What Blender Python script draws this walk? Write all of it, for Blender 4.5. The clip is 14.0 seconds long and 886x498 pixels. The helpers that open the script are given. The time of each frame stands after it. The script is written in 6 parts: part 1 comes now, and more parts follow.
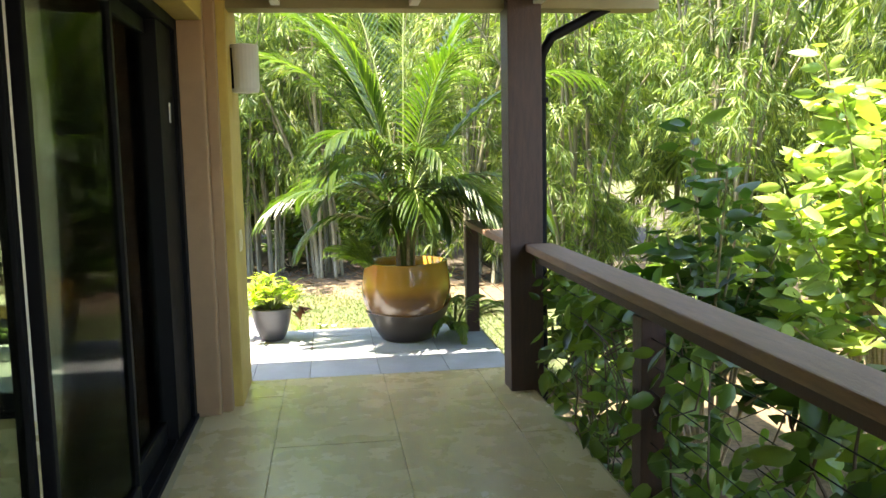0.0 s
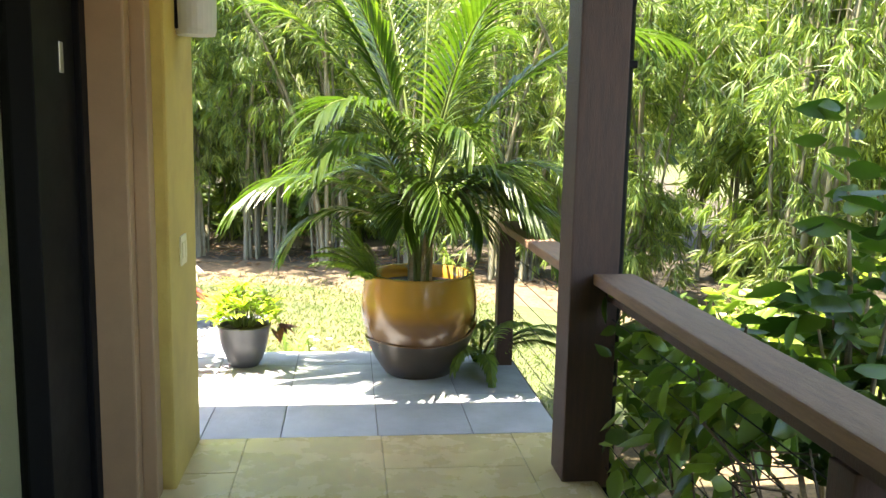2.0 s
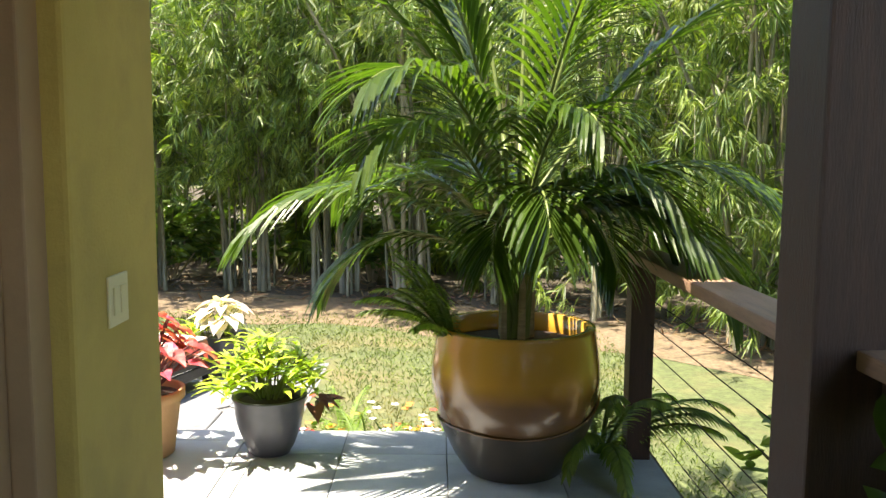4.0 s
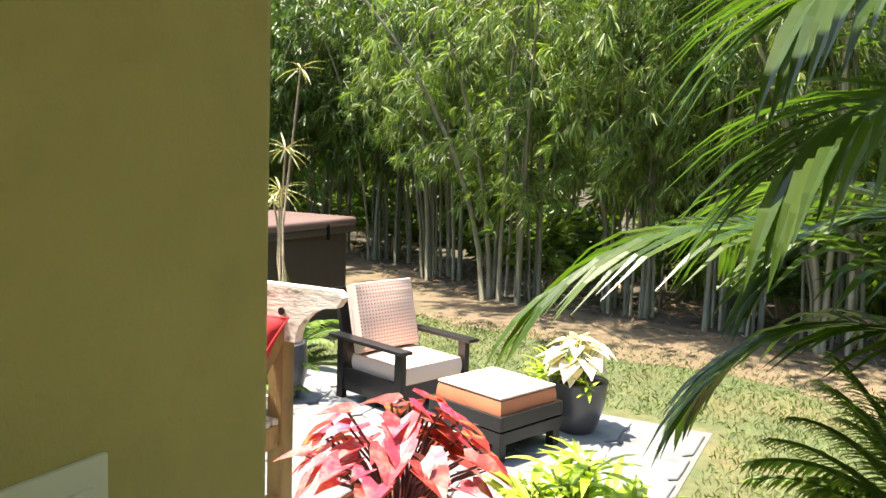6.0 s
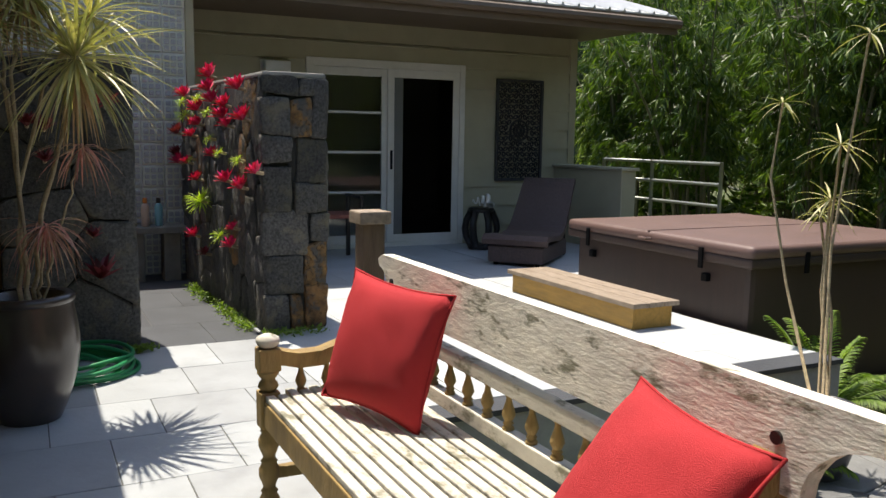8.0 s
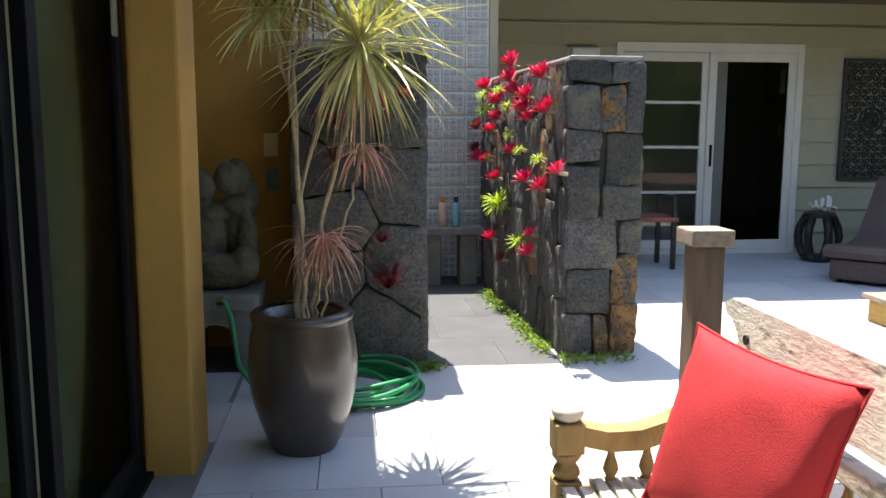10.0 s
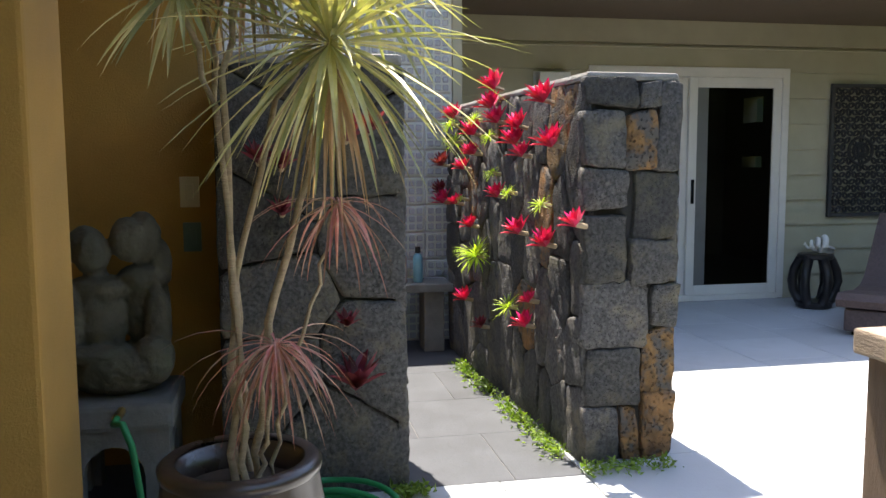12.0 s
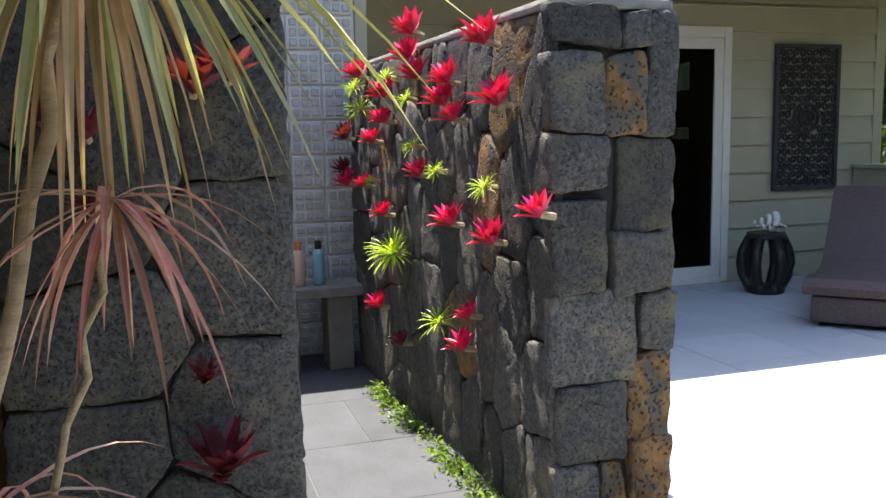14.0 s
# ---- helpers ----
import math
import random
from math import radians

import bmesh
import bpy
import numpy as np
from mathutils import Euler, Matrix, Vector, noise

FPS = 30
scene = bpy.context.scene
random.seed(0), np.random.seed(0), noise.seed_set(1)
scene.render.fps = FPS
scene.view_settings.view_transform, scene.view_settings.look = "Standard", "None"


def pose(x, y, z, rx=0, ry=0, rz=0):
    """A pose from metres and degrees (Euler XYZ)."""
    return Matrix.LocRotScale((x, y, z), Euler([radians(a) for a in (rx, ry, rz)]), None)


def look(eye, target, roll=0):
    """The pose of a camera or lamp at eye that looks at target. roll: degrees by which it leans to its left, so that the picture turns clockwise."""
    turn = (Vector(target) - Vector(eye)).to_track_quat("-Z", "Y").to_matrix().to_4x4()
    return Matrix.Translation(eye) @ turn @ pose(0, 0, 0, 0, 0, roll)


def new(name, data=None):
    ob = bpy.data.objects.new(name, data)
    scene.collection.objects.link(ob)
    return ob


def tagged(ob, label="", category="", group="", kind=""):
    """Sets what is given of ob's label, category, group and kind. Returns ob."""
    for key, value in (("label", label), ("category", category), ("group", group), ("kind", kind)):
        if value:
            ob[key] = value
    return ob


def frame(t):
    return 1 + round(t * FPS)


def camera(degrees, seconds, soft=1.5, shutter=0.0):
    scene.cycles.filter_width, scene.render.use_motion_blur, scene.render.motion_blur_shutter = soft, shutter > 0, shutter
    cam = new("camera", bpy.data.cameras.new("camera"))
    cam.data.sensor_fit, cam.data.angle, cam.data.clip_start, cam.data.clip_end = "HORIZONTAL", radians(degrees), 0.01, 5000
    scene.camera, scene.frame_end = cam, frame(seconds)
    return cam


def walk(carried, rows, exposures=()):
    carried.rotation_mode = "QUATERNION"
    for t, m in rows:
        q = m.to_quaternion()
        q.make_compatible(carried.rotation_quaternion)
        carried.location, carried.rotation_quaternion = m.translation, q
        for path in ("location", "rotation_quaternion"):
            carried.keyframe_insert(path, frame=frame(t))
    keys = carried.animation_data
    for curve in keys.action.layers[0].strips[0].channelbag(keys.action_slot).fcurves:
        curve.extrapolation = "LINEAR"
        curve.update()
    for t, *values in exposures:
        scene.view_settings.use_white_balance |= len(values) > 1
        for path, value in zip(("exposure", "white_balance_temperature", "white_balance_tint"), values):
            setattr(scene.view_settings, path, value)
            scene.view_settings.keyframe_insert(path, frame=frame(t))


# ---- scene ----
cam = camera(55.6, 14.0)
PATH = [
    (0, (1.231, 0.342, 1.421), (1.496, 2.311, 1.193), -1.2),
    (0.5, (1.29, 0.746, 1.425), (1.542, 2.716, 1.188), -0.3),
    (1, (1.315, 1.114, 1.435), (1.548, 3.084, 1.181), 0.7),
    (1.5, (1.334, 1.473, 1.439), (1.569, 3.441, 1.166), 0.8),
    (2, (1.383, 1.88, 1.455), (1.606, 3.846, 1.165), 1.2),
    (2.2, (1.374, 2.045, 1.462), (1.598, 4.009, 1.159), 1.3),
    (4.3, (1.502, 3.631, 1.268), (1.43, 5.618, 1.052), 1.0),
    (4.5, (1.516, 3.8, 1.284), (1.354, 5.781, 1.059), 1.7),
    (5, (1.48, 4.179, 1.273), (0.95, 6.091, 1.022), 1.6),
    (5.5, (1.432, 4.539, 1.288), (0.771, 6.407, 1.021), 0.7),
    (6, (1.335, 4.899, 1.288), (0.446, 6.675, 1.055), 2.1),
    (6.5, (1.187, 5.178, 1.29), (0.051, 6.805, 1.043), 1.0),
    (7, (1.102, 5.461, 1.302), (-0.172, 6.979, 1.033), -0.2),
    (7.5, (0.875, 5.754, 1.252), (-0.762, 6.874, 1.0), -0.7),
    (8, (0.69, 5.883, 1.256), (-1.084, 6.769, 0.997), 0.9),
    (8.5, (0.556, 5.984, 1.267), (-1.362, 6.483, 0.993), 0.6),
    (9, (0.376, 6.099, 1.263), (-1.591, 6.332, 0.984), 0.2),
    (9.2, (0.308, 6.105, 1.261), (-1.659, 6.324, 0.97), 0.4),
    (11.5, (-0.964, 5.954, 1.284), (-2.936, 6.22, 1.086), -0.6),
    (12, (-1.237, 5.967, 1.295), (-3.188, 6.355, 1.088), -0.3),
    (12.5, (-1.484, 5.955, 1.296), (-3.407, 6.464, 1.087), -0.2),
    (13, (-1.704, 5.978, 1.326), (-3.578, 6.636, 1.094), -2.7),
    (13.5, (-1.973, 6.105, 1.287), (-3.833, 6.795, 1.032), -2.3),
    (14, (-2.29, 6.171, 1.254), (-4.179, 6.774, 0.996), -1.2),
]
EXPOSURES = [
    (0.0, 3.05, 7300, 14), (2.2, 3.05, 7300, 14), (4.5, 2.1, 7300, 12), (5.5, 2.2, 7200, 11), (6.0, 2.05, 7100, 11), (7.0, 1.4, 7000, 11),
    (7.6, 0.75, 7000, 11), (8.2, 0.65, 7000, 11), (9.0, 1.7, 6900, 12), (11.5, 1.8, 6900, 13), (14.0, 1.8, 6700, 13),
]
walk(cam, [(t, look(eye, target, roll)) for t, eye, target, roll in PATH], EXPOSURES)

# ---- sky and sun ----
world = bpy.data.worlds.new("sky")
scene.world = world
world.use_nodes = True
wn = world.node_tree.nodes
sky = wn.new("ShaderNodeTexSky")
sky.sky_type = "NISHITA"
sky.sun_disc = False
sky.sun_elevation = radians(72.7)
sky.sun_rotation = radians(254)
wn["Background"].inputs[1].default_value = 0.15
world.node_tree.links.new(sky.outputs[0], wn["Background"].inputs[0])
sun = new("sun", bpy.data.lights.new("sun", "SUN"))
sun.data.energy, sun.data.angle, sun.data.color = 4.6, radians(0.5), (1.0, 0.95, 0.86)
sun.matrix_world = look((-0.30 * 40, -0.085 * 40, 40), (0, 0, 0))

rng = np.random.default_rng(7)


# ---- helpers for meshes ----
def part(name, bm, material, parent=None, label="", smooth=False):
    """Links a bmesh, or (vertices, faces), as one mesh object under a thing or a part."""
    me = bpy.data.meshes.new(name)
    if isinstance(bm, tuple):
        me.from_pydata([tuple(v) for v in bm[0]], [], [tuple(int(i) for i in q) for q in bm[1]])
    else:
        bmesh.ops.recalc_face_normals(bm, faces=bm.faces)
        bm.to_mesh(me)
        bm.free()
    if material:
        me.materials.append(material)
    if smooth:
        me.shade_smooth()
    ob = new(name, me)
    if parent:
        ob.parent = parent
    if label:
        ob["label"] = label
    return ob


def thing(name, label, category, group="", kind="", m=None):
    ob = new(name)
    ob.empty_display_size = 0.1
    if m is not None:
        ob.matrix_world = m
    return tagged(ob, label, category, group, kind)


def box(x0, x1, y0, y1, z0, z1, bev=0.0, bm=None, seg=2):
    bm = bm or bmesh.new()
    r = bmesh.ops.create_cube(bm, size=1.0)
    for v in r["verts"]:
        v.co = Vector((x0 + (v.co.x + 0.5) * (x1 - x0), y0 + (v.co.y + 0.5) * (y1 - y0), z0 + (v.co.z + 0.5) * (z1 - z0)))
    if bev:
        edges = list({e for v in r["verts"] for e in v.link_edges})
        bmesh.ops.bevel(bm, geom=edges, offset=bev, segments=seg, profile=0.6, affect="EDGES")
    return bm


def obox(cx, cy, cz, lx, ly, lz, rot, bev=0.0, bm=None):
    """A box of size lx, ly, lz turned by the matrix rot round its middle."""
    bm = bm or bmesh.new()
    t = box(-lx / 2, lx / 2, -ly / 2, ly / 2, -lz / 2, lz / 2, bev)
    t.transform(Matrix.Translation((cx, cy, cz)) @ rot.to_4x4())
    me = bpy.data.meshes.new("tmp")
    t.to_mesh(me)
    t.free()
    bm.from_mesh(me)
    bpy.data.meshes.remove(me)
    return bm


def lathe(profile, seg=32, cap=True, wob=0.0):
    """Turned body from (radius, height) pairs."""
    vs, fs = [], []
    n = len(profile)
    for i, (r, z) in enumerate(profile):
        for k in range(seg):
            a = 2 * math.pi * k / seg
            rr = r * (1 + wob * math.sin(3 * a + i * 0.4))
            vs.append((rr * math.cos(a), rr * math.sin(a), z))
    for i in range(n - 1):
        for k in range(seg):
            k2 = (k + 1) % seg
            fs.append((i * seg + k, i * seg + k2, (i + 1) * seg + k2, (i + 1) * seg + k))
    if cap:
        fs.append(tuple(range(seg - 1, -1, -1)))
        fs.append(tuple(range((n - 1) * seg, n * seg)))
    bm = bmesh.new()
    me = bpy.data.meshes.new("tmp")
    me.from_pydata(vs, [], fs)
    bm.from_mesh(me)
    bpy.data.meshes.remove(me)
    return bm


def tube(points, radii, seg=8):
    """Vertices and faces of a round tube along points."""
    pts = [Vector(p) for p in points]
    if not hasattr(radii, "__len__"):
        radii = [radii] * len(pts)
    vs, fs = [], []
    up = Vector((0.13, 0.31, 0.94))
    for i, p in enumerate(pts):
        d = (pts[min(i + 1, len(pts) - 1)] - pts[max(i - 1, 0)]).normalized()
        a = d.cross(up if abs(d.dot(up)) < 0.95 else Vector((1, 0, 0))).normalized()
        b = d.cross(a)
        for k in range(seg):
            w = 2 * math.pi * k / seg
            vs.append(p + (a * math.cos(w) + b * math.sin(w)) * radii[i])
    for i in range(len(pts) - 1):
        for k in range(seg):
            k2 = (k + 1) % seg
            fs.append((i * seg + k, i * seg + k2, (i + 1) * seg + k2, (i + 1) * seg + k))
    fs.append(tuple(range(seg)))
    fs.append(tuple(range(len(vs) - 1, len(vs) - seg - 1, -1)))
    return vs, fs


def merge(items):
    vs, fs = [], []
    for v, f in items:
        o = len(vs)
        vs.extend(v)
        fs.extend(tuple(i + o for i in q) for q in f)
    return vs, fs


def blade(root, direction, length, width, droop=0.3, n=5, fold=0.25, up=(0, 0, 1), shape=0.45, twist=0.0):
    """A leaf blade: a bent, folded strip from root along direction, widest at shape of its length."""
    p, d = Vector(root), Vector(direction).normalized()
    side = d.cross(Vector(up))
    side = side.normalized() if side.length > 1e-3 else Vector((1, 0, 0))
    if twist:
        side = Matrix.Rotation(twist, 3, d) @ side
    vs, fs = [], []
    step = length / n
    for i in range(n + 1):
        t = i / n
        w = width * 0.5 * max(0.04, (t / shape if t < shape else (1 - t) / (1 - shape)) ** 0.7)
        nor = side.cross(d).normalized()
        c = p + nor * (-fold * w)
        vs += [p - side * w, c, p + side * w]
        if i < n:
            o = 3 * i
            fs += [(o, o + 1, o + 4, o + 3), (o + 1, o + 2, o + 5, o + 4)]
        p = p + d * step
        d = (d + Vector((0, 0, -droop / n * (1 + t)))).normalized()
    return vs, fs


def np_mesh(name, verts, faces, material, parent=None):
    """One mesh from arrays: verts (n, 3), faces (m, 3 or 4)."""
    me = bpy.data.meshes.new(name)
    k = faces.shape[1]
    me.vertices.add(len(verts))
    me.vertices.foreach_set("co", np.asarray(verts, dtype=np.float32).ravel())
    me.loops.add(faces.size)
    me.loops.foreach_set("vertex_index", faces.astype(np.int32).ravel())
    me.polygons.add(len(faces))
    me.polygons.foreach_set("loop_start", np.arange(0, faces.size, k, dtype=np.int32))
    me.update(calc_edges=True)
    me.validate()
    me.materials.append(material)
    ob = new(name, me)
    if parent:
        ob.parent = parent
    return ob


def rot_from(d):
    """Rotation arrays that take +x to each direction of d, with a random roll."""
    d = d / np.linalg.norm(d, axis=1, keepdims=True)
    r = rng.normal(size=d.shape)
    s = np.cross(d, r)
    s /= np.linalg.norm(s, axis=1, keepdims=True)
    n = np.cross(d, s)
    return np.stack([d, s, n], axis=2)


def leaves_mesh(pos, direc, length, width, bend=0.18):
    """Many pointed leaves, six corners each: (verts, quads)."""
    base = np.array([[0, 0, 0], [0.4, -0.5, 0.0], [0.4, 0.5, 0.0], [0.4, 0, -0.12], [1, 0, 0]], dtype=float)
    R = rot_from(direc)
    n = len(pos)
    loc = np.repeat(base[None], n, 0)
    loc[:, :, 0] *= length[:, None]
    loc[:, :, 1] *= width[:, None]
    loc[:, :, 2] *= width[:, None] * 2
    v = np.einsum("nij,nkj->nki", R, loc) + pos[:, None]
    v[:, 4, 2] -= bend * length
    o = np.arange(n)[:, None] * 5
    f = np.concatenate([o + np.array([[0, 1, 3]]), o + np.array([[0, 3, 2]]), o + np.array([[1, 4, 3]]), o + np.array([[3, 4, 2]])], 0)
    return v.reshape(-1, 3), f


def ovate_mesh(pos, direc, length, width, bend=0.18):
    """Many broad leaves with a folded midrib: (verts, triangles)."""
    st = ((0.0, 0.0), (0.18, 0.36), (0.42, 0.5), (0.7, 0.36), (1.0, 0.0))
    base = np.array([(0, 0, 0)] + [q for x, w in st[1:4] for q in ((x, -w, 0), (x, 0, -0.10), (x, w, 0))] + [(1, 0, 0)], dtype=float)
    R = rot_from(direc)
    n = len(pos)
    loc = np.repeat(base[None], n, 0)
    loc[:, :, 2] = loc[:, :, 2] * width[:, None] * 2 - bend * loc[:, :, 0] ** 2 * length[:, None]
    loc[:, :, 0] *= length[:, None]
    loc[:, :, 1] *= width[:, None]
    v = np.einsum("nij,nkj->nki", R, loc) + pos[:, None]
    tri = [(0, 1, 2), (0, 2, 3), (7, 10, 8), (8, 10, 9)]
    for a in (1, 4):
        tri += [(a, a + 3, a + 4), (a, a + 4, a + 1), (a + 1, a + 4, a + 5), (a + 1, a + 5, a + 2)]
    tri = np.array(tri)
    f = (np.arange(n)[:, None, None] * 11 + tri[None]).reshape(-1, 3)
    return v.reshape(-1, 3), f


# ---- materials ----
def mat(name, base, rough=0.6, metal=0.0, var=0.25, scale=8.0, bump=0.15, bump_scale=60.0, second=None, amount=0.4, spec=0.5, island=0.0, obrand=0.0, coat=0.0, stretch=(1, 1, 1), sheen=0.0, trans=0.0, dirt_scale=2.0, detail=6.0, patch=(0.48, 0.68)):
    """Colour that varies at two scales, a second colour in patches, fine relief."""
    m = bpy.data.materials.new(name)
    m.use_nodes = True
    nt = m.node_tree
    b = nt.nodes["Principled BSDF"]
    L = nt.links.new

    def nd(kind, **kw):
        n = nt.nodes.new(kind)
        for key, val in kw.items():
            n.inputs[key].default_value = val
        return n

    co = nt.nodes.new("ShaderNodeTexCoord")
    mp = nd("ShaderNodeMapping", Scale=stretch)
    geo = nt.nodes.new("ShaderNodeNewGeometry")
    info = nt.nodes.new("ShaderNodeObjectInfo")
    L(geo.outputs["Position"], mp.inputs["Vector"])
    n1 = nd("ShaderNodeTexNoise", Scale=scale, Detail=detail, Roughness=0.6)
    n2 = nd("ShaderNodeTexNoise", Scale=dirt_scale, Detail=5.0, Roughness=0.65)
    n3 = nd("ShaderNodeTexNoise", Scale=bump_scale, Detail=6.0, Roughness=0.65)
    for n in (n1, n2, n3):
        L(mp.outputs[0], n.inputs["Vector"])
    dark = tuple(c * (1 - var) for c in base[:3]) + (1,)
    light = tuple(min(1, c * (1 + var)) for c in base[:3]) + (1,)
    r1 = nt.nodes.new("ShaderNodeValToRGB")
    r1.color_ramp.elements[0].position, r1.color_ramp.elements[1].position = 0.3, 0.7
    r1.color_ramp.elements[0].color, r1.color_ramp.elements[1].color = dark, light
    L(n1.outputs[0], r1.inputs[0])
    out = r1.outputs[0]
    sec = second if second else tuple(c * 0.75 for c in base[:3])
    r2 = nt.nodes.new("ShaderNodeValToRGB")
    r2.color_ramp.elements[0].position, r2.color_ramp.elements[1].position = patch
    r2.color_ramp.elements[0].color, r2.color_ramp.elements[1].color = (0, 0, 0, 1), (amount, amount, amount, 1)
    L(n2.outputs[0], r2.inputs[0])
    mx = nt.nodes.new("ShaderNodeMix")
    mx.data_type = "RGBA"
    L(r2.outputs[0], mx.inputs[0])
    L(out, mx.inputs[6])
    mx.inputs[7].default_value = (*sec[:3], 1)
    out = mx.outputs[2]
    if island or obrand:
        hs = nt.nodes.new("ShaderNodeHueSaturation")
        mr = nd("ShaderNodeMapRange")
        k = island or obrand
        mr.inputs[3].default_value, mr.inputs[4].default_value = 1 - k, 1 + k
        L(geo.outputs["Random Per Island"] if island else info.outputs["Random"], mr.inputs[0])
        L(mr.outputs[0], hs.inputs["Value"])
        mh = nd("ShaderNodeMapRange")
        mh.inputs[3].default_value, mh.inputs[4].default_value = 0.5 + 0.04 * k, 0.5 - 0.06 * k
        L(geo.outputs["Random Per Island"] if island else info.outputs["Random"], mh.inputs[0])
        L(mh.outputs[0], hs.inputs["Hue"])
        L(out, hs.inputs["Color"])
        out = hs.outputs[0]
    L(out, b.inputs["Base Color"])
    rr = nd("ShaderNodeMapRange")
    rr.inputs[3].default_value, rr.inputs[4].default_value = max(0, rough - 0.1), min(1, rough + 0.12)
    L(n1.outputs[0], rr.inputs[0])
    L(rr.outputs[0], b.inputs["Roughness"])
    b.inputs["Metallic"].default_value = metal
    b.inputs["Specular IOR Level"].default_value = spec
    b.inputs["Coat Weight"].default_value = coat
    b.inputs["Coat Roughness"].default_value = 0.12
    b.inputs["Sheen Weight"].default_value = sheen
    if bump:
        bp = nd("ShaderNodeBump", Strength=min(1, bump * 2), Distance=0.006)
        L(n3.outputs[0], bp.inputs["Height"])
        L(bp.outputs[0], b.inputs["Normal"])
    if trans:
        tr = nt.nodes.new("ShaderNodeBsdfTranslucent")
        ms = nd("ShaderNodeMixShader", Fac=trans)
        gm = nt.nodes.new("ShaderNodeMix")
        gm.data_type, gm.blend_type = "RGBA", "MULTIPLY"
        gm.inputs[0].default_value = 1.0
        gm.inputs[7].default_value = (1.5, 1.7, 0.6, 1)
        L(out, gm.inputs[6])
        L(gm.outputs[2], tr.inputs[0])
        L(b.outputs[0], ms.inputs[1])
        L(tr.outputs[0], ms.inputs[2])
        L(ms.outputs[0], nt.nodes["Material Output"].inputs[0])
    return m


def glass_mat(name, tint=(1, 1, 1), rough=0.02, ior=1.5):
    """Thin pane: clear transmission with a Fresnel reflection."""
    m = bpy.data.materials.new(name)
    m.use_nodes = True
    nt = m.node_tree
    tr, gl = nt.nodes.new("ShaderNodeBsdfTransparent"), nt.nodes.new("ShaderNodeBsdfGlossy")
    fr, mx = nt.nodes.new("ShaderNodeFresnel"), nt.nodes.new("ShaderNodeMixShader")
    fr.inputs["IOR"].default_value = ior
    tr.inputs["Color"].default_value = (*tint, 1)
    gl.inputs["Roughness"].default_value = rough
    nt.links.new(fr.outputs[0], mx.inputs[0])
    nt.links.new(tr.outputs[0], mx.inputs[1])
    nt.links.new(gl.outputs[0], mx.inputs[2])
    nt.links.new(mx.outputs[0], nt.nodes["Material Output"].inputs[0])
    return m


M_TAN = mat("tan stucco", (0.475, 0.35, 0.09), 0.85, var=0.13, scale=2.5, bump=0.25, bump_scale=90, second=(0.36, 0.26, 0.075), amount=0.5, dirt_scale=3.5)
M_OCHRE = mat("ochre stucco", (0.42, 0.235, 0.05), 0.8, var=0.12, scale=3, bump=0.25, bump_scale=120, amount=0.25)
M_TRIM = mat("brown trim paint", (0.34, 0.215, 0.115), 0.6, var=0.1, bump=0.1)
M_POST = mat("dark brown stained timber", (0.055, 0.026, 0.018), 0.55, var=0.3, scale=14, bump=0.25, stretch=(4, 4, 0.5))
M_RAIL = mat("brown rail timber", (0.27, 0.165, 0.105), 0.6, var=0.25, scale=14, bump=0.3, stretch=(4, 0.5, 4))
M_BLACK = mat("black aluminium", (0.006, 0.006, 0.007), 0.55, var=0.1, bump=0.03, spec=0.1)
M_GLASS = glass_mat("window glass", (0.58, 0.63, 0.55), 0.04, 1.045)
M_CLEAR = glass_mat("clear glass", (0.95, 0.97, 0.96))
M_SLATE = mat("grey slate tile", (0.34, 0.365, 0.38), 0.55, var=0.22, scale=5, bump=0.3, bump_scale=30, second=(0.42, 0.43, 0.42), amount=0.5, obrand=0.18)
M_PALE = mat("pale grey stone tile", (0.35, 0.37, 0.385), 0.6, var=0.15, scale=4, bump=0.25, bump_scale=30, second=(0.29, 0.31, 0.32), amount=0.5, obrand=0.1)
# Paler copy of the stone tile, with the patio's sunlight put into the colour.
M_PATIO = mat("sun-brightened pale paver", (0.43, 0.45, 0.46), 0.7, var=0.1, scale=4, bump=0.25, bump_scale=30, second=(0.34, 0.36, 0.37), amount=0.5, obrand=0.06)
M_BEIGE = mat("beige glazed tile", (0.55, 0.45, 0.23), 0.26, var=0.12, scale=4, bump=0.06, second=(0.42, 0.34, 0.15), amount=0.5, obrand=0.06, coat=0.2)
M_GROUT = mat("grout", (0.14, 0.14, 0.13), 0.9, var=0.2, bump=0.2)
M_GROUTB = mat("beige grout", (0.36, 0.31, 0.17), 0.9, var=0.15, bump=0.2)
M_JOINT = mat("grey joint mortar", (0.15, 0.15, 0.145), 0.9, var=0.2, bump=0.2)
M_PATH = mat("dark grey path tile", (0.052, 0.056, 0.064), 0.65, var=0.2, scale=5, bump=0.3, bump_scale=30, obrand=0.15)
M_CONC = mat("concrete", (0.33, 0.33, 0.31), 0.85, var=0.15, bump=0.3)
M_LAWN = mat("lawn ground", (0.07, 0.088, 0.03), 0.95, var=0.4, scale=18, bump=0.8, bump_scale=90, second=(0.17, 0.12, 0.055), amount=0.5, dirt_scale=0.9)
M_MULCH = mat("leaf litter ground", (0.14, 0.10, 0.058), 0.95, var=0.5, scale=25, bump=0.9, bump_scale=70, second=(0.05, 0.055, 0.02), amount=0.6)
# Litter ground darkened in colour to stand for shade under the bamboo.
M_SHADEFLOOR = mat("shade-darkened forest floor", (0.06, 0.048, 0.03), 0.95, var=0.4, scale=14, bump=0.6, bump_scale=50)
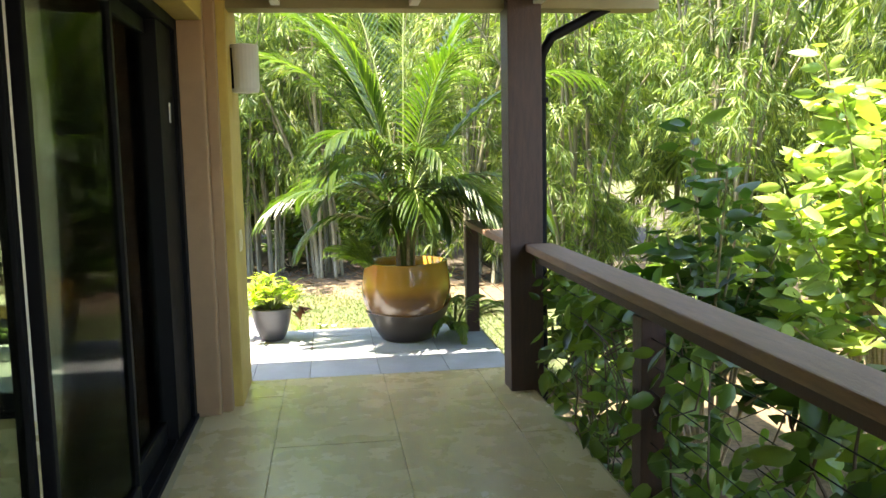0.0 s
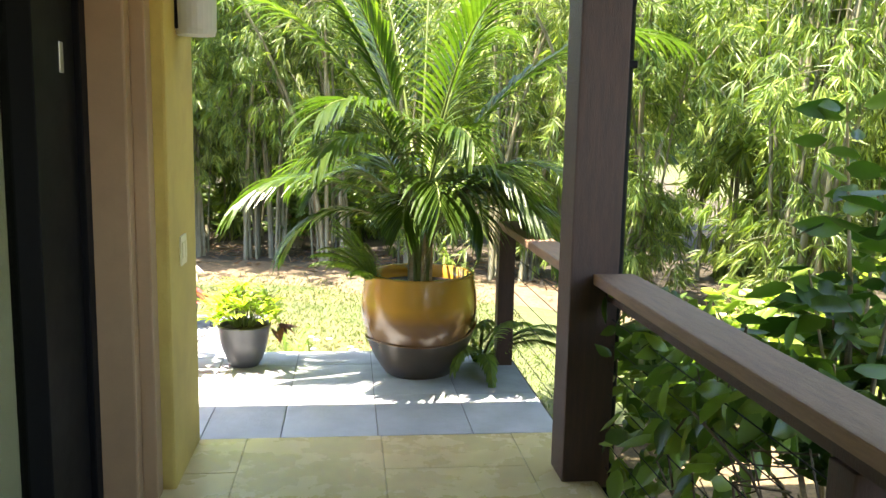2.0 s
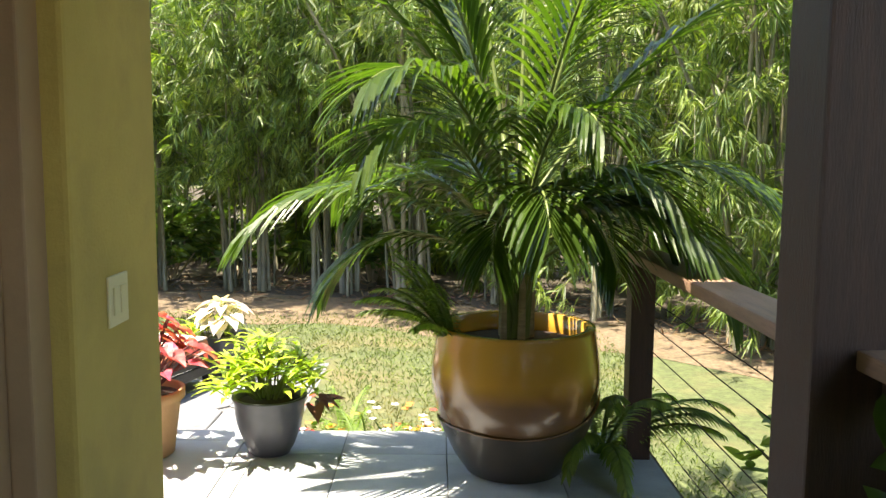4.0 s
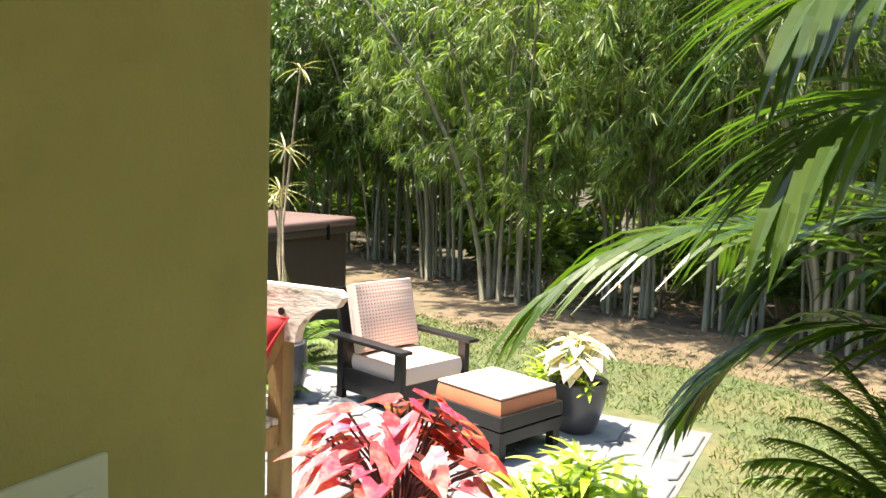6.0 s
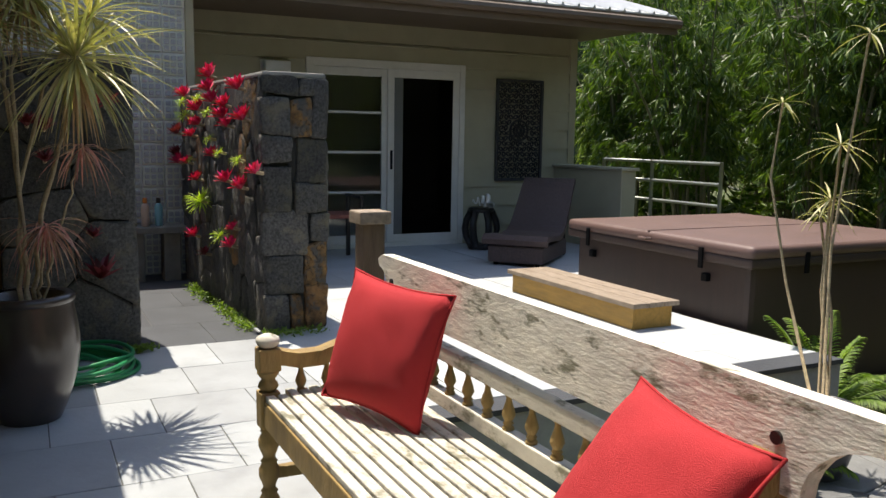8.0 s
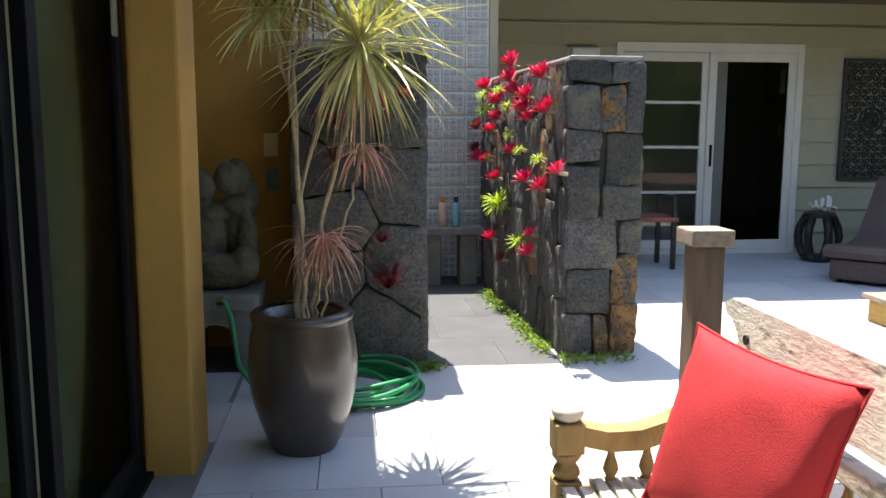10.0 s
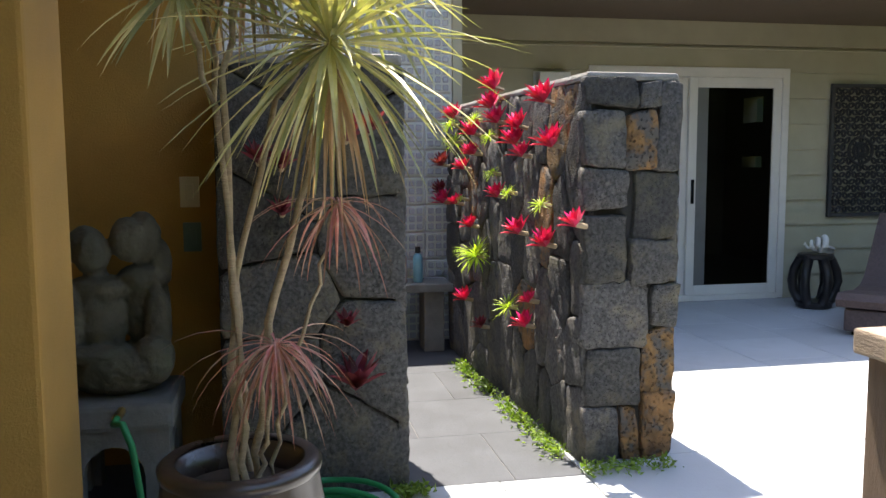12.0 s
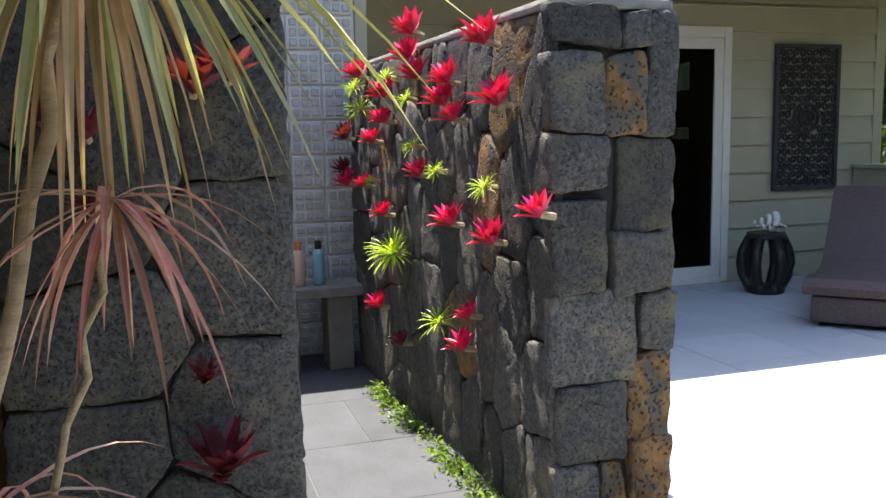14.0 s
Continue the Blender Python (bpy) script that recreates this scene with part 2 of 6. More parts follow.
M_LAVA = mat("dark lava stone", (0.068, 0.066, 0.062), 0.85, var=0.7, scale=62, bump=1.0, bump_scale=95, second=(0.15, 0.135, 0.085), amount=0.65, dirt_scale=8, obrand=0.45, patch=(0.50, 0.66), detail=12.0)
M_TANSTONE = mat("rusty tan stone", (0.19, 0.105, 0.035), 0.85, var=0.6, scale=16, bump=1.0, bump_scale=80, second=(0.075, 0.075, 0.07), amount=0.9, dirt_scale=9, patch=(0.47, 0.58), obrand=0.25)


def pits(m, scale, strength):
    """Uneven gas holes in lava, as relief."""
    nt = m.node_tree
    geo, no, ad, vo, rp, bp = (nt.nodes.new(k) for k in ("ShaderNodeNewGeometry", "ShaderNodeTexNoise", "ShaderNodeMix", "ShaderNodeTexVoronoi", "ShaderNodeValToRGB", "ShaderNodeBump"))
    no.inputs["Scale"].default_value = 40
    ad.data_type, ad.blend_type = "RGBA", "ADD"
    ad.inputs[0].default_value = 0.018
    vo.inputs["Scale"].default_value = scale
    rp.color_ramp.elements[0].position, rp.color_ramp.elements[1].position = 0.1, 0.35
    bp.inputs["Strength"].default_value, bp.inputs["Distance"].default_value = strength, 0.03
    b = nt.nodes["Principled BSDF"]
    nt.links.new(geo.outputs["Position"], no.inputs["Vector"])
    nt.links.new(geo.outputs["Position"], ad.inputs[6])
    nt.links.new(no.outputs["Color"], ad.inputs[7])
    nt.links.new(ad.outputs[2], vo.inputs["Vector"])
    nt.links.new(vo.outputs["Distance"], rp.inputs[0])
    nt.links.new(rp.outputs[0], bp.inputs["Height"])
    nt.links.new(b.inputs["Normal"].links[0].from_socket, bp.inputs["Normal"])
    nt.links.new(bp.outputs[0], b.inputs["Normal"])


pits(M_LAVA, 105, 0.9)
pits(M_TANSTONE, 55, 1.0)
M_MORTAR = mat("dark mortar", (0.03, 0.03, 0.027), 0.95, var=0.3, bump=0.5)
M_CAP = mat("mortar cap", (0.27, 0.26, 0.23), 0.9, var=0.25, bump=0.5)
M_SIDING = mat("sage painted siding", (0.37, 0.345, 0.24), 0.65, var=0.07, scale=3, bump=0.1, amount=0.2)
M_WHITE = mat("white painted frame", (0.62, 0.60, 0.54), 0.45, var=0.06, bump=0.05, amount=0.2)
M_ROOF = mat("pale metal roofing", (0.55, 0.56, 0.55), 0.4, metal=0.5, var=0.12, bump=0.1)
M_FASCIA = mat("brown fascia paint", (0.12, 0.085, 0.055), 0.6, var=0.15, bump=0.15)
M_SOFFIT = mat("olive soffit boards", (0.26, 0.22, 0.11), 0.75, var=0.12, bump=0.2, stretch=(1, 6, 1))
M_CULM = mat("bamboo culm", (0.17, 0.16, 0.09), 0.5, var=0.4, scale=6, bump=0.1, second=(0.09, 0.09, 0.06), amount=0.6, obrand=0.5, dirt_scale=3)
M_STEM = mat("ringed pale stem", (0.40, 0.31, 0.19), 0.75, var=0.3, scale=20, bump=0.4, second=(0.2, 0.2, 0.1), amount=0.5, dirt_scale=5, stretch=(1, 1, 4))
M_BAMBOO = mat("bamboo leaf", (0.125, 0.195, 0.04), 0.45, var=0.25, scale=2, bump=0, island=0.55, trans=0.4, second=(0.21, 0.22, 0.09), amount=0.5, dirt_scale=0.8)
M_BROADBAM = mat("broad bamboo leaf", (0.075, 0.135, 0.022), 0.4, var=0.3, scale=2, bump=0, island=0.5, trans=0.35)
M_PALM = mat("palm leaf", (0.05, 0.095, 0.013), 0.3, var=0.25, scale=4, bump=0.05, island=0.35, trans=0.42)
M_LEAF = mat("glossy green leaf", (0.05, 0.115, 0.018), 0.35, var=0.25, scale=6, bump=0.05, island=0.45, trans=0.3)
M_LIME = mat("lime green leaf", (0.33, 0.44, 0.05), 0.4, var=0.25, scale=6, bump=0.05, island=0.3, trans=0.35)
# Leaf green raised to a pale tone that carries the full sun.
M_SUNLEAF = mat("sun-brightened shrub leaf", (0.20, 0.29, 0.06), 0.35, var=0.25, scale=6, bump=0.05, island=0.35, trans=0.35)
M_FERN = mat("fern frond", (0.16, 0.25, 0.045), 0.5, var=0.25, scale=6, bump=0.05, island=0.35, trans=0.35)
M_TUB = mat("brown tub shell", (0.055, 0.036, 0.030), 0.5, var=0.15, scale=5, bump=0.15, stretch=(6, 6, 0.3))
M_COVER = mat("brown vinyl cover", (0.14, 0.085, 0.072), 0.5, var=0.12, scale=3, bump=0.15, bump_scale=200)
M_TEAK = mat("weathered teak", (0.58, 0.55, 0.475), 0.88, var=0.09, scale=14, bump=0.3, bump_scale=45, second=(0.12, 0.115, 0.06), amount=0.8, stretch=(1, 1.8, 1.8), dirt_scale=9, patch=(0.52, 0.64))
M_TEAKGOLD = mat("golden weathered teak", (0.35, 0.235, 0.085), 0.7, var=0.3, scale=10, bump=0.5, bump_scale=30, second=(0.11, 0.075, 0.03), amount=0.7, stretch=(2, 2, 0.7), dirt_scale=5)
M_CREST = mat("lichen stained pale teak", (0.80, 0.76, 0.67), 0.85, var=0.18, scale=14, bump=0.5, bump_scale=40, second=(0.14, 0.135, 0.07), amount=0.8, stretch=(0.8, 2.2, 2.2), dirt_scale=12, patch=(0.565, 0.66))
M_RED = mat("red canvas cushion", (0.45, 0.036, 0.042), 0.9, var=0.08, scale=5, bump=0.3, bump_scale=400, spec=0.25)

# ---- floors and ground ----
ground = tagged(part("ground", box(-200, 200, 7.2, 400, -0.9, -0.53), M_LAWN), "mown lawn with dry patches below the terrace", "lawn", kind="structure")
g2 = tagged(part("ground", box(2.42, 200, -200, 7.2, -0.9, -0.535), M_MULCH), "shaded garden ground beside the raised walkway", "ground", kind="structure")
slab = thing("floor", "raised terrace of beige, slate and pale stone tiles", "floor", kind="structure")
part("slab_base", box(-2.62, 2.42, -6, 7.2, -0.9, -0.03), M_CONC, slab)
part("slab_base", box(-2.995, -2.62, -6, 10.2, -0.9, -0.03), M_CONC, slab)
part("slab_base", box(-9.5, -3.0, -6, 10.2, -0.9, -0.03), M_CONC, slab)
part("slab_base", box(-9.5, -5.55, 10.2, 12.2, -0.9, -0.03), M_CONC, slab)
part("slab_border", box(-2.78, -2.6, 7.215, 10.2, -0.03, -0.001, 0.004), M_PATH, slab, "dark stone border strip")
part("grout", box(0.3, 2.42, -4.2, 5.69, -0.031, -0.004), M_GROUTB, slab)
part("grout", box(0.3, 2.42, 5.69, 7.2, -0.031, -0.006), M_GROUT, slab)
part("grout", box(-4.43, 0.3, 4.6, 7.2, -0.031, -0.006), M_GROUT, slab)
part("grout", box(-9.5, -4.43, 4.6, 7.2, -0.031, -0.004), M_JOINT, slab, "grey mortar joints")
part("grout", box(-9.5, -2.785, 7.2, 10.2, -0.031, -0.006), M_GROUT, slab)
part("grout", box(-9.5, -5.55, 10.2, 12.2, -0.031, -0.006), M_GROUT, slab)

# ---- main house: corner room with sliding doors ----
M_ROOM = mat("white room wall", (0.55, 0.54, 0.46), 0.8, var=0.05, bump=0.08, amount=0.15)
tagged(part("wall_corner", box(0.18, 0.704, 5.15, 5.70, -0.03, 2.6, 0.012), M_TAN), "tan stucco corner pillar of the house", "wall", kind="structure")
tagged(part("wall_jamb", box(0.18, 0.60, 5.0, 5.15, -0.03, 2.6, 0.01), M_TRIM), "brown painted door jamb", "wall", kind="structure")
tagged(part("trim", box(0.60, 0.655, 5.06, 5.15, -0.03, 2.6, 0.006), M_TRIM), "brown painted jamb trim strip", "trim", kind="structure")
tagged(part("wall_header", box(0.18, 0.60, -4, 5.0, 2.14, 2.6, 0.008), M_TAN), "tan stucco header over the sliding door", "wall", kind="structure")
tagged(part("wall_header", box(-3.1, 0.18, 5.2, 5.5, 2.14, 2.6, 0.008), M_OCHRE), "ochre stucco header over the sliding door", "wall", kind="structure")
tagged(part("wall_column", box(-3.42, -3.1, 5.3, 5.475, -0.03, 2.6, 0.012), M_OCHRE), "ochre stucco wall end beside the door", "wall", kind="structure")
tagged(part("wall_alcove_back", box(-5.2, -3.3, 4.4, 4.6, -0.03, 2.6), M_OCHRE), "ochre stucco back wall of the alcove", "wall", kind="structure")
tagged(part("wall_alcove_end", box(-3.42, -3.3, 4.6, 5.3, -0.03, 2.6), M_OCHRE), "ochre stucco end wall of the alcove", "wall", kind="structure")
tagged(part("wall_alcove_side", box(-5.2, -4.96, 4.6, 5.75, -0.03, 2.66, 0.01), M_OCHRE), "ochre stucco alcove side wall with switches", "wall", kind="structure")
# Unseen rear wall; its opening is added to light the room.
for b in ((-0.3, 2.6, -0.03, 2.6), (-3.4, -2.4, -0.03, 2.6), (-2.4, -0.3, -0.03, 0.4), (-2.4, -0.3, 2.2, 2.6)):
    tagged(part("wall_rear", box(b[0], b[1], -4.2, -4.0, b[2], b[3]), M_TAN), "unseen tan stucco rear wall with an opening added for light", "wall", kind="structure")
# West wall of the room, with an unseen opening added to let daylight in.
for b in ((-4.0, 5.2, -0.03, 0.3), (-4.0, 5.2, 2.3, 2.6), (-4.0, -1.5, 0.3, 2.3), (4.3, 5.2, 0.3, 2.3)):
    tagged(part("wall_room", box(-3.3, -3.1, *b), M_ROOM), "white painted room wall with an opening added for light", "wall", kind="structure")
tagged(part("floor_room", box(-3.1, 0.3, -4, 5.2, -0.03, -0.004), M_BEIGE), "tiled floor of the unlit room", "floor", kind="structure")
tagged(part("ceiling_room", box(-3.1, 0.18, -4, 5.2, 2.5, 2.6), M_ROOM), "white ceiling of the unlit room", "ceiling", kind="structure")
tagged(part("wall_return", box(-0.5, 0.18, 5.1, 5.5, -0.03, 2.6), M_ROOM), "white painted wall return beside the glass doors", "wall", kind="structure")

roof = thing("roof", "low porch roof with exposed rafters and olive boards", "roof", kind="structure")
part("roof_deck", box(-5.2, 3.25, -4.5, 5.88, 2.66, 2.74), M_SOFFIT, roof)
part("beam", box(0.2, 3.2, 5.2, 5.36, 2.235, 2.60, 0.006), M_SOFFIT, roof)
part("beam", box(2.27, 2.47, -4.2, 5.2, 2.44, 2.62, 0.006), M_POST, roof)
for i in range(7):
    y = 4.72 - i * 0.62
    part("rafter", box(0.62, 3.25, y, y + 0.05, 2.5, 2.66), M_WHITE, roof)
for x in (0.95, 1.72, 2.42):
    part("rafter_tail", box(x, x + 0.05, 4.8, 5.2, 2.25, 2.5), M_WHITE, roof)
part("fascia", box(-5.2, 3.25, 5.88, 5.92, 2.5, 2.74, 0.004), M_FASCIA, roof)
part("fascia", box(3.25, 3.29, -4.5, 5.92, 2.5, 2.74, 0.004), M_FASCIA, roof)
tagged(part("post", box(2.268, 2.468, 5.12, 5.32, -0.03, 2.44, 0.008), M_POST), "dark brown timber porch post", "post", kind="structure")
tagged(part("post", box(2.268, 2.468, -0.9, -0.7, -0.03, 2.44, 0.008), M_POST), "dark brown timber porch post", "post", kind="structure")

pipe = tagged(new("downspout"), "black rain pipe running down the porch post", "pipe")
part("pipe", tube([(3.2, 5.30, 2.50), (3.12, 5.30, 2.36), (2.66, 5.27, 2.13), (2.56, 5.26, 2.08), (2.50, 5.25, 1.98), (2.495, 5.25, 1.9), (2.495, 5.25, -0.53)], 0.03, 10), M_BLACK, pipe, smooth=True)
for z in (0.5, 1.7):
    part("bracket", box(2.46, 2.53, 5.21, 5.29, z, z + 0.03, 0.004), M_BLACK, pipe)


def sliding_door(name, axis, pos, a0, a1, n, z1, label, blind=0.0, st=0.07):
    """Black framed sliding doors in the wall line pos along the given axis, n panels from a0 to a1."""
    d = thing(name, label, "door", kind="structure")

    def bx(a, b, p, q, z0, zz, bev=0.004):
        return box(a, b, p, q, z0, zz, bev) if axis == "x" else box(p, q, a, b, z0, zz, bev)

    part("track", bx(a0, a1, pos - 0.09, pos + 0.06, -0.03, 0.018), M_BLACK, d)
    for k in (0.015, -0.035):
        part("track_rib", bx(a0, a1, pos + k, pos + k + 0.008, 0.018, 0.03, 0), M_BLACK, d)
    part("head", bx(a0, a1, pos - 0.09, pos + 0.05, z1 - 0.06, z1), M_BLACK, d)
    w = (a1 - a0 - blind) / n
    for i in range(n):
        off = 0.0 if i % 2 == 0 else -0.045
        l, r = a0 + i * w, a0 + (i + 1) * w
        fr = part("panel", bx(l, l + st, pos + off - 0.02, pos + off + 0.02, 0.03, z1 - 0.06), M_BLACK, d)
        part("stile", bx(r - st, r, pos + off - 0.02, pos + off + 0.02, 0.03, z1 - 0.06), M_BLACK, fr)
        part("rail", bx(l + st, r - st, pos + off - 0.02, pos + off + 0.02, 0.03, 0.12), M_BLACK, fr)
        part("rail", bx(l + st, r - st, pos + off - 0.02, pos + off + 0.02, z1 - 0.13, z1 - 0.06), M_BLACK, fr)
        g = part("pane", bx(l + st, r - st, pos + off - 0.003, pos + off + 0.003, 0.12, z1 - 0.13, 0), M_GLASS, fr, "tinted glass pane")
        g.visible_shadow = False
    if blind:
        part("end_stile", bx(a1 - blind - 0.2, a1, pos - 0.065, pos + 0.028, 0.018, z1 - 0.06), M_BLACK, d)
    return d


d1 = sliding_door("door_1", "y", 0.42, -1.23, 5.0, 6, 2.14, "black framed sliding glass doors, closed, beside the walkway", 0.25, 0.035)
part("jamb", box(0.2, 0.47, 4.93, 5.0, -0.01, 2.14, 0.004), M_BLACK, d1)
d2 = sliding_door("door_2", "x", 5.27, -3.1, -0.5, 3, 2.14, "black framed sliding glass doors, closed, facing the patio")
tagged(part("wall_walkway", box(0.18, 0.6, -4, -1.23, -0.03, 2.14), M_TAN), "tan stucco wall of the walkway", "wall", kind="structure")
M_STEEL = mat("brushed steel", (0.5, 0.5, 0.48), 0.35, metal=0.9, var=0.08, bump=0.05)
part("latch", box(0.44, 0.452, 4.78, 4.815, 1.60, 1.70, 0.003), M_STEEL, d1, "small steel latch plate")
part("latch", box(-2.99, -2.955, 5.295, 5.308, 1.56, 1.68, 0.003), M_STEEL, d2, "small steel latch plate")

M_BLACKWOOD = mat("black painted wood", (0.014, 0.012, 0.012), 0.4, var=0.2, bump=0.15)
M_PAPER = mat("white paper", (0.7, 0.7, 0.66), 0.8, var=0.04, bump=0.02)
M_GREYP = mat("grey print", (0.16, 0.17, 0.15), 0.8, var=0.6, scale=30, bump=0.0)
pic = thing("picture", "small white framed grey print on the room wall", "picture", m=Matrix.Translation((-0.12, 5.1, 1.32)))
part("frame", box(-0.16, 0.16, -0.02, -0.001, 0.0, 0.46, 0.003), M_PAPER, pic)
part("mat_board", box(-0.14, 0.14, -0.024, -0.02, 0.02, 0.44), M_PAPER, pic)
part("print", box(-0.075, 0.075, -0.027, -0.024, 0.12, 0.34), M_GREYP, pic, "grey square print")

# wall sconce and switches
M_SCONCE = mat("pale ceramic sconce", (0.55, 0.56, 0.52), 0.5, var=0.06, bump=0.05)
sc = thing("wall_sconce", "pale half-round wall sconce on the corner pillar", "lamp", m=Matrix.Translation((0.704, 5.4, 1.79)))
bm = lathe([(0.075, 0.0), (0.082, 0.02), (0.085, 0.26), (0.083, 0.27)], 24)
bm.transform(Matrix.Translation((0.07, 0, 0)))
part("shade", bm, M_SCONCE, sc)
part("back_plate", box(0.0, 0.03, -0.06, 0.06, 0.02, 0.25, 0.003), M_BLACK, sc)

M_PLATE = mat("ivory switch plate", (0.66, 0.58, 0.34), 0.4, var=0.04, bump=0.03)
M_GREENP = mat("verdigris switch cover", (0.14, 0.2, 0.15), 0.5, metal=0.3, var=0.2, bump=0.2)


def switch(m, wide, high, material, rockers, label):
    s = thing("light_switch", label, "switch", m=m)
    part("plate", box(0, 0.007, -wide / 2, wide / 2, -high / 2, high / 2, 0.003), material, s)
    for i in range(rockers):
        u = (i - (rockers - 1) / 2) * 0.046
        part("rocker", box(0.007, 0.012, u - 0.016, u + 0.016, -0.034, 0.034, 0.002), material, s)
    return s


switch(Matrix.Translation((0.704, 5.39, 0.93)), 0.12, 0.122, M_PLATE, 2, "ivory double switch plate on the tan pillar")
switch(Matrix.Translation((-4.96, 5.61, 1.172)), 0.08, 0.13, M_PLATE, 1, "ivory single switch plate on the ochre wall")
switch(Matrix.Translation((-4.96, 5.615, 0.98)), 0.075, 0.125, M_GREENP, 1, "green patinated outdoor switch cover on the ochre wall")

# ---- railing ----
rail = thing("railing", "brown timber handrail with posts and thin steel cables", "railing")
part("handrail", box(2.36, 2.53, -4.0, 5.12, 0.835, 0.88, 0.008), M_RAIL, rail)
part("subrail", box(2.42, 2.47, -4.0, 5.12, 0.77, 0.835, 0.004), M_POST, rail)
for y in (3.45, 1.6, -0.2):
    part("rail_post", box(2.41, 2.51, y - 0.05, y + 0.05, -0.53, 0.77, 0.005), M_POST, rail)
part("handrail", box(2.30, 2.45, 5.32, 6.98, 0.835, 0.88, 0.008), M_RAIL, rail)
part("rail_post", box(2.29, 2.39, 6.84, 6.94, -0.03, 0.835, 0.005), M_POST, rail)
for i in range(7):
    z = 0.06 + i * 0.105
    part("cable", tube([(2.45, -4, z), (2.45, 5.12, z)], 0.0022, 6), M_BLACK, rail)
    part("cable", tube([(2.37, 5.32, z), (2.37, 6.84, z)], 0.0022, 6), M_BLACK, rail)

# ---- far house ----
fh = thing("house", "sage sided house wing with a pale metal roof", "house")
for y0, y1, z0, z1 in ((7.23, 8.74, -0.03, 2.62), (10.6, 12.25, -0.03, 2.62), (8.74, 10.6, 2.11, 2.62)):
    part("wall", box(-8.6, -8.375, y0, y1, z0, z1), M_SIDING, fh)
for b in ((-14, -11.46, -0.9, 2.62), (-11.0, -8.6, -0.9, 2.62), (-11.46, -11.0, -0.9, 1.2), (-11.46, -11.0, 1.34, 1.78), (-11.46, -11.0, 2.1, 2.62)):
    part("wall", box(b[0], b[1], 12.05, 12.25, b[2], b[3]), M_SIDING, fh)
part("wall", box(-8.375, -7.2, 7.23, 7.3, -0.03, 2.6), M_SIDING, fh)
part("corner_board", box(-8.375, -8.335, 12.16, 12.26, -0.03, 2.62, 0.003), M_SIDING, fh)
for y0, y1, zz in ((7.3, 8.69, 0), (10.65, 12.16, 0), (8.69, 10.65, 9)):
    for i in range(11):
        z = -0.02 + i * 0.235
        if zz and z < 2.05:
            continue
        v = [(-8.375, y0, z), (-8.335, y0, z), (-8.362, y0, z + 0.235), (-8.375, y0, z + 0.235)]
        v += [(x, y1, q) for x, _, q in v]
        part("siding_board", (v, [(0, 1, 2, 3), (7, 6, 5, 4), (1, 5, 6, 2), (0, 4, 5, 1), (3, 2, 6, 7)]), M_SIDING, fh)
EX, EZ, SL = -6.8, 2.66, 0.30
YN, YS = 12.5, 7.25


def roofz(x):
    return EZ + (EX - x) * SL


v = [(EX, YS, EZ), (EX, YN, EZ), (-13, YN, roofz(-13)), (-13, YS, roofz(-13))]
v += [(x, y, z - 0.03) for x, y, z in v]
rf = part("roof", (v, [(0, 1, 2, 3), (7, 6, 5, 4), (0, 4, 5, 1), (1, 5, 6, 2), (3, 2, 6, 7), (0, 3, 7, 4)]), M_ROOF, fh, "pale ribbed metal roof")
for i in range(26):
    y = YS + 0.1 + i * 0.2
    v = [(EX + 0.03, y - 0.02, EZ - 0.005), (EX + 0.03, y + 0.02, EZ - 0.005), (EX + 0.03, y, EZ + 0.03), (-13, y - 0.02, roofz(-13)), (-13, y + 0.02, roofz(-13)), (-13, y, roofz(-13) + 0.035)]
    part("rib", (v, [(0, 1, 2), (5, 4, 3), (0, 2, 5, 3), (1, 4, 5, 2), (0, 3, 4, 1)]), M_ROOF, rf)
part("fascia", box(EX - 0.01, EX + 0.025, YS, YN, EZ - 0.21, EZ - 0.02, 0.004), M_FASCIA, fh)
v = [(EX - 0.012, YN - 0.03, EZ - 0.21), (EX - 0.012, YN, EZ - 0.21), (-13, YN, roofz(-13) - 0.2), (-13, YN - 0.03, roofz(-13) - 0.2)]
v += [(x, y, z + 0.17) for x, y, z in v]
part("rake_board", (v, [(3, 2, 1, 0), (4, 5, 6, 7), (0, 1, 5, 4), (1, 2, 6, 5), (2, 3, 7, 6), (3, 0, 4, 7)]), M_FASCIA, fh)
part("soffit", box(-8.6, EX - 0.012, YS, YN - 0.04, EZ - 0.12, EZ - 0.09), M_FASCIA, fh)
part("gutter", tube([(EX + 0.06, YS, EZ - 0.1), (EX + 0.06, YN, EZ - 0.1)], 0.05, 8), M_FASCIA, fh)
part("conduit", tube([(-8.33, 7.35, 2.3), (-8.33, 12.1, 2.3)], 0.012, 6), M_SIDING, fh)
# room behind the far door, kept dark
for b in ((-12, -11.9, 7.3, 12.05, -0.03, 2.6), (-12, -8.6, 7.3, 7.4, -0.03, 2.6), (-12, -8.6, 7.4, 12.05, -0.03, -0.005), (-12, -8.6, 7.4, 12.05, 2.52, 2.6)):
    part("room_wall", box(*b), M_ROOM, fh)
sd = thing("door_3", "white framed sliding glass door with a dark insect screen", "door", kind="structure")
part("casing", box(-8.36, -8.325, 8.69, 8.76, 0, 2.13, 0.004), M_WHITE, sd)
part("casing", box(-8.36, -8.325, 10.58, 10.65, 0, 2.13, 0.004), M_WHITE, sd)
part("casing", box(-8.36, -8.325, 8.76, 10.58, 2.04, 2.13, 0.004), M_WHITE, sd)
part("sill", box(-8.4, -8.3, 8.76, 10.58, 0, 0.05, 0.004), M_WHITE, sd)
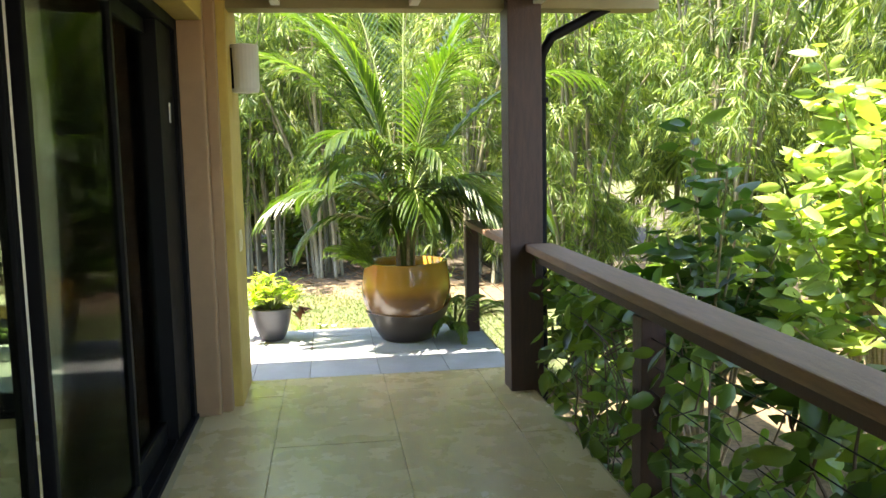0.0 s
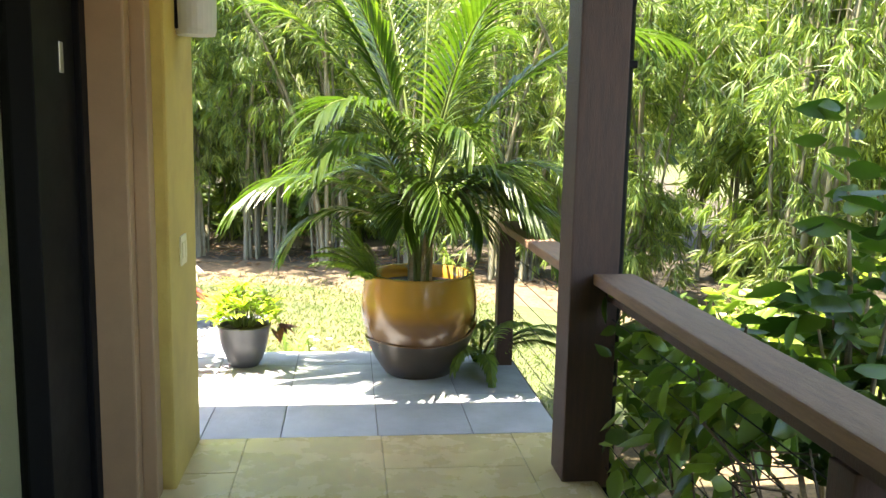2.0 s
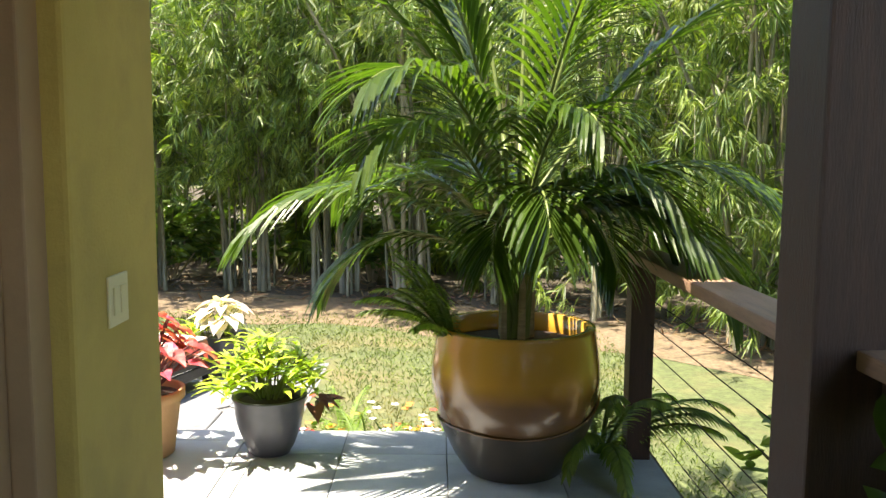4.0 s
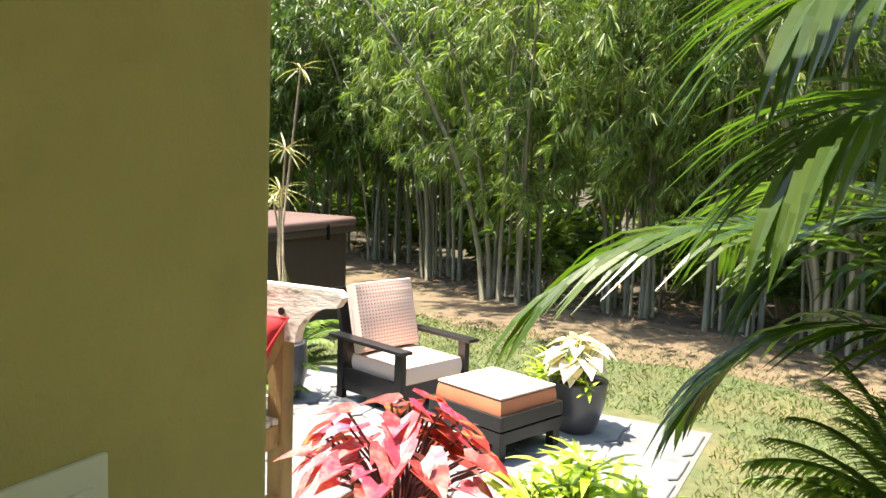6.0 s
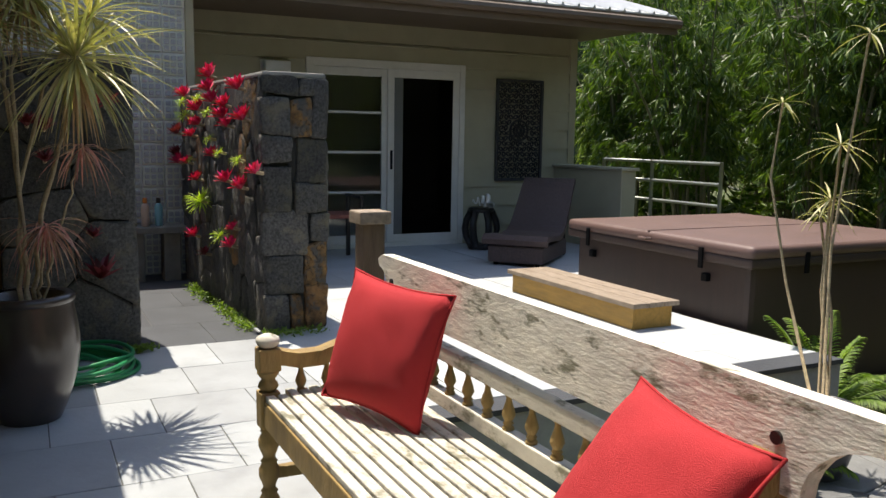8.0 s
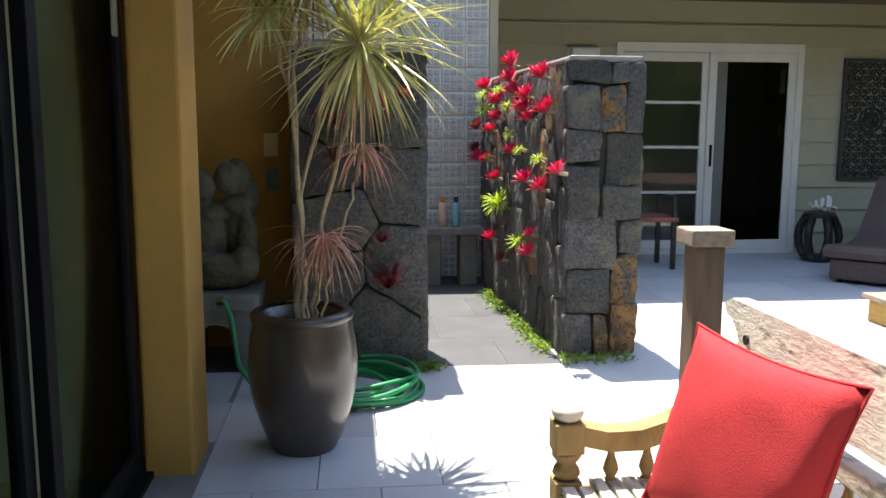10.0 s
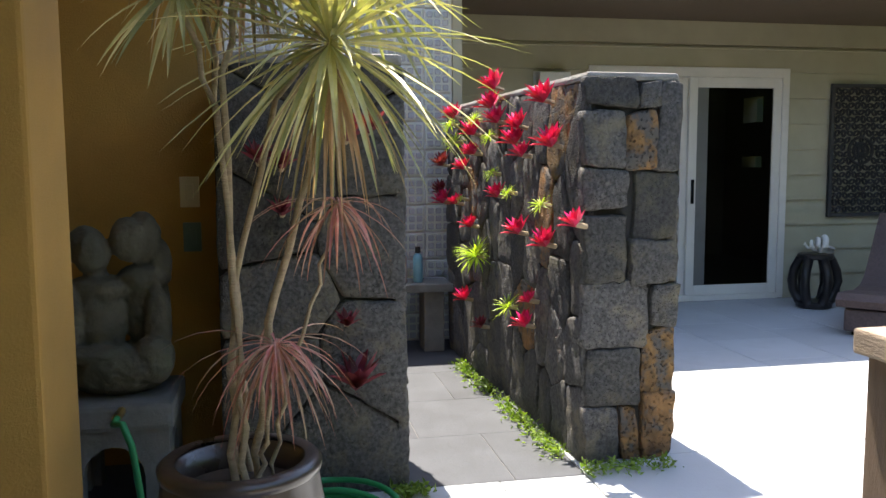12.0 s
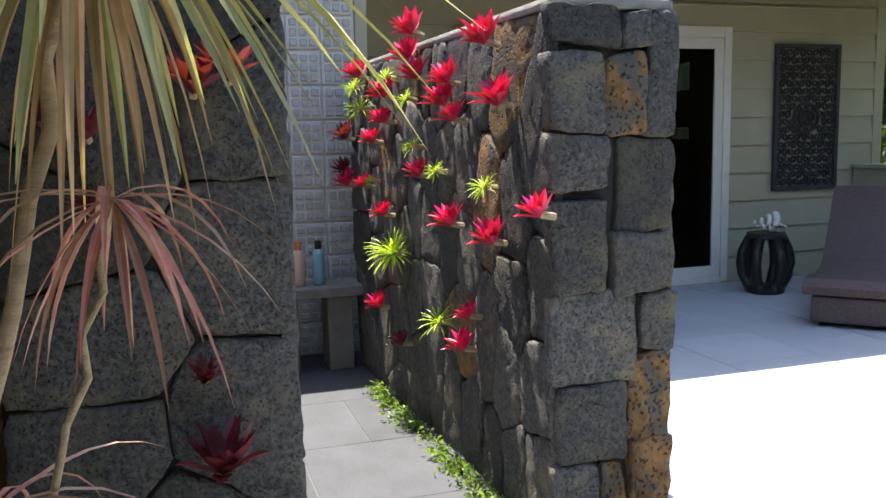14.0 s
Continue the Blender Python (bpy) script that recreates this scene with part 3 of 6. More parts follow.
M_GREYALU = mat("grey aluminium", (0.16, 0.165, 0.16), 0.45, metal=0.4, var=0.1, bump=0.03)
M_SCREEN = glass_mat("dark insect screen", (0.5, 0.5, 0.48), 0.15, 1.12)
for k, (y0, y1) in enumerate(((8.76, 9.68), (9.66, 10.58))):
    x = -8.40 if k == 0 else -8.36
    p = part("panel", box(x - 0.02, x + 0.02, y0, y0 + 0.08, 0.05, 2.04, 0.004), M_WHITE, sd)
    part("stile", box(x - 0.02, x + 0.02, y1 - 0.08, y1, 0.05, 2.04, 0.004), M_WHITE, p)
    part("rail", box(x - 0.02, x + 0.02, y0 + 0.08, y1 - 0.08, 0.05, 0.14, 0.004), M_WHITE, p)
    part("rail", box(x - 0.02, x + 0.02, y0 + 0.08, y1 - 0.08, 1.95, 2.04, 0.004), M_WHITE, p)
    if k == 0:
        g = part("pane", box(x - 0.004, x + 0.004, y0 + 0.08, y1 - 0.08, 0.14, 1.95), M_CLEAR, p, "clear glass pane")
        g.visible_shadow = False
        for z in (0.62, 1.08, 1.53):
            part("muntin", box(x - 0.008, x + 0.014, y0 + 0.08, y1 - 0.08, z, z + 0.028), M_WHITE, p)
    else:
        part("screen", box(x - 0.003, x + 0.003, y0 + 0.08, y1 - 0.08, 0.14, 1.95), M_SCREEN, p, "dark woven insect screen")
        part("meeting_stile", box(x - 0.018, x + 0.012, y0 + 0.08, y0 + 0.19, 0.14, 1.95), M_GREYALU, p, "grey aluminium screen stile")
        part("handle", box(x + 0.02, x + 0.05, y0 + 0.03, y0 + 0.05, 0.9, 1.12, 0.004), M_BLACK, p, "black pull handle")
wl = thing("wall_sconce", "white box wall lamp beside the far door", "lamp", m=Matrix.Translation((-8.345, 8.35, 1.86)))
part("shade", box(0.0, 0.12, -0.14, 0.14, 0, 0.2, 0.012), M_SCONCE, wl)
part("back_plate", box(-0.012, 0.0, -0.16, 0.16, -0.01, 0.21, 0.003), M_WHITE, wl)
lw = tagged(part("wall_low", box(-8.33, -6.95, 11.95, 12.15, -0.03, 0.93, 0.01), M_SIDING), "low painted parapet wall beside the house", "wall", kind="structure")
tagged(part("trim", box(-8.33, -6.92, 11.92, 12.18, 0.93, 0.965, 0.006), M_SIDING), "flat cap on the low parapet wall", "trim", kind="structure")
fence = thing("pipe_fence", "grey pipe rail fence behind the hot tub", "fence")
M_PIPE = mat("galvanised pipe", (0.35, 0.37, 0.35), 0.45, metal=0.6, var=0.15, bump=0.08)
for z in (1.01, 0.76, 0.5, 0.2):
    part("rail", tube([(-9.2, 13.4, z), (-6.9, 13.4, z)], 0.022, 8), M_PIPE, fence, smooth=True)
for x in (-9.2, -8.15, -6.9):
    part("post", tube([(x, 13.4, -0.53), (x, 13.4, 1.03)], 0.026, 8), M_PIPE, fence, smooth=True)

# carved panel on the far wall
M_CARVED = mat("dark carved wood", (0.035, 0.034, 0.034), 0.7, var=0.4, scale=30, bump=0.4)
cp = thing("carved_panel", "tall dark pierced wooden carving hung on the sage wall", "wall art", m=Matrix.Translation((-8.33, 11.41, 0.757)))
PW, PH = 0.335, 1.24
for y0, y1, z0, z1 in ((-PW, -PW + 0.035, 0, PH), (PW - 0.035, PW, 0, PH), (-PW + 0.035, PW - 0.035, 0, 0.035), (-PW + 0.035, PW - 0.035, PH - 0.035, PH)):
    part("frame", box(0, 0.035, y0, y1, z0, z1, 0.004), M_CARVED, cp)


def ring(cy, cz, r, t, seg=10, squash=1.0, ang=0.0):
    pts = []
    for k in range(seg):
        a = 2 * math.pi * k / seg
        u, w = r * math.cos(a), r * squash * math.sin(a)
        pts.append((cy + u * math.cos(ang) - w * math.sin(ang), cz + u * math.sin(ang) + w * math.cos(ang)))
    v, f = [], []
    for k in range(seg):
        y, z = pts[k]
        dy, dz = (y - cy) / r, (z - cz) / r
        v += [(0.006, y - dy * t, z - dz * t), (0.028, y - dy * t * 0.5, z - dz * t * 0.5), (0.028, y + dy * t * 0.5, z + dz * t * 0.5), (0.006, y + dy * t, z + dz * t)]
    for k in range(seg):
        a, b = 4 * k, 4 * ((k + 1) % seg)
        for q in range(3):
            f.append((a + q, a + q + 1, b + q + 1, b + q))
    return v, f


items = []
for i in range(9):
    for j in range(18):
        cy, cz = -PW + 0.065 + i * 0.0675 + (0.012 if j % 2 else -0.012), 0.07 + j * 0.0648
        if (cy / 0.13) ** 2 + ((cz - 0.62) / 0.13) ** 2 < 1:
            continue
        items.append(ring(cy, cz, 0.03, 0.011, 8, 0.62, (i * 37 + j * 53) % 7 * 0.45))
for it in items:
    part("scroll", it, M_CARVED, cp)
items = [ring(0, 0.62, 0.125, 0.014, 24), ring(0, 0.62, 0.075, 0.012, 18), ring(0, 0.62, 0.028, 0.014, 10)]
for k in range(8):
    a = k * math.pi / 4
    items.append(ring(0.1 * math.cos(a), 0.62 + 0.1 * math.sin(a), 0.026, 0.008, 8, 0.6, a))
    items.append(ring(0.052 * math.cos(a + 0.4), 0.62 + 0.052 * math.sin(a + 0.4), 0.02, 0.007, 8, 0.6, a))
part("medallion", merge(items), M_CARVED, cp)

# ---- dry lava stone walls ----
def stone(parent, origin, u, v, n, outline, depth, material):
    """One uneven stone over a rounded outline (u, v corners) on a wall face."""
    o, u, v, n = Vector(origin), Vector(u), Vector(v), Vector(n)
    pl = [Vector(q) for q in outline]
    for k in range(2):
        cut = rng.uniform(0.02, 0.06) if k == 0 else 0.25
        pl = [w for i in range(len(pl)) for w in (pl[i].lerp(pl[(i + 1) % len(pl)], cut), pl[i].lerp(pl[(i + 1) % len(pl)], 1 - cut))]
    per = [(pl[(i + 1) % len(pl)] - pl[i]).length for i in range(len(pl))]
    total, R, ring, i, acc = sum(per), 34, [], 0, 0.0
    for k in range(R):
        s = total * k / R
        while acc + per[i] < s:
            acc += per[i]
            i += 1
        ring.append(pl[i].lerp(pl[(i + 1) % len(pl)], (s - acc) / max(per[i], 1e-6)))
    c = sum(ring, Vector((0, 0))) / R
    ph = rng.uniform(0, 50)
    tilt = (rng.uniform(-0.06, 0.06), rng.uniform(-0.04, 0.04))
    proud = depth * rng.uniform(0.75, 1.2)
    vs, fs = [], []
    for s, h in ((1.0, -0.45), (0.995, 0.45), (0.978, 0.84), (0.93, 0.99), (0.6, 1.0), (0.32, 1.02)):
        for q in ring:
            w = c + (q - c) * s
            wob = noise.noise(Vector((w.x * 14 + ph, w.y * 14, ph))) * 0.010 + noise.noise(Vector((w.x * 45, w.y * 45 + ph, 3))) * 0.005
            big = noise.noise(Vector((w.x * 11 + ph, w.y * 11, 7))) * 0.35 + noise.noise(Vector((w.x * 33, w.y * 33, ph))) * 0.22
            z = proud * (h + (big if h > 0.4 else 0)) + (w.x - c.x) * tilt[0] + (w.y - c.y) * tilt[1]
            w = w + (w - c).normalized() * wob
            vs.append(o + u * w.x + v * w.y + n * z)
    for k in range(5):
        for i in range(R):
            j = (i + 1) % R
            fs.append((k * R + i, k * R + j, (k + 1) * R + j, (k + 1) * R + i))
    vs.append(o + u * c.x + v * c.y + n * proud)
    for i in range(R):
        fs.append((5 * R + i, 5 * R + (i + 1) % R, 6 * R))
    return part("stone", (vs, fs), material, parent, smooth=True)


def quad_of(x0, x1, y0, y1, g=0.001, j=0.017):
    r = lambda: rng.uniform(-j, j)
    return [(x0 + g + r(), y0 + g + r()), (x1 - g + r(), y0 + g + r()), (x1 - g + r(), y1 - g + r()), (x0 + g + r(), y1 - g + r())]


def clip(poly, px, py, nx, ny):
    """The part of a polygon on the near side of a line."""
    out = []
    for i in range(len(poly)):
        a, b = poly[i], poly[(i + 1) % len(poly)]
        da, db = (a[0] - px) * nx + (a[1] - py) * ny, (b[0] - px) * nx + (b[1] - py) * ny
        if da <= 0:
            out.append(a)
        if da * db < 0:
            t = da / (da - db)
            out.append((a[0] + (b[0] - a[0]) * t, a[1] + (b[1] - a[1]) * t))
    return out


def rubble(parent, origin, u, v, n, width, height, cw, ch, tan_share, depth=0.03, gap=0.0015):
    """Irregular many-sided stones fitted against one another."""
    seeds, cols = [], max(1, round(width / cw))
    rows = max(1, round(height / ch))
    for i in range(cols):
        shift = rng.uniform(0, 1)
        for j in range(rows + 1):
            if rng.random() < 0.08:
                continue
            seeds.append(((i + 0.5 + rng.uniform(-0.3, 0.3)) * width / cols, (j + shift - 0.5 + rng.uniform(-0.28, 0.28)) * height / rows))
    seeds = [s for s in seeds if 0.02 < s[1] < height - 0.02]
    for i, (sx, sy) in enumerate(seeds):
        poly = [(0, 0), (width, 0), (width, height), (0, height)]
        for j, (qx, qy) in enumerate(seeds):
            if j == i:
                continue
            nx, ny = (qx - sx) / cw ** 2, (qy - sy) / ch ** 2
            l = math.hypot(nx, ny)
            nx, ny = nx / l, ny / l
            poly = clip(poly, (sx + qx) / 2 - nx * gap, (sy + qy) / 2 - ny * gap, nx, ny)
            if len(poly) < 3:
                break
        if len(poly) >= 3:
            stone(parent, origin, u, v, n, poly, depth, M_TANSTONE if rng.random() < tan_share else M_LAVA)


sw = thing("stone_wall", "freestanding dark lava stone wall with bromeliads growing on it", "stone wall", m=Matrix.Translation((-4.53, 7.22, 0)) @ Matrix.Rotation(radians(2.5), 4, "Z") @ Matrix.Translation((4.53, -7.22, 0)))
part("core", box(-6.9, -4.565, 7.255, 7.625, -0.03, 1.63), M_MORTAR, sw)
part("cap", box(-6.9, -4.545, 7.23, 7.65, 1.625, 1.66, 0.015), M_CAP, sw, "rough mortar cap")
end = [
    (0.0, 0.55, 0.93, 1.0, 0), (0.55, 0.78, 0.925, 1.0, 0), (0.0, 0.42, 0.77, 0.93, 0), (0.42, 0.73, 0.77, 0.925, 1), (0.75, 1.0, 0.77, 1.0, 0),
    (0.0, 0.48, 0.665, 0.77, 0), (0.5, 1.0, 0.585, 0.77, 0), (0.0, 0.43, 0.48, 0.665, 0), (0.45, 1.0, 0.47, 0.585, 0),
    (0.0, 0.68, 0.31, 0.48, 0), (0.69, 1.0, 0.355, 0.47, 0), (0.0, 0.6, 0.155, 0.31, 0), (0.62, 1.0, 0.18, 0.355, 1),
    (0.0, 0.40, 0.0, 0.155, 0), (0.41, 0.61, 0.0, 0.155, 1), (0.62, 1.0, 0.0, 0.18, 1),
]
for u0, u1, v0, v1, k in end:
    stone(sw, (-4.565, 7.22, 0.0), (0, 1, 0), (0, 0, 1), (1, 0, 0), quad_of(u0 * 0.44, u1 * 0.44, v0 * 1.63, v1 * 1.63), 0.032, M_TANSTONE if k else M_LAVA)
rubble(sw, (-6.9, 7.25, 0.0), (1, 0, 0), (0, 0, 1), (0, -1, 0), 2.35, 1.63, 0.19, 0.31, 0.12, 0.024, 0.001)
rubble(sw, (-4.56, 7.63, 0.0), (-1, 0, 0), (0, 0, 1), (0, 1, 0), 1.9, 1.63, 0.28, 0.24, 0.1, 0.03)
sl = thing("stone_wall", "dark lava stone wall beside the shower passage", "stone wall")
part("core", box(-4.955, -4.465, 5.75, 6.425, -0.03, 1.66), M_MORTAR, sl)
part("cap", box(-4.955, -4.44, 5.75, 6.45, 1.655, 1.7, 0.015), M_CAP, sl, "rough mortar cap")
rubble(sl, (-4.46, 5.75, 0.0), (0, 1, 0), (0, 0, 1), (1, 0, 0), 0.705, 1.66, 0.33, 0.34, 0.08, 0.03)
rubble(sl, (-4.44, 6.43, 0.0), (-1, 0, 0), (0, 0, 1), (0, 1, 0), 0.51, 1.66, 0.24, 0.28, 0.1, 0.028)

# ---- glass block screen of the outdoor shower ----
M_DIMPLE = mat("glass block dimple", (0.40, 0.40, 0.385), 0.2, var=0.1, bump=0.05, coat=0.3)
M_BLOCK = mat("frosted glass block", (0.60, 0.60, 0.57), 0.25, var=0.08, bump=0.12, bump_scale=80, trans=0.15, coat=0.3)
gb = thing("wall_glass_block", "screen of square dimpled glass blocks", "wall", kind="structure")
part("mortar", box(-7.27, -7.19, 4.85, 7.22, -0.03, 2.62), M_WHITE, gb)
bm = box(-0.03, 0.0, -0.094, 0.094, -0.094, 0.094, 0.006, seg=1)
for i in range(3):
    for j in range(3):
        y, z = (i - 1) * 0.056, (j - 1) * 0.056
        box(0.0, 0.009, y - 0.021, y + 0.021, z - 0.021, z + 0.021, 0.006, bm, seg=1)
for f in bm.faces:
    f.material_index = 1 if f.calc_center_median().x > 0.002 else 0
gme = bpy.data.meshes.new("glass_block")
bm.to_mesh(gme)
bm.free()
gme.materials.append(M_BLOCK)
gme.materials.append(M_DIMPLE)
for i in range(12):
    for j in range(13):
        o = new("glass_block", gme)
        o.location = (-7.172, 7.115 - i * 0.195, 0.1 + j * 0.197)
        o.parent = gb
sw2 = tagged(part("wall_shower", box(-7.19, -5.2, 4.85, 5.0, -0.03, 2.6), M_CONC), "plain grey wall closing the shower passage", "wall", kind="structure")

# ---- stone bench with bottles in the shower ----
st = thing("stone_bench", "small grey concrete bench in the shower passage", "bench", m=Matrix.Translation((-6.9, 6.86, 0)))
M_DKCONC = mat("aged concrete", (0.17, 0.17, 0.155), 0.9, var=0.25, bump=0.4)
part("top", box(-0.17, 0.17, -0.27, 0.27, 0.42, 0.475, 0.008), M_DKCONC, st)
for y in (-0.15, 0.15):
    part("leg", box(-0.11, 0.11, y - 0.07, y + 0.07, 0, 0.42, 0.01), M_DKCONC, st)
M_AQUA = mat("aqua plastic", (0.16, 0.34, 0.40), 0.3, var=0.08, bump=0.0)
M_PEACH = mat("peach plastic", (0.50, 0.36, 0.28), 0.3, var=0.06, bump=0.0)
M_ORANGE = mat("orange plastic cap", (0.5, 0.16, 0.03), 0.35, var=0.05, bump=0.0)
for y, body, cap in ((6.80, M_PEACH, M_ORANGE), (6.91, M_AQUA, M_BLACKWOOD)):
    b = thing("bottle", "plastic shampoo bottle standing on the stone bench", "bottle", "shower bottles", m=Matrix.Translation((-6.86, y, 0.475)))
    part("body", lathe([(0.03, 0), (0.034, 0.01), (0.034, 0.17), (0.026, 0.19), (0.014, 0.2)], 16), body, b, smooth=True)
    part("cap", lathe([(0.018, 0.2), (0.02, 0.205), (0.018, 0.245)], 12), cap, b)

# ---- hot tub ----
tub = thing("hot_tub", "square brown hot tub with a closed vinyl cover", "hot tub", m=Matrix.Translation((-4.42, 11.235, -0.53)))
part("shell", box(-1.0, 1.0, -0.96, 0.96, 0.03, 0.99, 0.05), M_TUB, tub)
part("plinth", box(-0.97, 0.97, -0.93, 0.93, 0.0, 0.08, 0.01), M_BLACKWOOD, tub)
cv = part("cover", box(-1.07, 1.07, -1.03, 1.03, 1.01, 1.105, 0.045, seg=3), M_COVER, tub, "brown vinyl tub cover", smooth=True)
part("skirt", box(-1.065, 1.065, -1.025, 1.025, 0.95, 1.02, 0.02), M_TUB, tub)
part("fold_seam", box(-0.012, 0.012, -1.02, 1.02, 1.104, 1.11, 0.003), M_COVER, cv)
for x in (-0.92, 0.92):
    for y in (-0.92, 0.92):
        cpn = part("corner_panel", lathe([(0.15, 0.06), (0.15, 0.93)], 20), M_TUB, tub, "fluted corner panel", smooth=True)
        cpn.location = (x * 0.915, y * 0.875, 0)
        for k in range(9):
            a = math.atan2(y, x) + (k - 4) * 0.17
            part("flute", box(x * 0.915 + 0.15 * math.cos(a) - 0.006, x * 0.915 + 0.15 * math.cos(a) + 0.006, y * 0.875 + 0.15 * math.sin(a) - 0.006, y * 0.875 + 0.15 * math.sin(a) + 0.006, 0.08, 0.92, 0.003), M_TUB, tub)
for x in (-0.75, 0.6):
    part("strap", box(x - 0.02, x + 0.02, -1.045, -1.028, 0.9, 1.05, 0.004), M_BLACK, tub)
    part("buckle", box(x - 0.03, x + 0.03, -1.0, -0.955, 0.80, 0.86, 0.008), M_BLACK, tub)
for y in (-0.5, 0.5):
    part("strap", box(1.06, 1.075, y - 0.02, y + 0.02, 0.9, 1.05, 0.004), M_BLACK, tub)
part("grab_handle", tube([(-0.05, -1.03, 1.05), (-0.04, -1.075, 1.05), (0.04, -1.075, 1.05), (0.05, -1.03, 1.05)], 0.012, 8), M_COVER, tub)

M_GOLD = mat("honey stained wood", (0.42, 0.24, 0.05), 0.55, var=0.2, scale=10, bump=0.3, stretch=(0.6, 4, 4))
M_WORN = mat("worn brown timber", (0.30, 0.235, 0.175), 0.8, var=0.25, scale=10, bump=0.4, bump_scale=45, second=(0.2, 0.15, 0.1), amount=0.6, dirt_scale=6, stretch=(1, 4, 4))
step = thing("wooden_step", "low honey coloured wooden step with a weathered top", "step", m=Matrix.Translation((-4.48, 9.68, 0)))
part("front_board", box(-0.78, 0.78, -0.17, -0.145, 0, 0.15, 0.004), M_GOLD, step)
part("back_board", box(-0.78, 0.78, 0.145, 0.17, 0, 0.15, 0.004), M_GOLD, step)
for x in (-0.78, 0.755):
    part("side_board", box(x, x + 0.025, -0.145, 0.145, 0, 0.15, 0.004), M_GOLD, step)
for k in range(3):
    part("top_plank", box(-0.82, 0.82, -0.2 + k * 0.135, -0.07 + k * 0.135, 0.15, 0.185, 0.006), M_WORN, step)

# ---- bench ----
bench = thing("bench", "weathered teak garden bench with turned posts and spindles", "bench", m=Matrix.Translation((-1.12, 6.55, 0)))
FX = 0.83


def turned(z0, z1, r, beads=3):
    prof = [(r * 0.7, z0)]
    L = z1 - z0
    for k in range(beads):
        c = z0 + L * (k + 0.5) / beads
        w = L / beads
        prof += [(r * 0.62, c - w * 0.45), (r, c - w * 0.15), (r * 1.02, c + w * 0.1), (r * 0.7, c + w * 0.3), (r * 0.85, c + w * 0.36), (r * 0.62, c + w * 0.45)]
    prof.append((r * 0.7, z1))
    return lathe(prof, 14)


def vase(z0, z1, r):
    """A turned vase-shaped spindle."""
    prof = ((0, 0.85), (0.08, 0.85), (0.12, 0.55), (0.18, 0.8), (0.24, 0.55), (0.3, 0.72), (0.42, 1.0), (0.55, 0.86), (0.75, 0.5), (0.9, 0.38), (0.94, 0.58), (1, 0.58))
    return lathe([(r * k, z0 + (z1 - z0) * t) for t, k in prof], 14)


def at(bm, x, y, z=0.0):
    bm.transform(Matrix.Translation((x, y, z)))
    return bm


for x in (-FX, FX):
    p = part("front_post", at(turned(0.0, 0.31, 0.034, 3), x, 0.02), M_TEAKGOLD, bench, smooth=True)
    part("post_block", box(x - 0.033, x + 0.033, -0.013, 0.053, 0.31, 0.43, 0.005), M_TEAKGOLD, p)
    part("post_turning", at(lathe([(0.02, 0.43), (0.034, 0.445), (0.03, 0.46), (0.022, 0.47), (0.036, 0.49), (0.036, 0.5)], 14), x, 0.02), M_TEAKGOLD, p, smooth=True)
    part("upper_block", box(x - 0.036, x + 0.036, -0.016, 0.056, 0.5, 0.575, 0.006), M_TEAKGOLD, p)
    part("finial", at(lathe([(0.022, 0.575), (0.034, 0.585), (0.04, 0.598), (0.036, 0.61), (0.016, 0.62)], 16), x, 0.02), M_TEAK, p, smooth=True)
    part("back_post", box(x - 0.03, x + 0.03, 0.44, 0.50, 0, 0.70, 0.006), M_TEAKGOLD, bench)
    part("side_apron", box(x - 0.018, x + 0.018, 0.053, 0.44, 0.33, 0.405, 0.004), M_TEAKGOLD, bench)
    part("side_stretcher", box(x - 0.015, x + 0.015, 0.04, 0.44, 0.13, 0.17, 0.004), M_TEAKGOLD, bench)
    # sweeping arm
    ctrl = [(0.05, 0.545), (0.12, 0.528), (0.2, 0.53), (0.28, 0.555), (0.35, 0.60), (0.42, 0.67), (0.46, 0.73)]
    v, f = [], []
    for y, z in ctrl:
        v += [(x - 0.03, y, z - 0.025), (x + 0.03, y, z - 0.025), (x + 0.03, y - 0.006, z + 0.025), (x - 0.03, y - 0.006, z + 0.025)]
    for k in range(len(ctrl) - 1):
        o = 4 * k
        f += [(o + q, o + (q + 1) % 4, o + 4 + (q + 1) % 4, o + 4 + q) for q in range(4)]
    f += [(3, 2, 1, 0), (len(v) - 4, len(v) - 3, len(v) - 2, len(v) - 1)]
    part("arm", (v, f), M_TEAKGOLD, bench)
    for y, zt in ((0.13, 0.51), (0.22, 0.515), (0.31, 0.55)):
        part("arm_spindle", at(vase(0.405, zt, 0.019), x, y), M_TEAKGOLD, bench, smooth=True)
part("front_apron", box(-FX + 0.033, FX - 0.033, -0.005, 0.02, 0.32, 0.405, 0.005), M_TEAKGOLD, bench)
part("back_apron", box(-FX + 0.03, FX - 0.03, 0.45, 0.475, 0.32, 0.39, 0.005), M_TEAKGOLD, bench)
for k in range(11):
    y = 0.0 + k * 0.0405
    part("slat", box(-FX + (0.036 if k < 2 else -0.02), FX - (0.036 if k < 2 else -0.02), y, y + 0.031, 0.406, 0.425, 0.004), M_TEAK, bench)
part("mid_rail", box(-FX + 0.03, FX - 0.03, 0.45, 0.49, 0.585, 0.63, 0.004), M_TEAK, bench)
part("lower_rail", box(-FX + 0.03, FX - 0.03, 0.45, 0.49, 0.44, 0.485, 0.004), M_TEAK, bench)
for k in range(14):
    part("spindle", at(vase(0.485, 0.585, 0.019), -0.75 + k * 0.1155, 0.47), M_TEAKGOLD, bench, smooth=True)
prof = [(-0.93, 0.835), (-0.89, 0.853), (1.05, 0.853), (1.075, 0.835), (1.06, 0.815)]
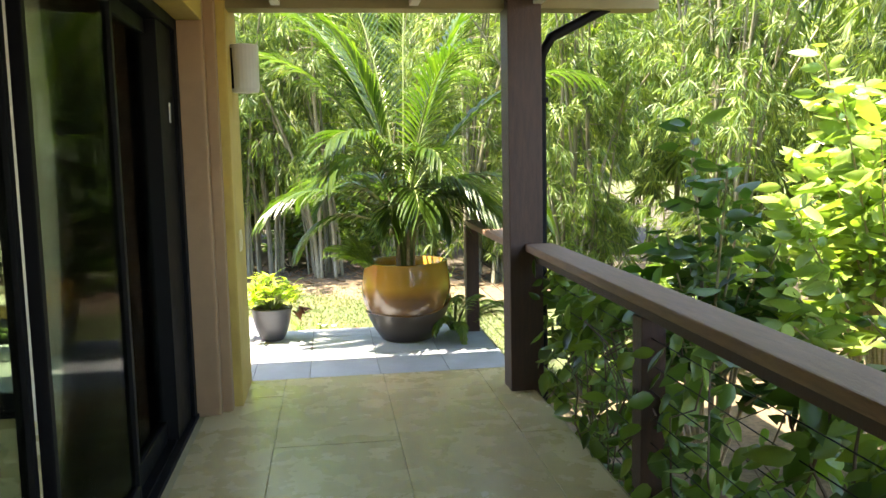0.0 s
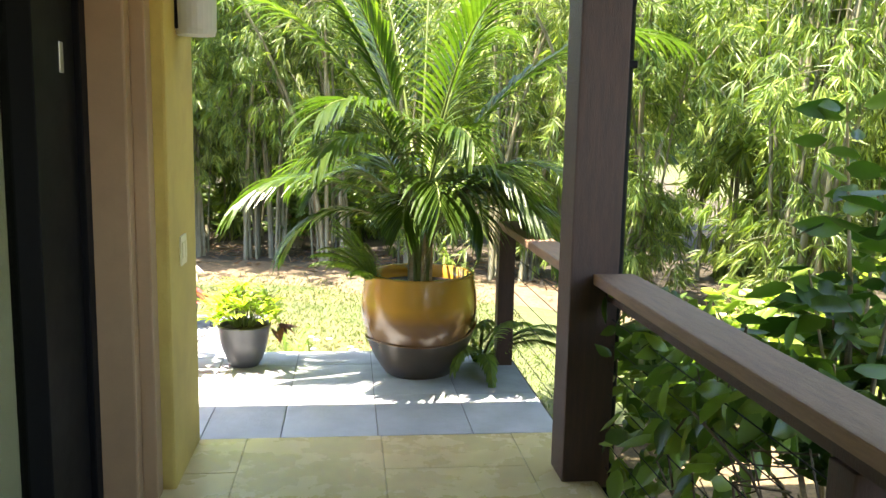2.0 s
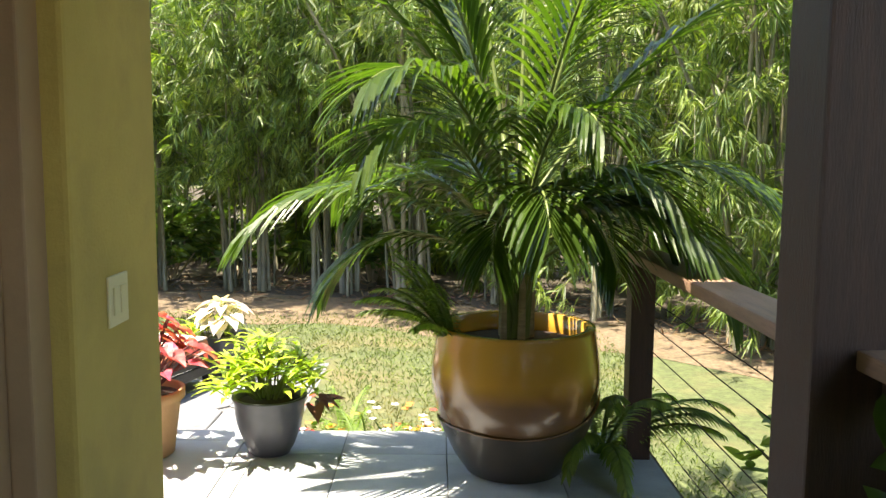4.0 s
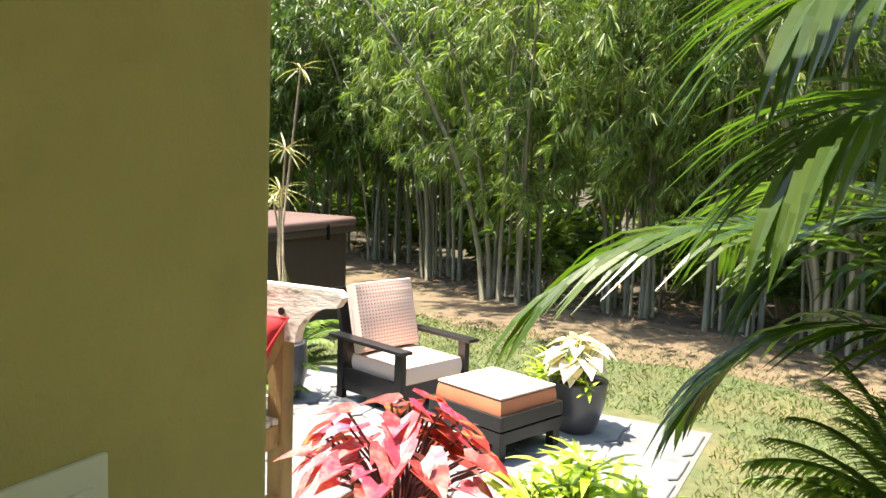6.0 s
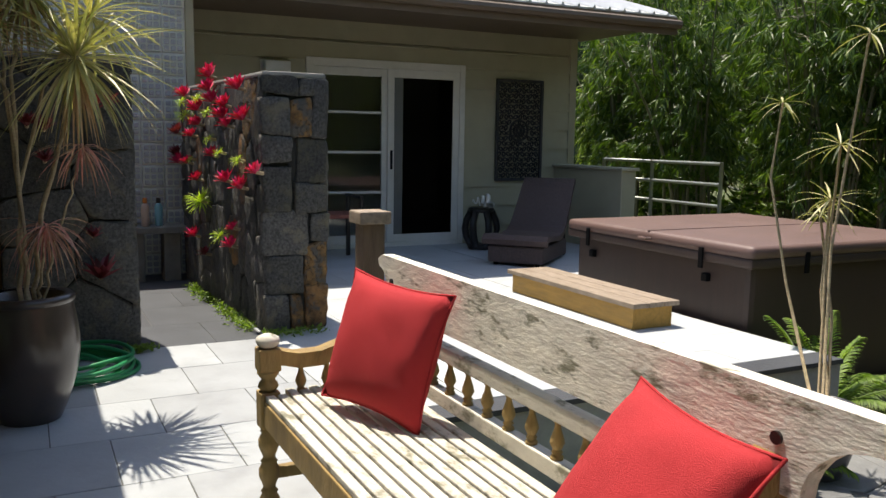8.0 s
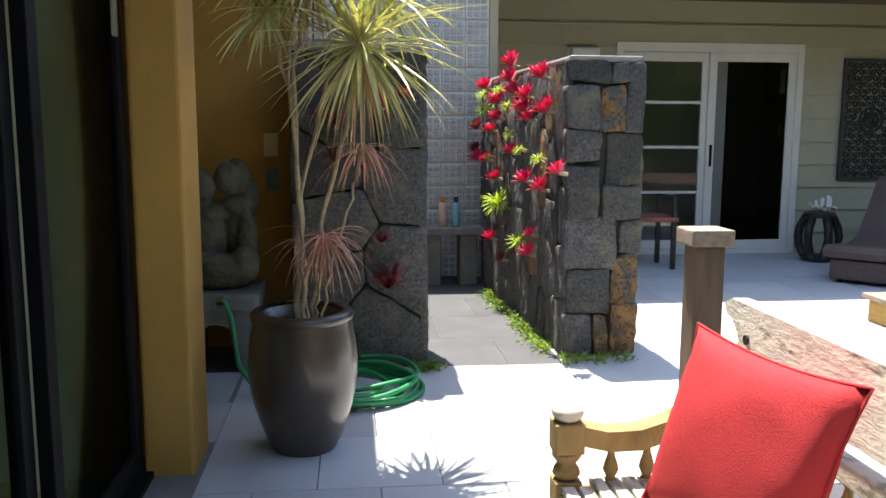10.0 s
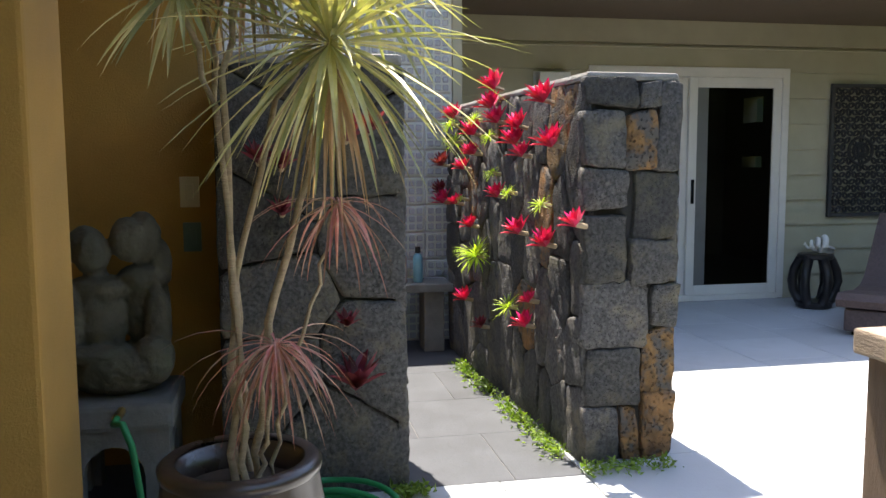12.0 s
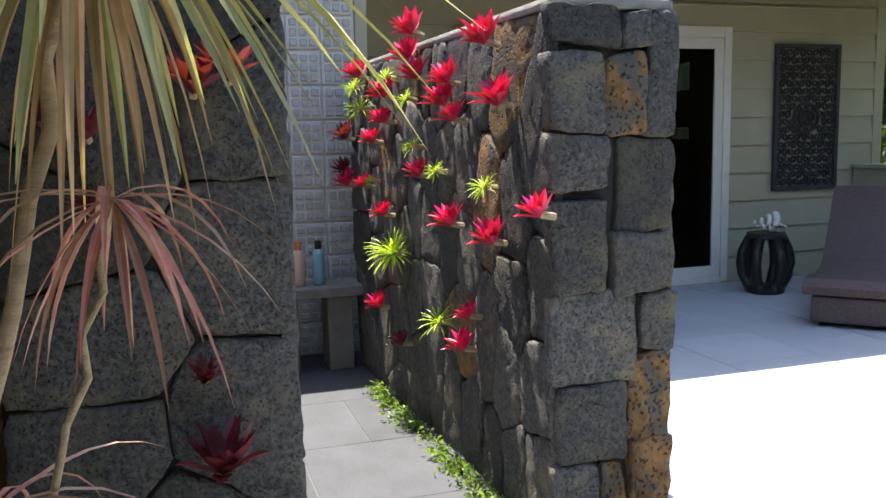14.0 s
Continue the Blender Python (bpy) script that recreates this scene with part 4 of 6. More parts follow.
for k in range(8):
    a = math.pi / 2 * k / 7
    prof.append((1.05 - 0.15 * math.sin(a), 0.80 - 0.125 * (1 - math.cos(a))))
prof.append((-0.82, 0.675))
for k in range(7):
    a = math.pi / 2 * k / 6
    prof.append((-0.83 - 0.09 * (1 - math.cos(a)), 0.68 + 0.13 * math.sin(a)))
n = len(prof)
v = [(x, 0.445, z) for x, z in prof] + [(x, 0.485, z) for x, z in prof]
part("crest_board", (v, [tuple(range(n)), tuple(range(2 * n - 1, n - 1, -1))] + [(k, (k + 1) % n + 0, (k + 1) % n + n, k + n) for k in range(n)]), M_CREST, bench, "lichen stained crest board")
for x in (-0.8, 0.85):
    part("peg", at(lathe([(0.012, 0), (0.012, 0.006)], 10), 0, 0), M_BLACKWOOD, bench).matrix_basis = pose(x, 0.444, 0.77, 90)


def pillow(m, size, label):
    K = 14
    v, f = [], []
    for side in (1, -1):
        for j in range(K + 1):
            for i in range(K + 1):
                s, t = 2 * i / K - 1, 2 * j / K - 1
                e = max(0.0, (1 - s * s)) ** 0.45 * max(0.0, (1 - t * t)) ** 0.45
                pin = 1 - 0.10 * (1 - t * t) * (abs(s) ** 4)
                pin2 = 1 - 0.10 * (1 - s * s) * (abs(t) ** 4)
                wr = 0.006 * math.sin(7 * s + 3 * t * t + 2) * math.sin(5 * t + 2 * s) * e + 0.007 * noise.noise(Vector((s * 2.6, t * 2.6, side * 3.1 + size))) * e
                fold = -0.012 * math.exp(-((t + 0.45 - 0.25 * s) / 0.07) ** 2) * max(0, s) * e
                v.append((s * size * pin, side * (e * 0.082 + (wr + fold)), t * size * pin2))
    n1 = (K + 1) ** 2
    for side in range(2):
        for j in range(K):
            for i in range(K):
                a = side * n1 + j * (K + 1) + i
                q = (a, a + 1, a + K + 2, a + K + 1)
                f.append(q if side == 0 else q[::-1])
    p = thing("cushion", label, "cushion", "bench cushions", m=m)
    bm = bmesh.new()
    me = bpy.data.meshes.new("t")
    me.from_pydata(v, [], f)
    bm.from_mesh(me)
    bpy.data.meshes.remove(me)
    bmesh.ops.remove_doubles(bm, verts=bm.verts, dist=0.0008)
    part("cover", bm, M_RED, p, smooth=True)
    rim = []
    for k in range(4 * K + 1):
        e, r = divmod(k % (4 * K), K)
        s = 2 * r / K - 1
        s, t = ((s, -1), (1, s), (-s, 1), (-1, -s))[e]
        rim.append((s * size * (1 - 0.10 * (1 - t * t) * s ** 4), 0, t * size * (1 - 0.10 * (1 - s * s) * t ** 4)))
    part("piping", tube(rim, 0.004, 6), M_RED, p, smooth=True)
    return p


def rolled(centre, normal, roll, lift=(0, 0, 1)):
    """Pose of a flat thing that faces normal (its -y side), turned by roll degrees in its own plane."""
    nn = Vector(normal).normalized()
    r = Vector(lift).cross(-nn).normalized() * -1
    u = nn.cross(r).normalized()
    if u.z < 0:
        u, r = -u, -r
    m = Matrix((r, r.cross(u) * -1, u)).transposed()
    if m.determinant() < 0:
        m = Matrix((-r, r.cross(u) * -1, u)).transposed()
    return Matrix.Translation(centre) @ m.to_4x4() @ Matrix.Rotation(radians(roll), 4, "Y")


pillow(rolled((-1.58, 6.83, 0.635), (0.40, -0.87, 0.28), 5), 0.205, "red canvas cushion leaning upright on the bench")
pillow(rolled((-0.42, 6.84, 0.615), (-0.05, -0.80, 0.58), 4), 0.2, "red canvas cushion slumped against the bench arm")

# ---- timber newel behind the bench ----
nw = thing("newel_post", "weathered square timber post with a flat cap", "post", m=Matrix.Translation((-2.70, 7.22, 0)))
part("shaft", box(-0.05, 0.05, -0.05, 0.05, -0.03, 0.89, 0.006), mat("grey brown timber", (0.17, 0.115, 0.075), 0.8, var=0.3, bump=0.5, stretch=(4, 4, 0.5)), nw)
part("cap", box(-0.072, 0.072, -0.072, 0.072, 0.89, 0.945, 0.008), M_WORN, nw)

# ---- lounge chair and ottoman on the lower terrace ----
LOW = -0.53
terr = thing("pavement", "lower terrace of uneven grey flagstones", "terrace", kind="structure")
part("bed", box(-2.6, 0.55, 7.2, 10.6, -0.56, LOW + 0.004), M_GROUT, terr)
M_FLAG = mat("grey flagstone", (0.17, 0.175, 0.18), 0.75, var=0.25, scale=6, bump=0.5, bump_scale=25, second=(0.22, 0.22, 0.21), amount=0.5, obrand=0.2)
GX, GY = 6, 7
cx = [[-2.58 + 3.1 * i / GX + (rng.uniform(-0.09, 0.09) if 0 < i < GX else 0) for j in range(GY + 1)] for i in range(GX + 1)]
cy = [[7.24 + 3.3 * j / GY + (rng.uniform(-0.09, 0.09) if 0 < j < GY else 0) for j in range(GY + 1)] for i in range(GX + 1)]
for i in range(GX):
    for j in range(GY):
        if j < 2 and i < 6:
            continue
        q = [(cx[a][b], cy[a][b]) for a, b in ((i, j), (i + 1, j), (i + 1, j + 1), (i, j + 1))]
        mx, my = sum(p[0] for p in q) / 4, sum(p[1] for p in q) / 4
        q = [(mx + (x - mx) * 0.985, my + (y - my) * 0.985) for x, y in q]
        ring_ = []
        for k in range(4):
            (x0, y0), (x1, y1) = q[k], q[(k + 1) % 4]
            for t in (0.12, 0.5, 0.88):
                w = 0.012 * noise.noise(Vector((x0 * 5 + t * 3, y0 * 5, k)))
                ring_.append((x0 + (x1 - x0) * t + w, y0 + (y1 - y0) * t + w))
        n = len(ring_)
        v = [(x, y, LOW - 0.005) for x, y in ring_] + [(x, y, LOW + 0.014) for x, y in ring_] + [(mx + (x - mx) * 0.97, my + (y - my) * 0.97, LOW + 0.02) for x, y in ring_]
        f = [(k, (k + 1) % n, n + (k + 1) % n, n + k) for k in range(n)] + [(n + k, n + (k + 1) % n, 2 * n + (k + 1) % n, 2 * n + k) for k in range(n)] + [tuple(range(2 * n, 3 * n))]
        part("flagstone", (v, f), M_FLAG, terr)
LOWT = LOW + 0.02


def check_mat(name, a, b, scale):
    m = mat(name, a, 0.9, var=0.08, bump=0.3, bump_scale=300)
    nt = m.node_tree
    br = nt.nodes.new("ShaderNodeTexBrick")
    br.offset = 0.0
    br.inputs["Scale"].default_value = scale
    br.inputs["Mortar Size"].default_value = 0.016
    br.inputs["Brick Width"].default_value, br.inputs["Row Height"].default_value = 0.05, 0.05
    br.inputs["Color1"].default_value = br.inputs["Color2"].default_value = (*a, 1)
    br.inputs["Mortar"].default_value = (*b, 1)
    br.inputs["Mortar Smooth"].default_value = 0.3
    co = nt.nodes.new("ShaderNodeTexCoord")
    nt.links.new(co.outputs["Generated"], br.inputs["Vector"])
    nt.links.new(br.outputs["Color"], nt.nodes["Principled BSDF"].inputs["Base Color"])
    return m


M_CHECK = check_mat("orange checked fabric", (0.58, 0.19, 0.11), (0.74, 0.60, 0.50), 1.0)
M_CORAL = mat("coral fabric", (0.60, 0.22, 0.11), 0.9, var=0.08, bump=0.3, bump_scale=300)
M_CORAL_LIT = mat("sun-paled coral fabric", (0.62, 0.5, 0.42), 0.9, var=0.06, bump=0.3, bump_scale=300)


def cushion_block(lx, ly, lz):
    bm = box(-lx / 2, lx / 2, -ly / 2, ly / 2, 0, lz, 0.0)
    bmesh.ops.subdivide_edges(bm, edges=bm.edges, cuts=5, use_grid_fill=True)
    for q in bm.verts:
        s, t = 2 * q.co.x / lx, 2 * q.co.y / ly
        w = 2 * q.co.z / lz - 1
        q.co.z += 0.02 * (1 - s * s) * (1 - t * t) * (1 if w > 0 else 0)
        k = 1 - 0.03 * w * w
        q.co.x *= k
        q.co.y *= k
    return bm


ch = thing("lounge_chair", "black wooden garden armchair with orange checked cushions", "chair", m=Matrix.Translation((-1.53, 10.08, LOW)) @ Matrix.Rotation(radians(-18), 4, "Z") @ Matrix.Scale(0.92, 4))
for y in (-0.36, 0.31):
    part("front_leg", box(0.27, 0.35, y, y + 0.05, 0, 0.5, 0.006), M_BLACKWOOD, ch)
    part("rear_leg", box(-0.40, -0.33, y, y + 0.05, 0, 0.5, 0.006), M_BLACKWOOD, ch)
    part("side_panel", box(-0.33, 0.27, y + 0.01, y + 0.04, 0.09, 0.27, 0.004), M_BLACKWOOD, ch)
    yy = y + 0.025 + (-0.02 if y < 0 else 0.02)
    part("armrest", box(-0.45, 0.40, yy - 0.055, yy + 0.055, 0.5, 0.528, 0.006), M_BLACKWOOD, ch)
part("front_rail", box(0.28, 0.31, -0.31, 0.31, 0.12, 0.27, 0.004), M_BLACKWOOD, ch)
part("seat_deck", box(-0.33, 0.28, -0.31, 0.31, 0.22, 0.25, 0.004), M_BLACKWOOD, ch)
part("back_frame", obox(-0.42, 0, 0.55, 0.035, 0.62, 0.66, Matrix.Rotation(radians(-14), 3, "Y"), 0.006), M_BLACKWOOD, ch)
c = part("seat_cushion", cushion_block(0.62, 0.60, 0.13), M_CHECK, ch, smooth=False)
c.location = (0.02, 0, 0.25)
c = part("back_cushion", cushion_block(0.54, 0.60, 0.12), M_CHECK, ch)
c.matrix_basis = Matrix.Translation((-0.33, 0, 0.64)) @ Matrix.Rotation(radians(76), 4, "Y")
ot = thing("ottoman", "black slatted ottoman with a coral box cushion", "ottoman", m=Matrix.Translation((-0.62, 9.62, LOWT)) @ Matrix.Rotation(radians(-19), 4, "Z"))
for x in (-0.29, 0.23):
    for y in (-0.28, 0.22):
        part("leg", box(x, x + 0.06, y, y + 0.06, 0, 0.12, 0.005), M_BLACKWOOD, ot)
for z0, z1 in ((0.11, 0.185), (0.195, 0.28)):
    for b in ((-0.3, 0.3, -0.29, -0.265), (-0.3, 0.3, 0.265, 0.29), (-0.3, -0.275, -0.265, 0.265), (0.275, 0.3, -0.265, 0.265)):
        part("side_board", box(b[0], b[1], b[2], b[3], z0, z1, 0.004), M_BLACKWOOD, ot)
part("deck", box(-0.275, 0.275, -0.265, 0.265, 0.2, 0.22), M_BLACKWOOD, ot)
c = part("cushion", cushion_block(0.54, 0.52, 0.14), M_CORAL, ot)
c.location = (0, 0, 0.22)
# Top of the coral cushion, its sunlit brightness put into a paler colour.
c = part("cushion_top", cushion_block(0.53, 0.51, 0.02), M_CORAL_LIT, ot, "cushion top with sunlight put into its pale colour")
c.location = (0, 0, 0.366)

# ---- wicker chaise and drum stool on the far patio ----
M_WICKER = mat("brown woven wicker", (0.105, 0.07, 0.062), 0.55, var=0.35, scale=60, bump=0.9, bump_scale=160)
lo = thing("chaise_lounge", "brown woven wicker chaise with a raised back", "lounger", m=Matrix.Translation((-6.42, 10.22, 0)) @ Matrix.Rotation(radians(132), 4, "Z"))
prof = [(0.0, 0.27), (0.06, 0.315), (0.3, 0.30), (0.55, 0.275), (0.75, 0.29), (0.88, 0.35), (1.08, 0.55), (1.26, 0.75), (1.36, 0.84)]
v, f = [], []
for s, z in prof:
    w = 0.34 - 0.035 * s
    v += [(s, -w, z), (s, w, z), (s + 0.02, w, z - 0.055), (s + 0.02, -w, z - 0.055)]
for k in range(len(prof) - 1):
    o = 4 * k
    f += [(o + q, o + (q + 1) % 4, o + 4 + (q + 1) % 4, o + 4 + q) for q in range(4)]
f += [(3, 2, 1, 0), (len(v) - 4, len(v) - 3, len(v) - 2, len(v) - 1)]
part("bed", (v, f), M_WICKER, lo)
part("base", box(0.05, 1.05, -0.29, 0.29, 0.03, 0.2, 0.02), M_WICKER, lo)
for x in (0.12, 1.0):
    for y in (-0.22, 0.22):
        part("foot", box(x - 0.02, x + 0.02, y - 0.02, y + 0.02, 0, 0.03), M_BLACK, lo)
part("back_strut", box(1.12, 1.15, -0.25, 0.25, 0.0, 0.5, 0.005), M_BLACK, lo)
ds = thing("drum_stool", "black openwork drum stool on the far patio", "stool", m=Matrix.Translation((-7.78, 10.6, 0)))
part("top", lathe([(0.13, 0.43), (0.15, 0.44), (0.15, 0.47), (0.13, 0.48)], 24), M_BLACKWOOD, ds)
part("base", lathe([(0.13, 0), (0.15, 0.01), (0.15, 0.05), (0.13, 0.06)], 24), M_BLACKWOOD, ds)
for k in range(6):
    a = k * math.pi / 3
    part("rib", tube([(0.12 * math.cos(a), 0.12 * math.sin(a), 0.05), (0.17 * math.cos(a), 0.17 * math.sin(a), 0.15), (0.185 * math.cos(a), 0.185 * math.sin(a), 0.24), (0.17 * math.cos(a), 0.17 * math.sin(a), 0.33), (0.12 * math.cos(a), 0.12 * math.sin(a), 0.44)], 0.04, 8), M_BLACKWOOD, ds, smooth=True)
M_SHELL = mat("white shell", (0.7, 0.68, 0.62), 0.4, var=0.08, bump=0.3)
v, f = [], []
for k in range(60):
    a, t = k * 0.42, k / 59
    r = 0.015 + 0.055 * t
    v.append((0.6 * r * math.cos(a), 0.25 * (t - 0.5), 0.05 + r * math.sin(a)))
shl = tagged(part("seashell", merge([tube(v, [0.004 + 0.03 * k / 59 for k in range(60)], 8)]), M_SHELL, smooth=True), "large white conch shell resting on the stool", "shell")
shl.location = (-7.78, 10.6, 0.505)
dc = thing("dining_chair", "dark wooden chair standing by the far door", "chair", m=Matrix.Translation((-7.6, 8.78, 0)))
for x in (-0.2, 0.2):
    part("leg", box(x - 0.02, x + 0.02, -0.22, -0.18, 0, 0.44, 0.003), M_BLACKWOOD, dc)
    part("leg", box(x - 0.02, x + 0.02, 0.18, 0.22, 0, 0.44, 0.003), M_BLACKWOOD, dc)
    part("arm_post", box(x - 0.015, x + 0.015, 0.185, 0.215, 0.48, 0.64, 0.003), M_BLACKWOOD, dc)
part("seat", box(-0.24, 0.24, -0.23, 0.23, 0.44, 0.48, 0.01), mat("terracotta seat", (0.30, 0.10, 0.07), 0.8), dc)
part("armrest", box(-0.22, 0.22, 0.17, 0.22, 0.64, 0.665, 0.004), M_BLACKWOOD, dc)

# ---- pots ----
def pot_profile(r, h, foot, mouth, thick=0.025, belly=0.62):
    outer = [(foot * 0.95, 0.0), (foot, 0.012)]
    for k in range(1, 9):
        t = k / 9
        rr = foot + (r - foot) * math.sin(min(1, t / belly) * math.pi / 2) if t < belly else r + (mouth - r) * ((t - belly) / (1 - belly)) ** 1.6
        outer.append((rr, h * t))
    outer += [(mouth + 0.006, h * 0.985), (mouth + 0.006, h), (mouth - thick, h), (mouth - thick, h * 0.86)]
    return outer


M_GLAZE = mat("amber glaze", (0.40, 0.20, 0.025), 0.22, var=0.25, scale=5, bump=0.06, bump_scale=12, coat=0.6)
nt = M_GLAZE.node_tree
ramp = nt.nodes.new("ShaderNodeValToRGB")
co = nt.nodes.new("ShaderNodeTexCoord")
sep = nt.nodes.new("ShaderNodeSeparateXYZ")
ns = nt.nodes.new("ShaderNodeTexNoise")
ns.inputs["Scale"].default_value = 3.0
ad = nt.nodes.new("ShaderNodeMath")
ad.operation = "MULTIPLY_ADD"
ad.inputs[1].default_value = 0.16
nt.links.new(co.outputs["Generated"], sep.inputs[0])
nt.links.new(co.outputs["Generated"], ns.inputs["Vector"])
nt.links.new(ns.outputs[0], ad.inputs[0])
nt.links.new(sep.outputs["Z"], ad.inputs[2])
cr = ramp.color_ramp
cr.elements[0].position, cr.elements[0].color = 0.42, (0.13, 0.065, 0.022, 1)
cr.elements[1].position, cr.elements[1].color = 0.80, (0.46, 0.24, 0.032, 1)
el = cr.elements.new(0.64)
el.color = (0.18, 0.085, 0.02, 1)
nt.links.new(ad.outputs[0], ramp.inputs[0])
nt.links.new(ramp.outputs[0], nt.nodes["Principled BSDF"].inputs["Base Color"])
M_DARKGLAZE = mat("dark bronze glaze", (0.055, 0.042, 0.028), 0.3, var=0.3, scale=6, bump=0.06, coat=0.4)
M_BRONZE = mat("bronze brown glaze", (0.042, 0.03, 0.024), 0.3, var=0.4, scale=3, bump=0.05, coat=0.4, second=(0.10, 0.07, 0.05), amount=0.5)
M_GREYPOT = mat("dark grey plastic", (0.07, 0.07, 0.08), 0.32, var=0.15, bump=0.05, coat=0.2)
M_TERRA = mat("pale terracotta", (0.50, 0.29, 0.14), 0.8, var=0.12, bump=0.2)
M_SOIL = mat("potting soil", (0.035, 0.024, 0.016), 0.95, var=0.4, bump=0.9)


def potted(name, x, y, z, prof, material, label):
    p = thing(name, label, "flower pot", m=Matrix.Translation((x, y, z)))
    part("body", lathe(prof, 40, cap=False), material, p, smooth=True)
    r = prof[-1][0]
    part("soil", at(lathe([(r * 0.2, -0.01), (r + 0.006, -0.005), (r * 0.6, 0.012), (0.01, 0.02)], 24), 0, 0, prof[-1][1] + 0.01), M_SOIL, p)
    return p


bigpot = potted("flower_pot", 1.80, 6.75, 0, pot_profile(0.345, 0.60, 0.20, 0.315, 0.03, 0.66), M_GLAZE, "large amber glazed pot with a dark wavy base band")
v, f = [], []
S = 64
pp = pot_profile(0.345, 0.60, 0.20, 0.315, 0.03, 0.66)
def rad_at(z):
    for (r0, z0), (r1, z1) in zip(pp[:-4], pp[1:-3]):
        if z0 <= z <= z1:
            return r0 + (r1 - r0) * (z - z0) / max(1e-6, z1 - z0)
    return 0.33
rims = []
for k in range(S):
    a = 2 * math.pi * k / S
    zt = 0.26 + 0.06 * math.sin(a * 1.0 + 1.05) + 0.028 * math.sin(2 * a + 0.4)
    for j in range(7):
        z = 0.004 + (zt - 0.004) * j / 6
        r = rad_at(z) + 0.005
        v.append((r * math.cos(a), r * math.sin(a), z))
    rims.append(((rad_at(zt) + 0.006) * math.cos(a), (rad_at(zt) + 0.006) * math.sin(a), zt))
for k in range(S):
    for j in range(6):
        a, b = k * 7 + j, ((k + 1) % S) * 7 + j
        f.append((a, b, b + 1, a + 1))
part("base_band", (v, f), M_DARKGLAZE, bigpot, "dark bronze wavy lower band", smooth=True)
part("band_ridge", tube(rims + [rims[0]], 0.005, 6), M_GLAZE, bigpot, smooth=True)
dracpot = potted("flower_pot", -3.34, 5.865, 0, pot_profile(0.216, 0.55, 0.13, 0.185, 0.028, 0.62), M_BRONZE, "tall bronze brown glazed pot on the patio")
part("lip", at(lathe([(0.185, 0.52), (0.2, 0.53), (0.203, 0.55), (0.19, 0.562), (0.16, 0.56)], 40, cap=False), 0, 0), M_BRONZE, dracpot, smooth=True)
greypot = potted("flower_pot", 0.76, 6.92, 0, pot_profile(0.15, 0.25, 0.09, 0.155, 0.012, 0.9), M_GREYPOT, "dark grey bowl shaped pot on the terrace edge")
terrapot = potted("flower_pot", 0.23, 6.88, 0, [(0.115, 0), (0.125, 0.01), (0.155, 0.24), (0.172, 0.245), (0.175, 0.285), (0.155, 0.285), (0.15, 0.25)], M_TERRA, "pale terracotta pot on the terrace edge")
blackpot = potted("flower_pot", -0.25, 10.12, LOWT, pot_profile(0.19, 0.34, 0.12, 0.19, 0.014, 0.9), M_GREYPOT, "dark plastic pot on the lower terrace")
fernpot = potted("flower_pot", -2.3, 9.66, LOWT, pot_profile(0.18, 0.40, 0.12, 0.165, 0.02, 0.6), M_GREYPOT, "dark rounded pot on the lower terrace")

# ---- statue, pedestal, hose ----
M_STATUE = mat("weathered carved stone", (0.095, 0.088, 0.062), 0.9, var=0.4, scale=12, bump=0.7, bump_scale=50, second=(0.05, 0.06, 0.035), amount=0.5, dirt_scale=6)
ped = thing("pedestal", "rough grey stone pedestal with arched feet", "pedestal", m=Matrix.Translation((-4.62, 5.36, 0)))
part("top", box(-0.2, 0.24, -0.22, 0.22, 0.32, 0.42, 0.02), M_DKCONC, ped)


def arched(half, high, inner, spring, thick):
    """An upright slab with an arched opening at its foot, in the y-z plane."""
    arc = [(inner * math.cos(math.pi * k / 10), spring + (high * 0.8 - spring) * math.sin(math.pi * k / 10)) for k in range(11)]
    lower = [(half, 0.0), (inner, 0.0)] + arc + [(-inner, 0.0), (-half, 0.0)]
    upper = [(half, high)] + [(half * math.cos(math.pi * k / 12) if 0 < k < 12 else (half if k == 0 else -half), high) for k in range(13)] + [(-half, high)]
    n = len(lower)
    v = [(x, y, z) for x in (-thick / 2, thick / 2) for row in (lower, upper) for y, z in row]
    f = []
    for k in range(n - 1):
        f += [(k, k + 1, n + k + 1, n + k), (2 * n + k + 1, 2 * n + k, 3 * n + k, 3 * n + k + 1), (k + 1, k, 2 * n + k, 2 * n + k + 1), (n + k, n + k + 1, 3 * n + k + 1, 3 * n + k)]
    f += [(0, n, 3 * n, 2 * n), (n - 1, 3 * n - 1, 4 * n - 1, 2 * n - 1)]
    return v, f


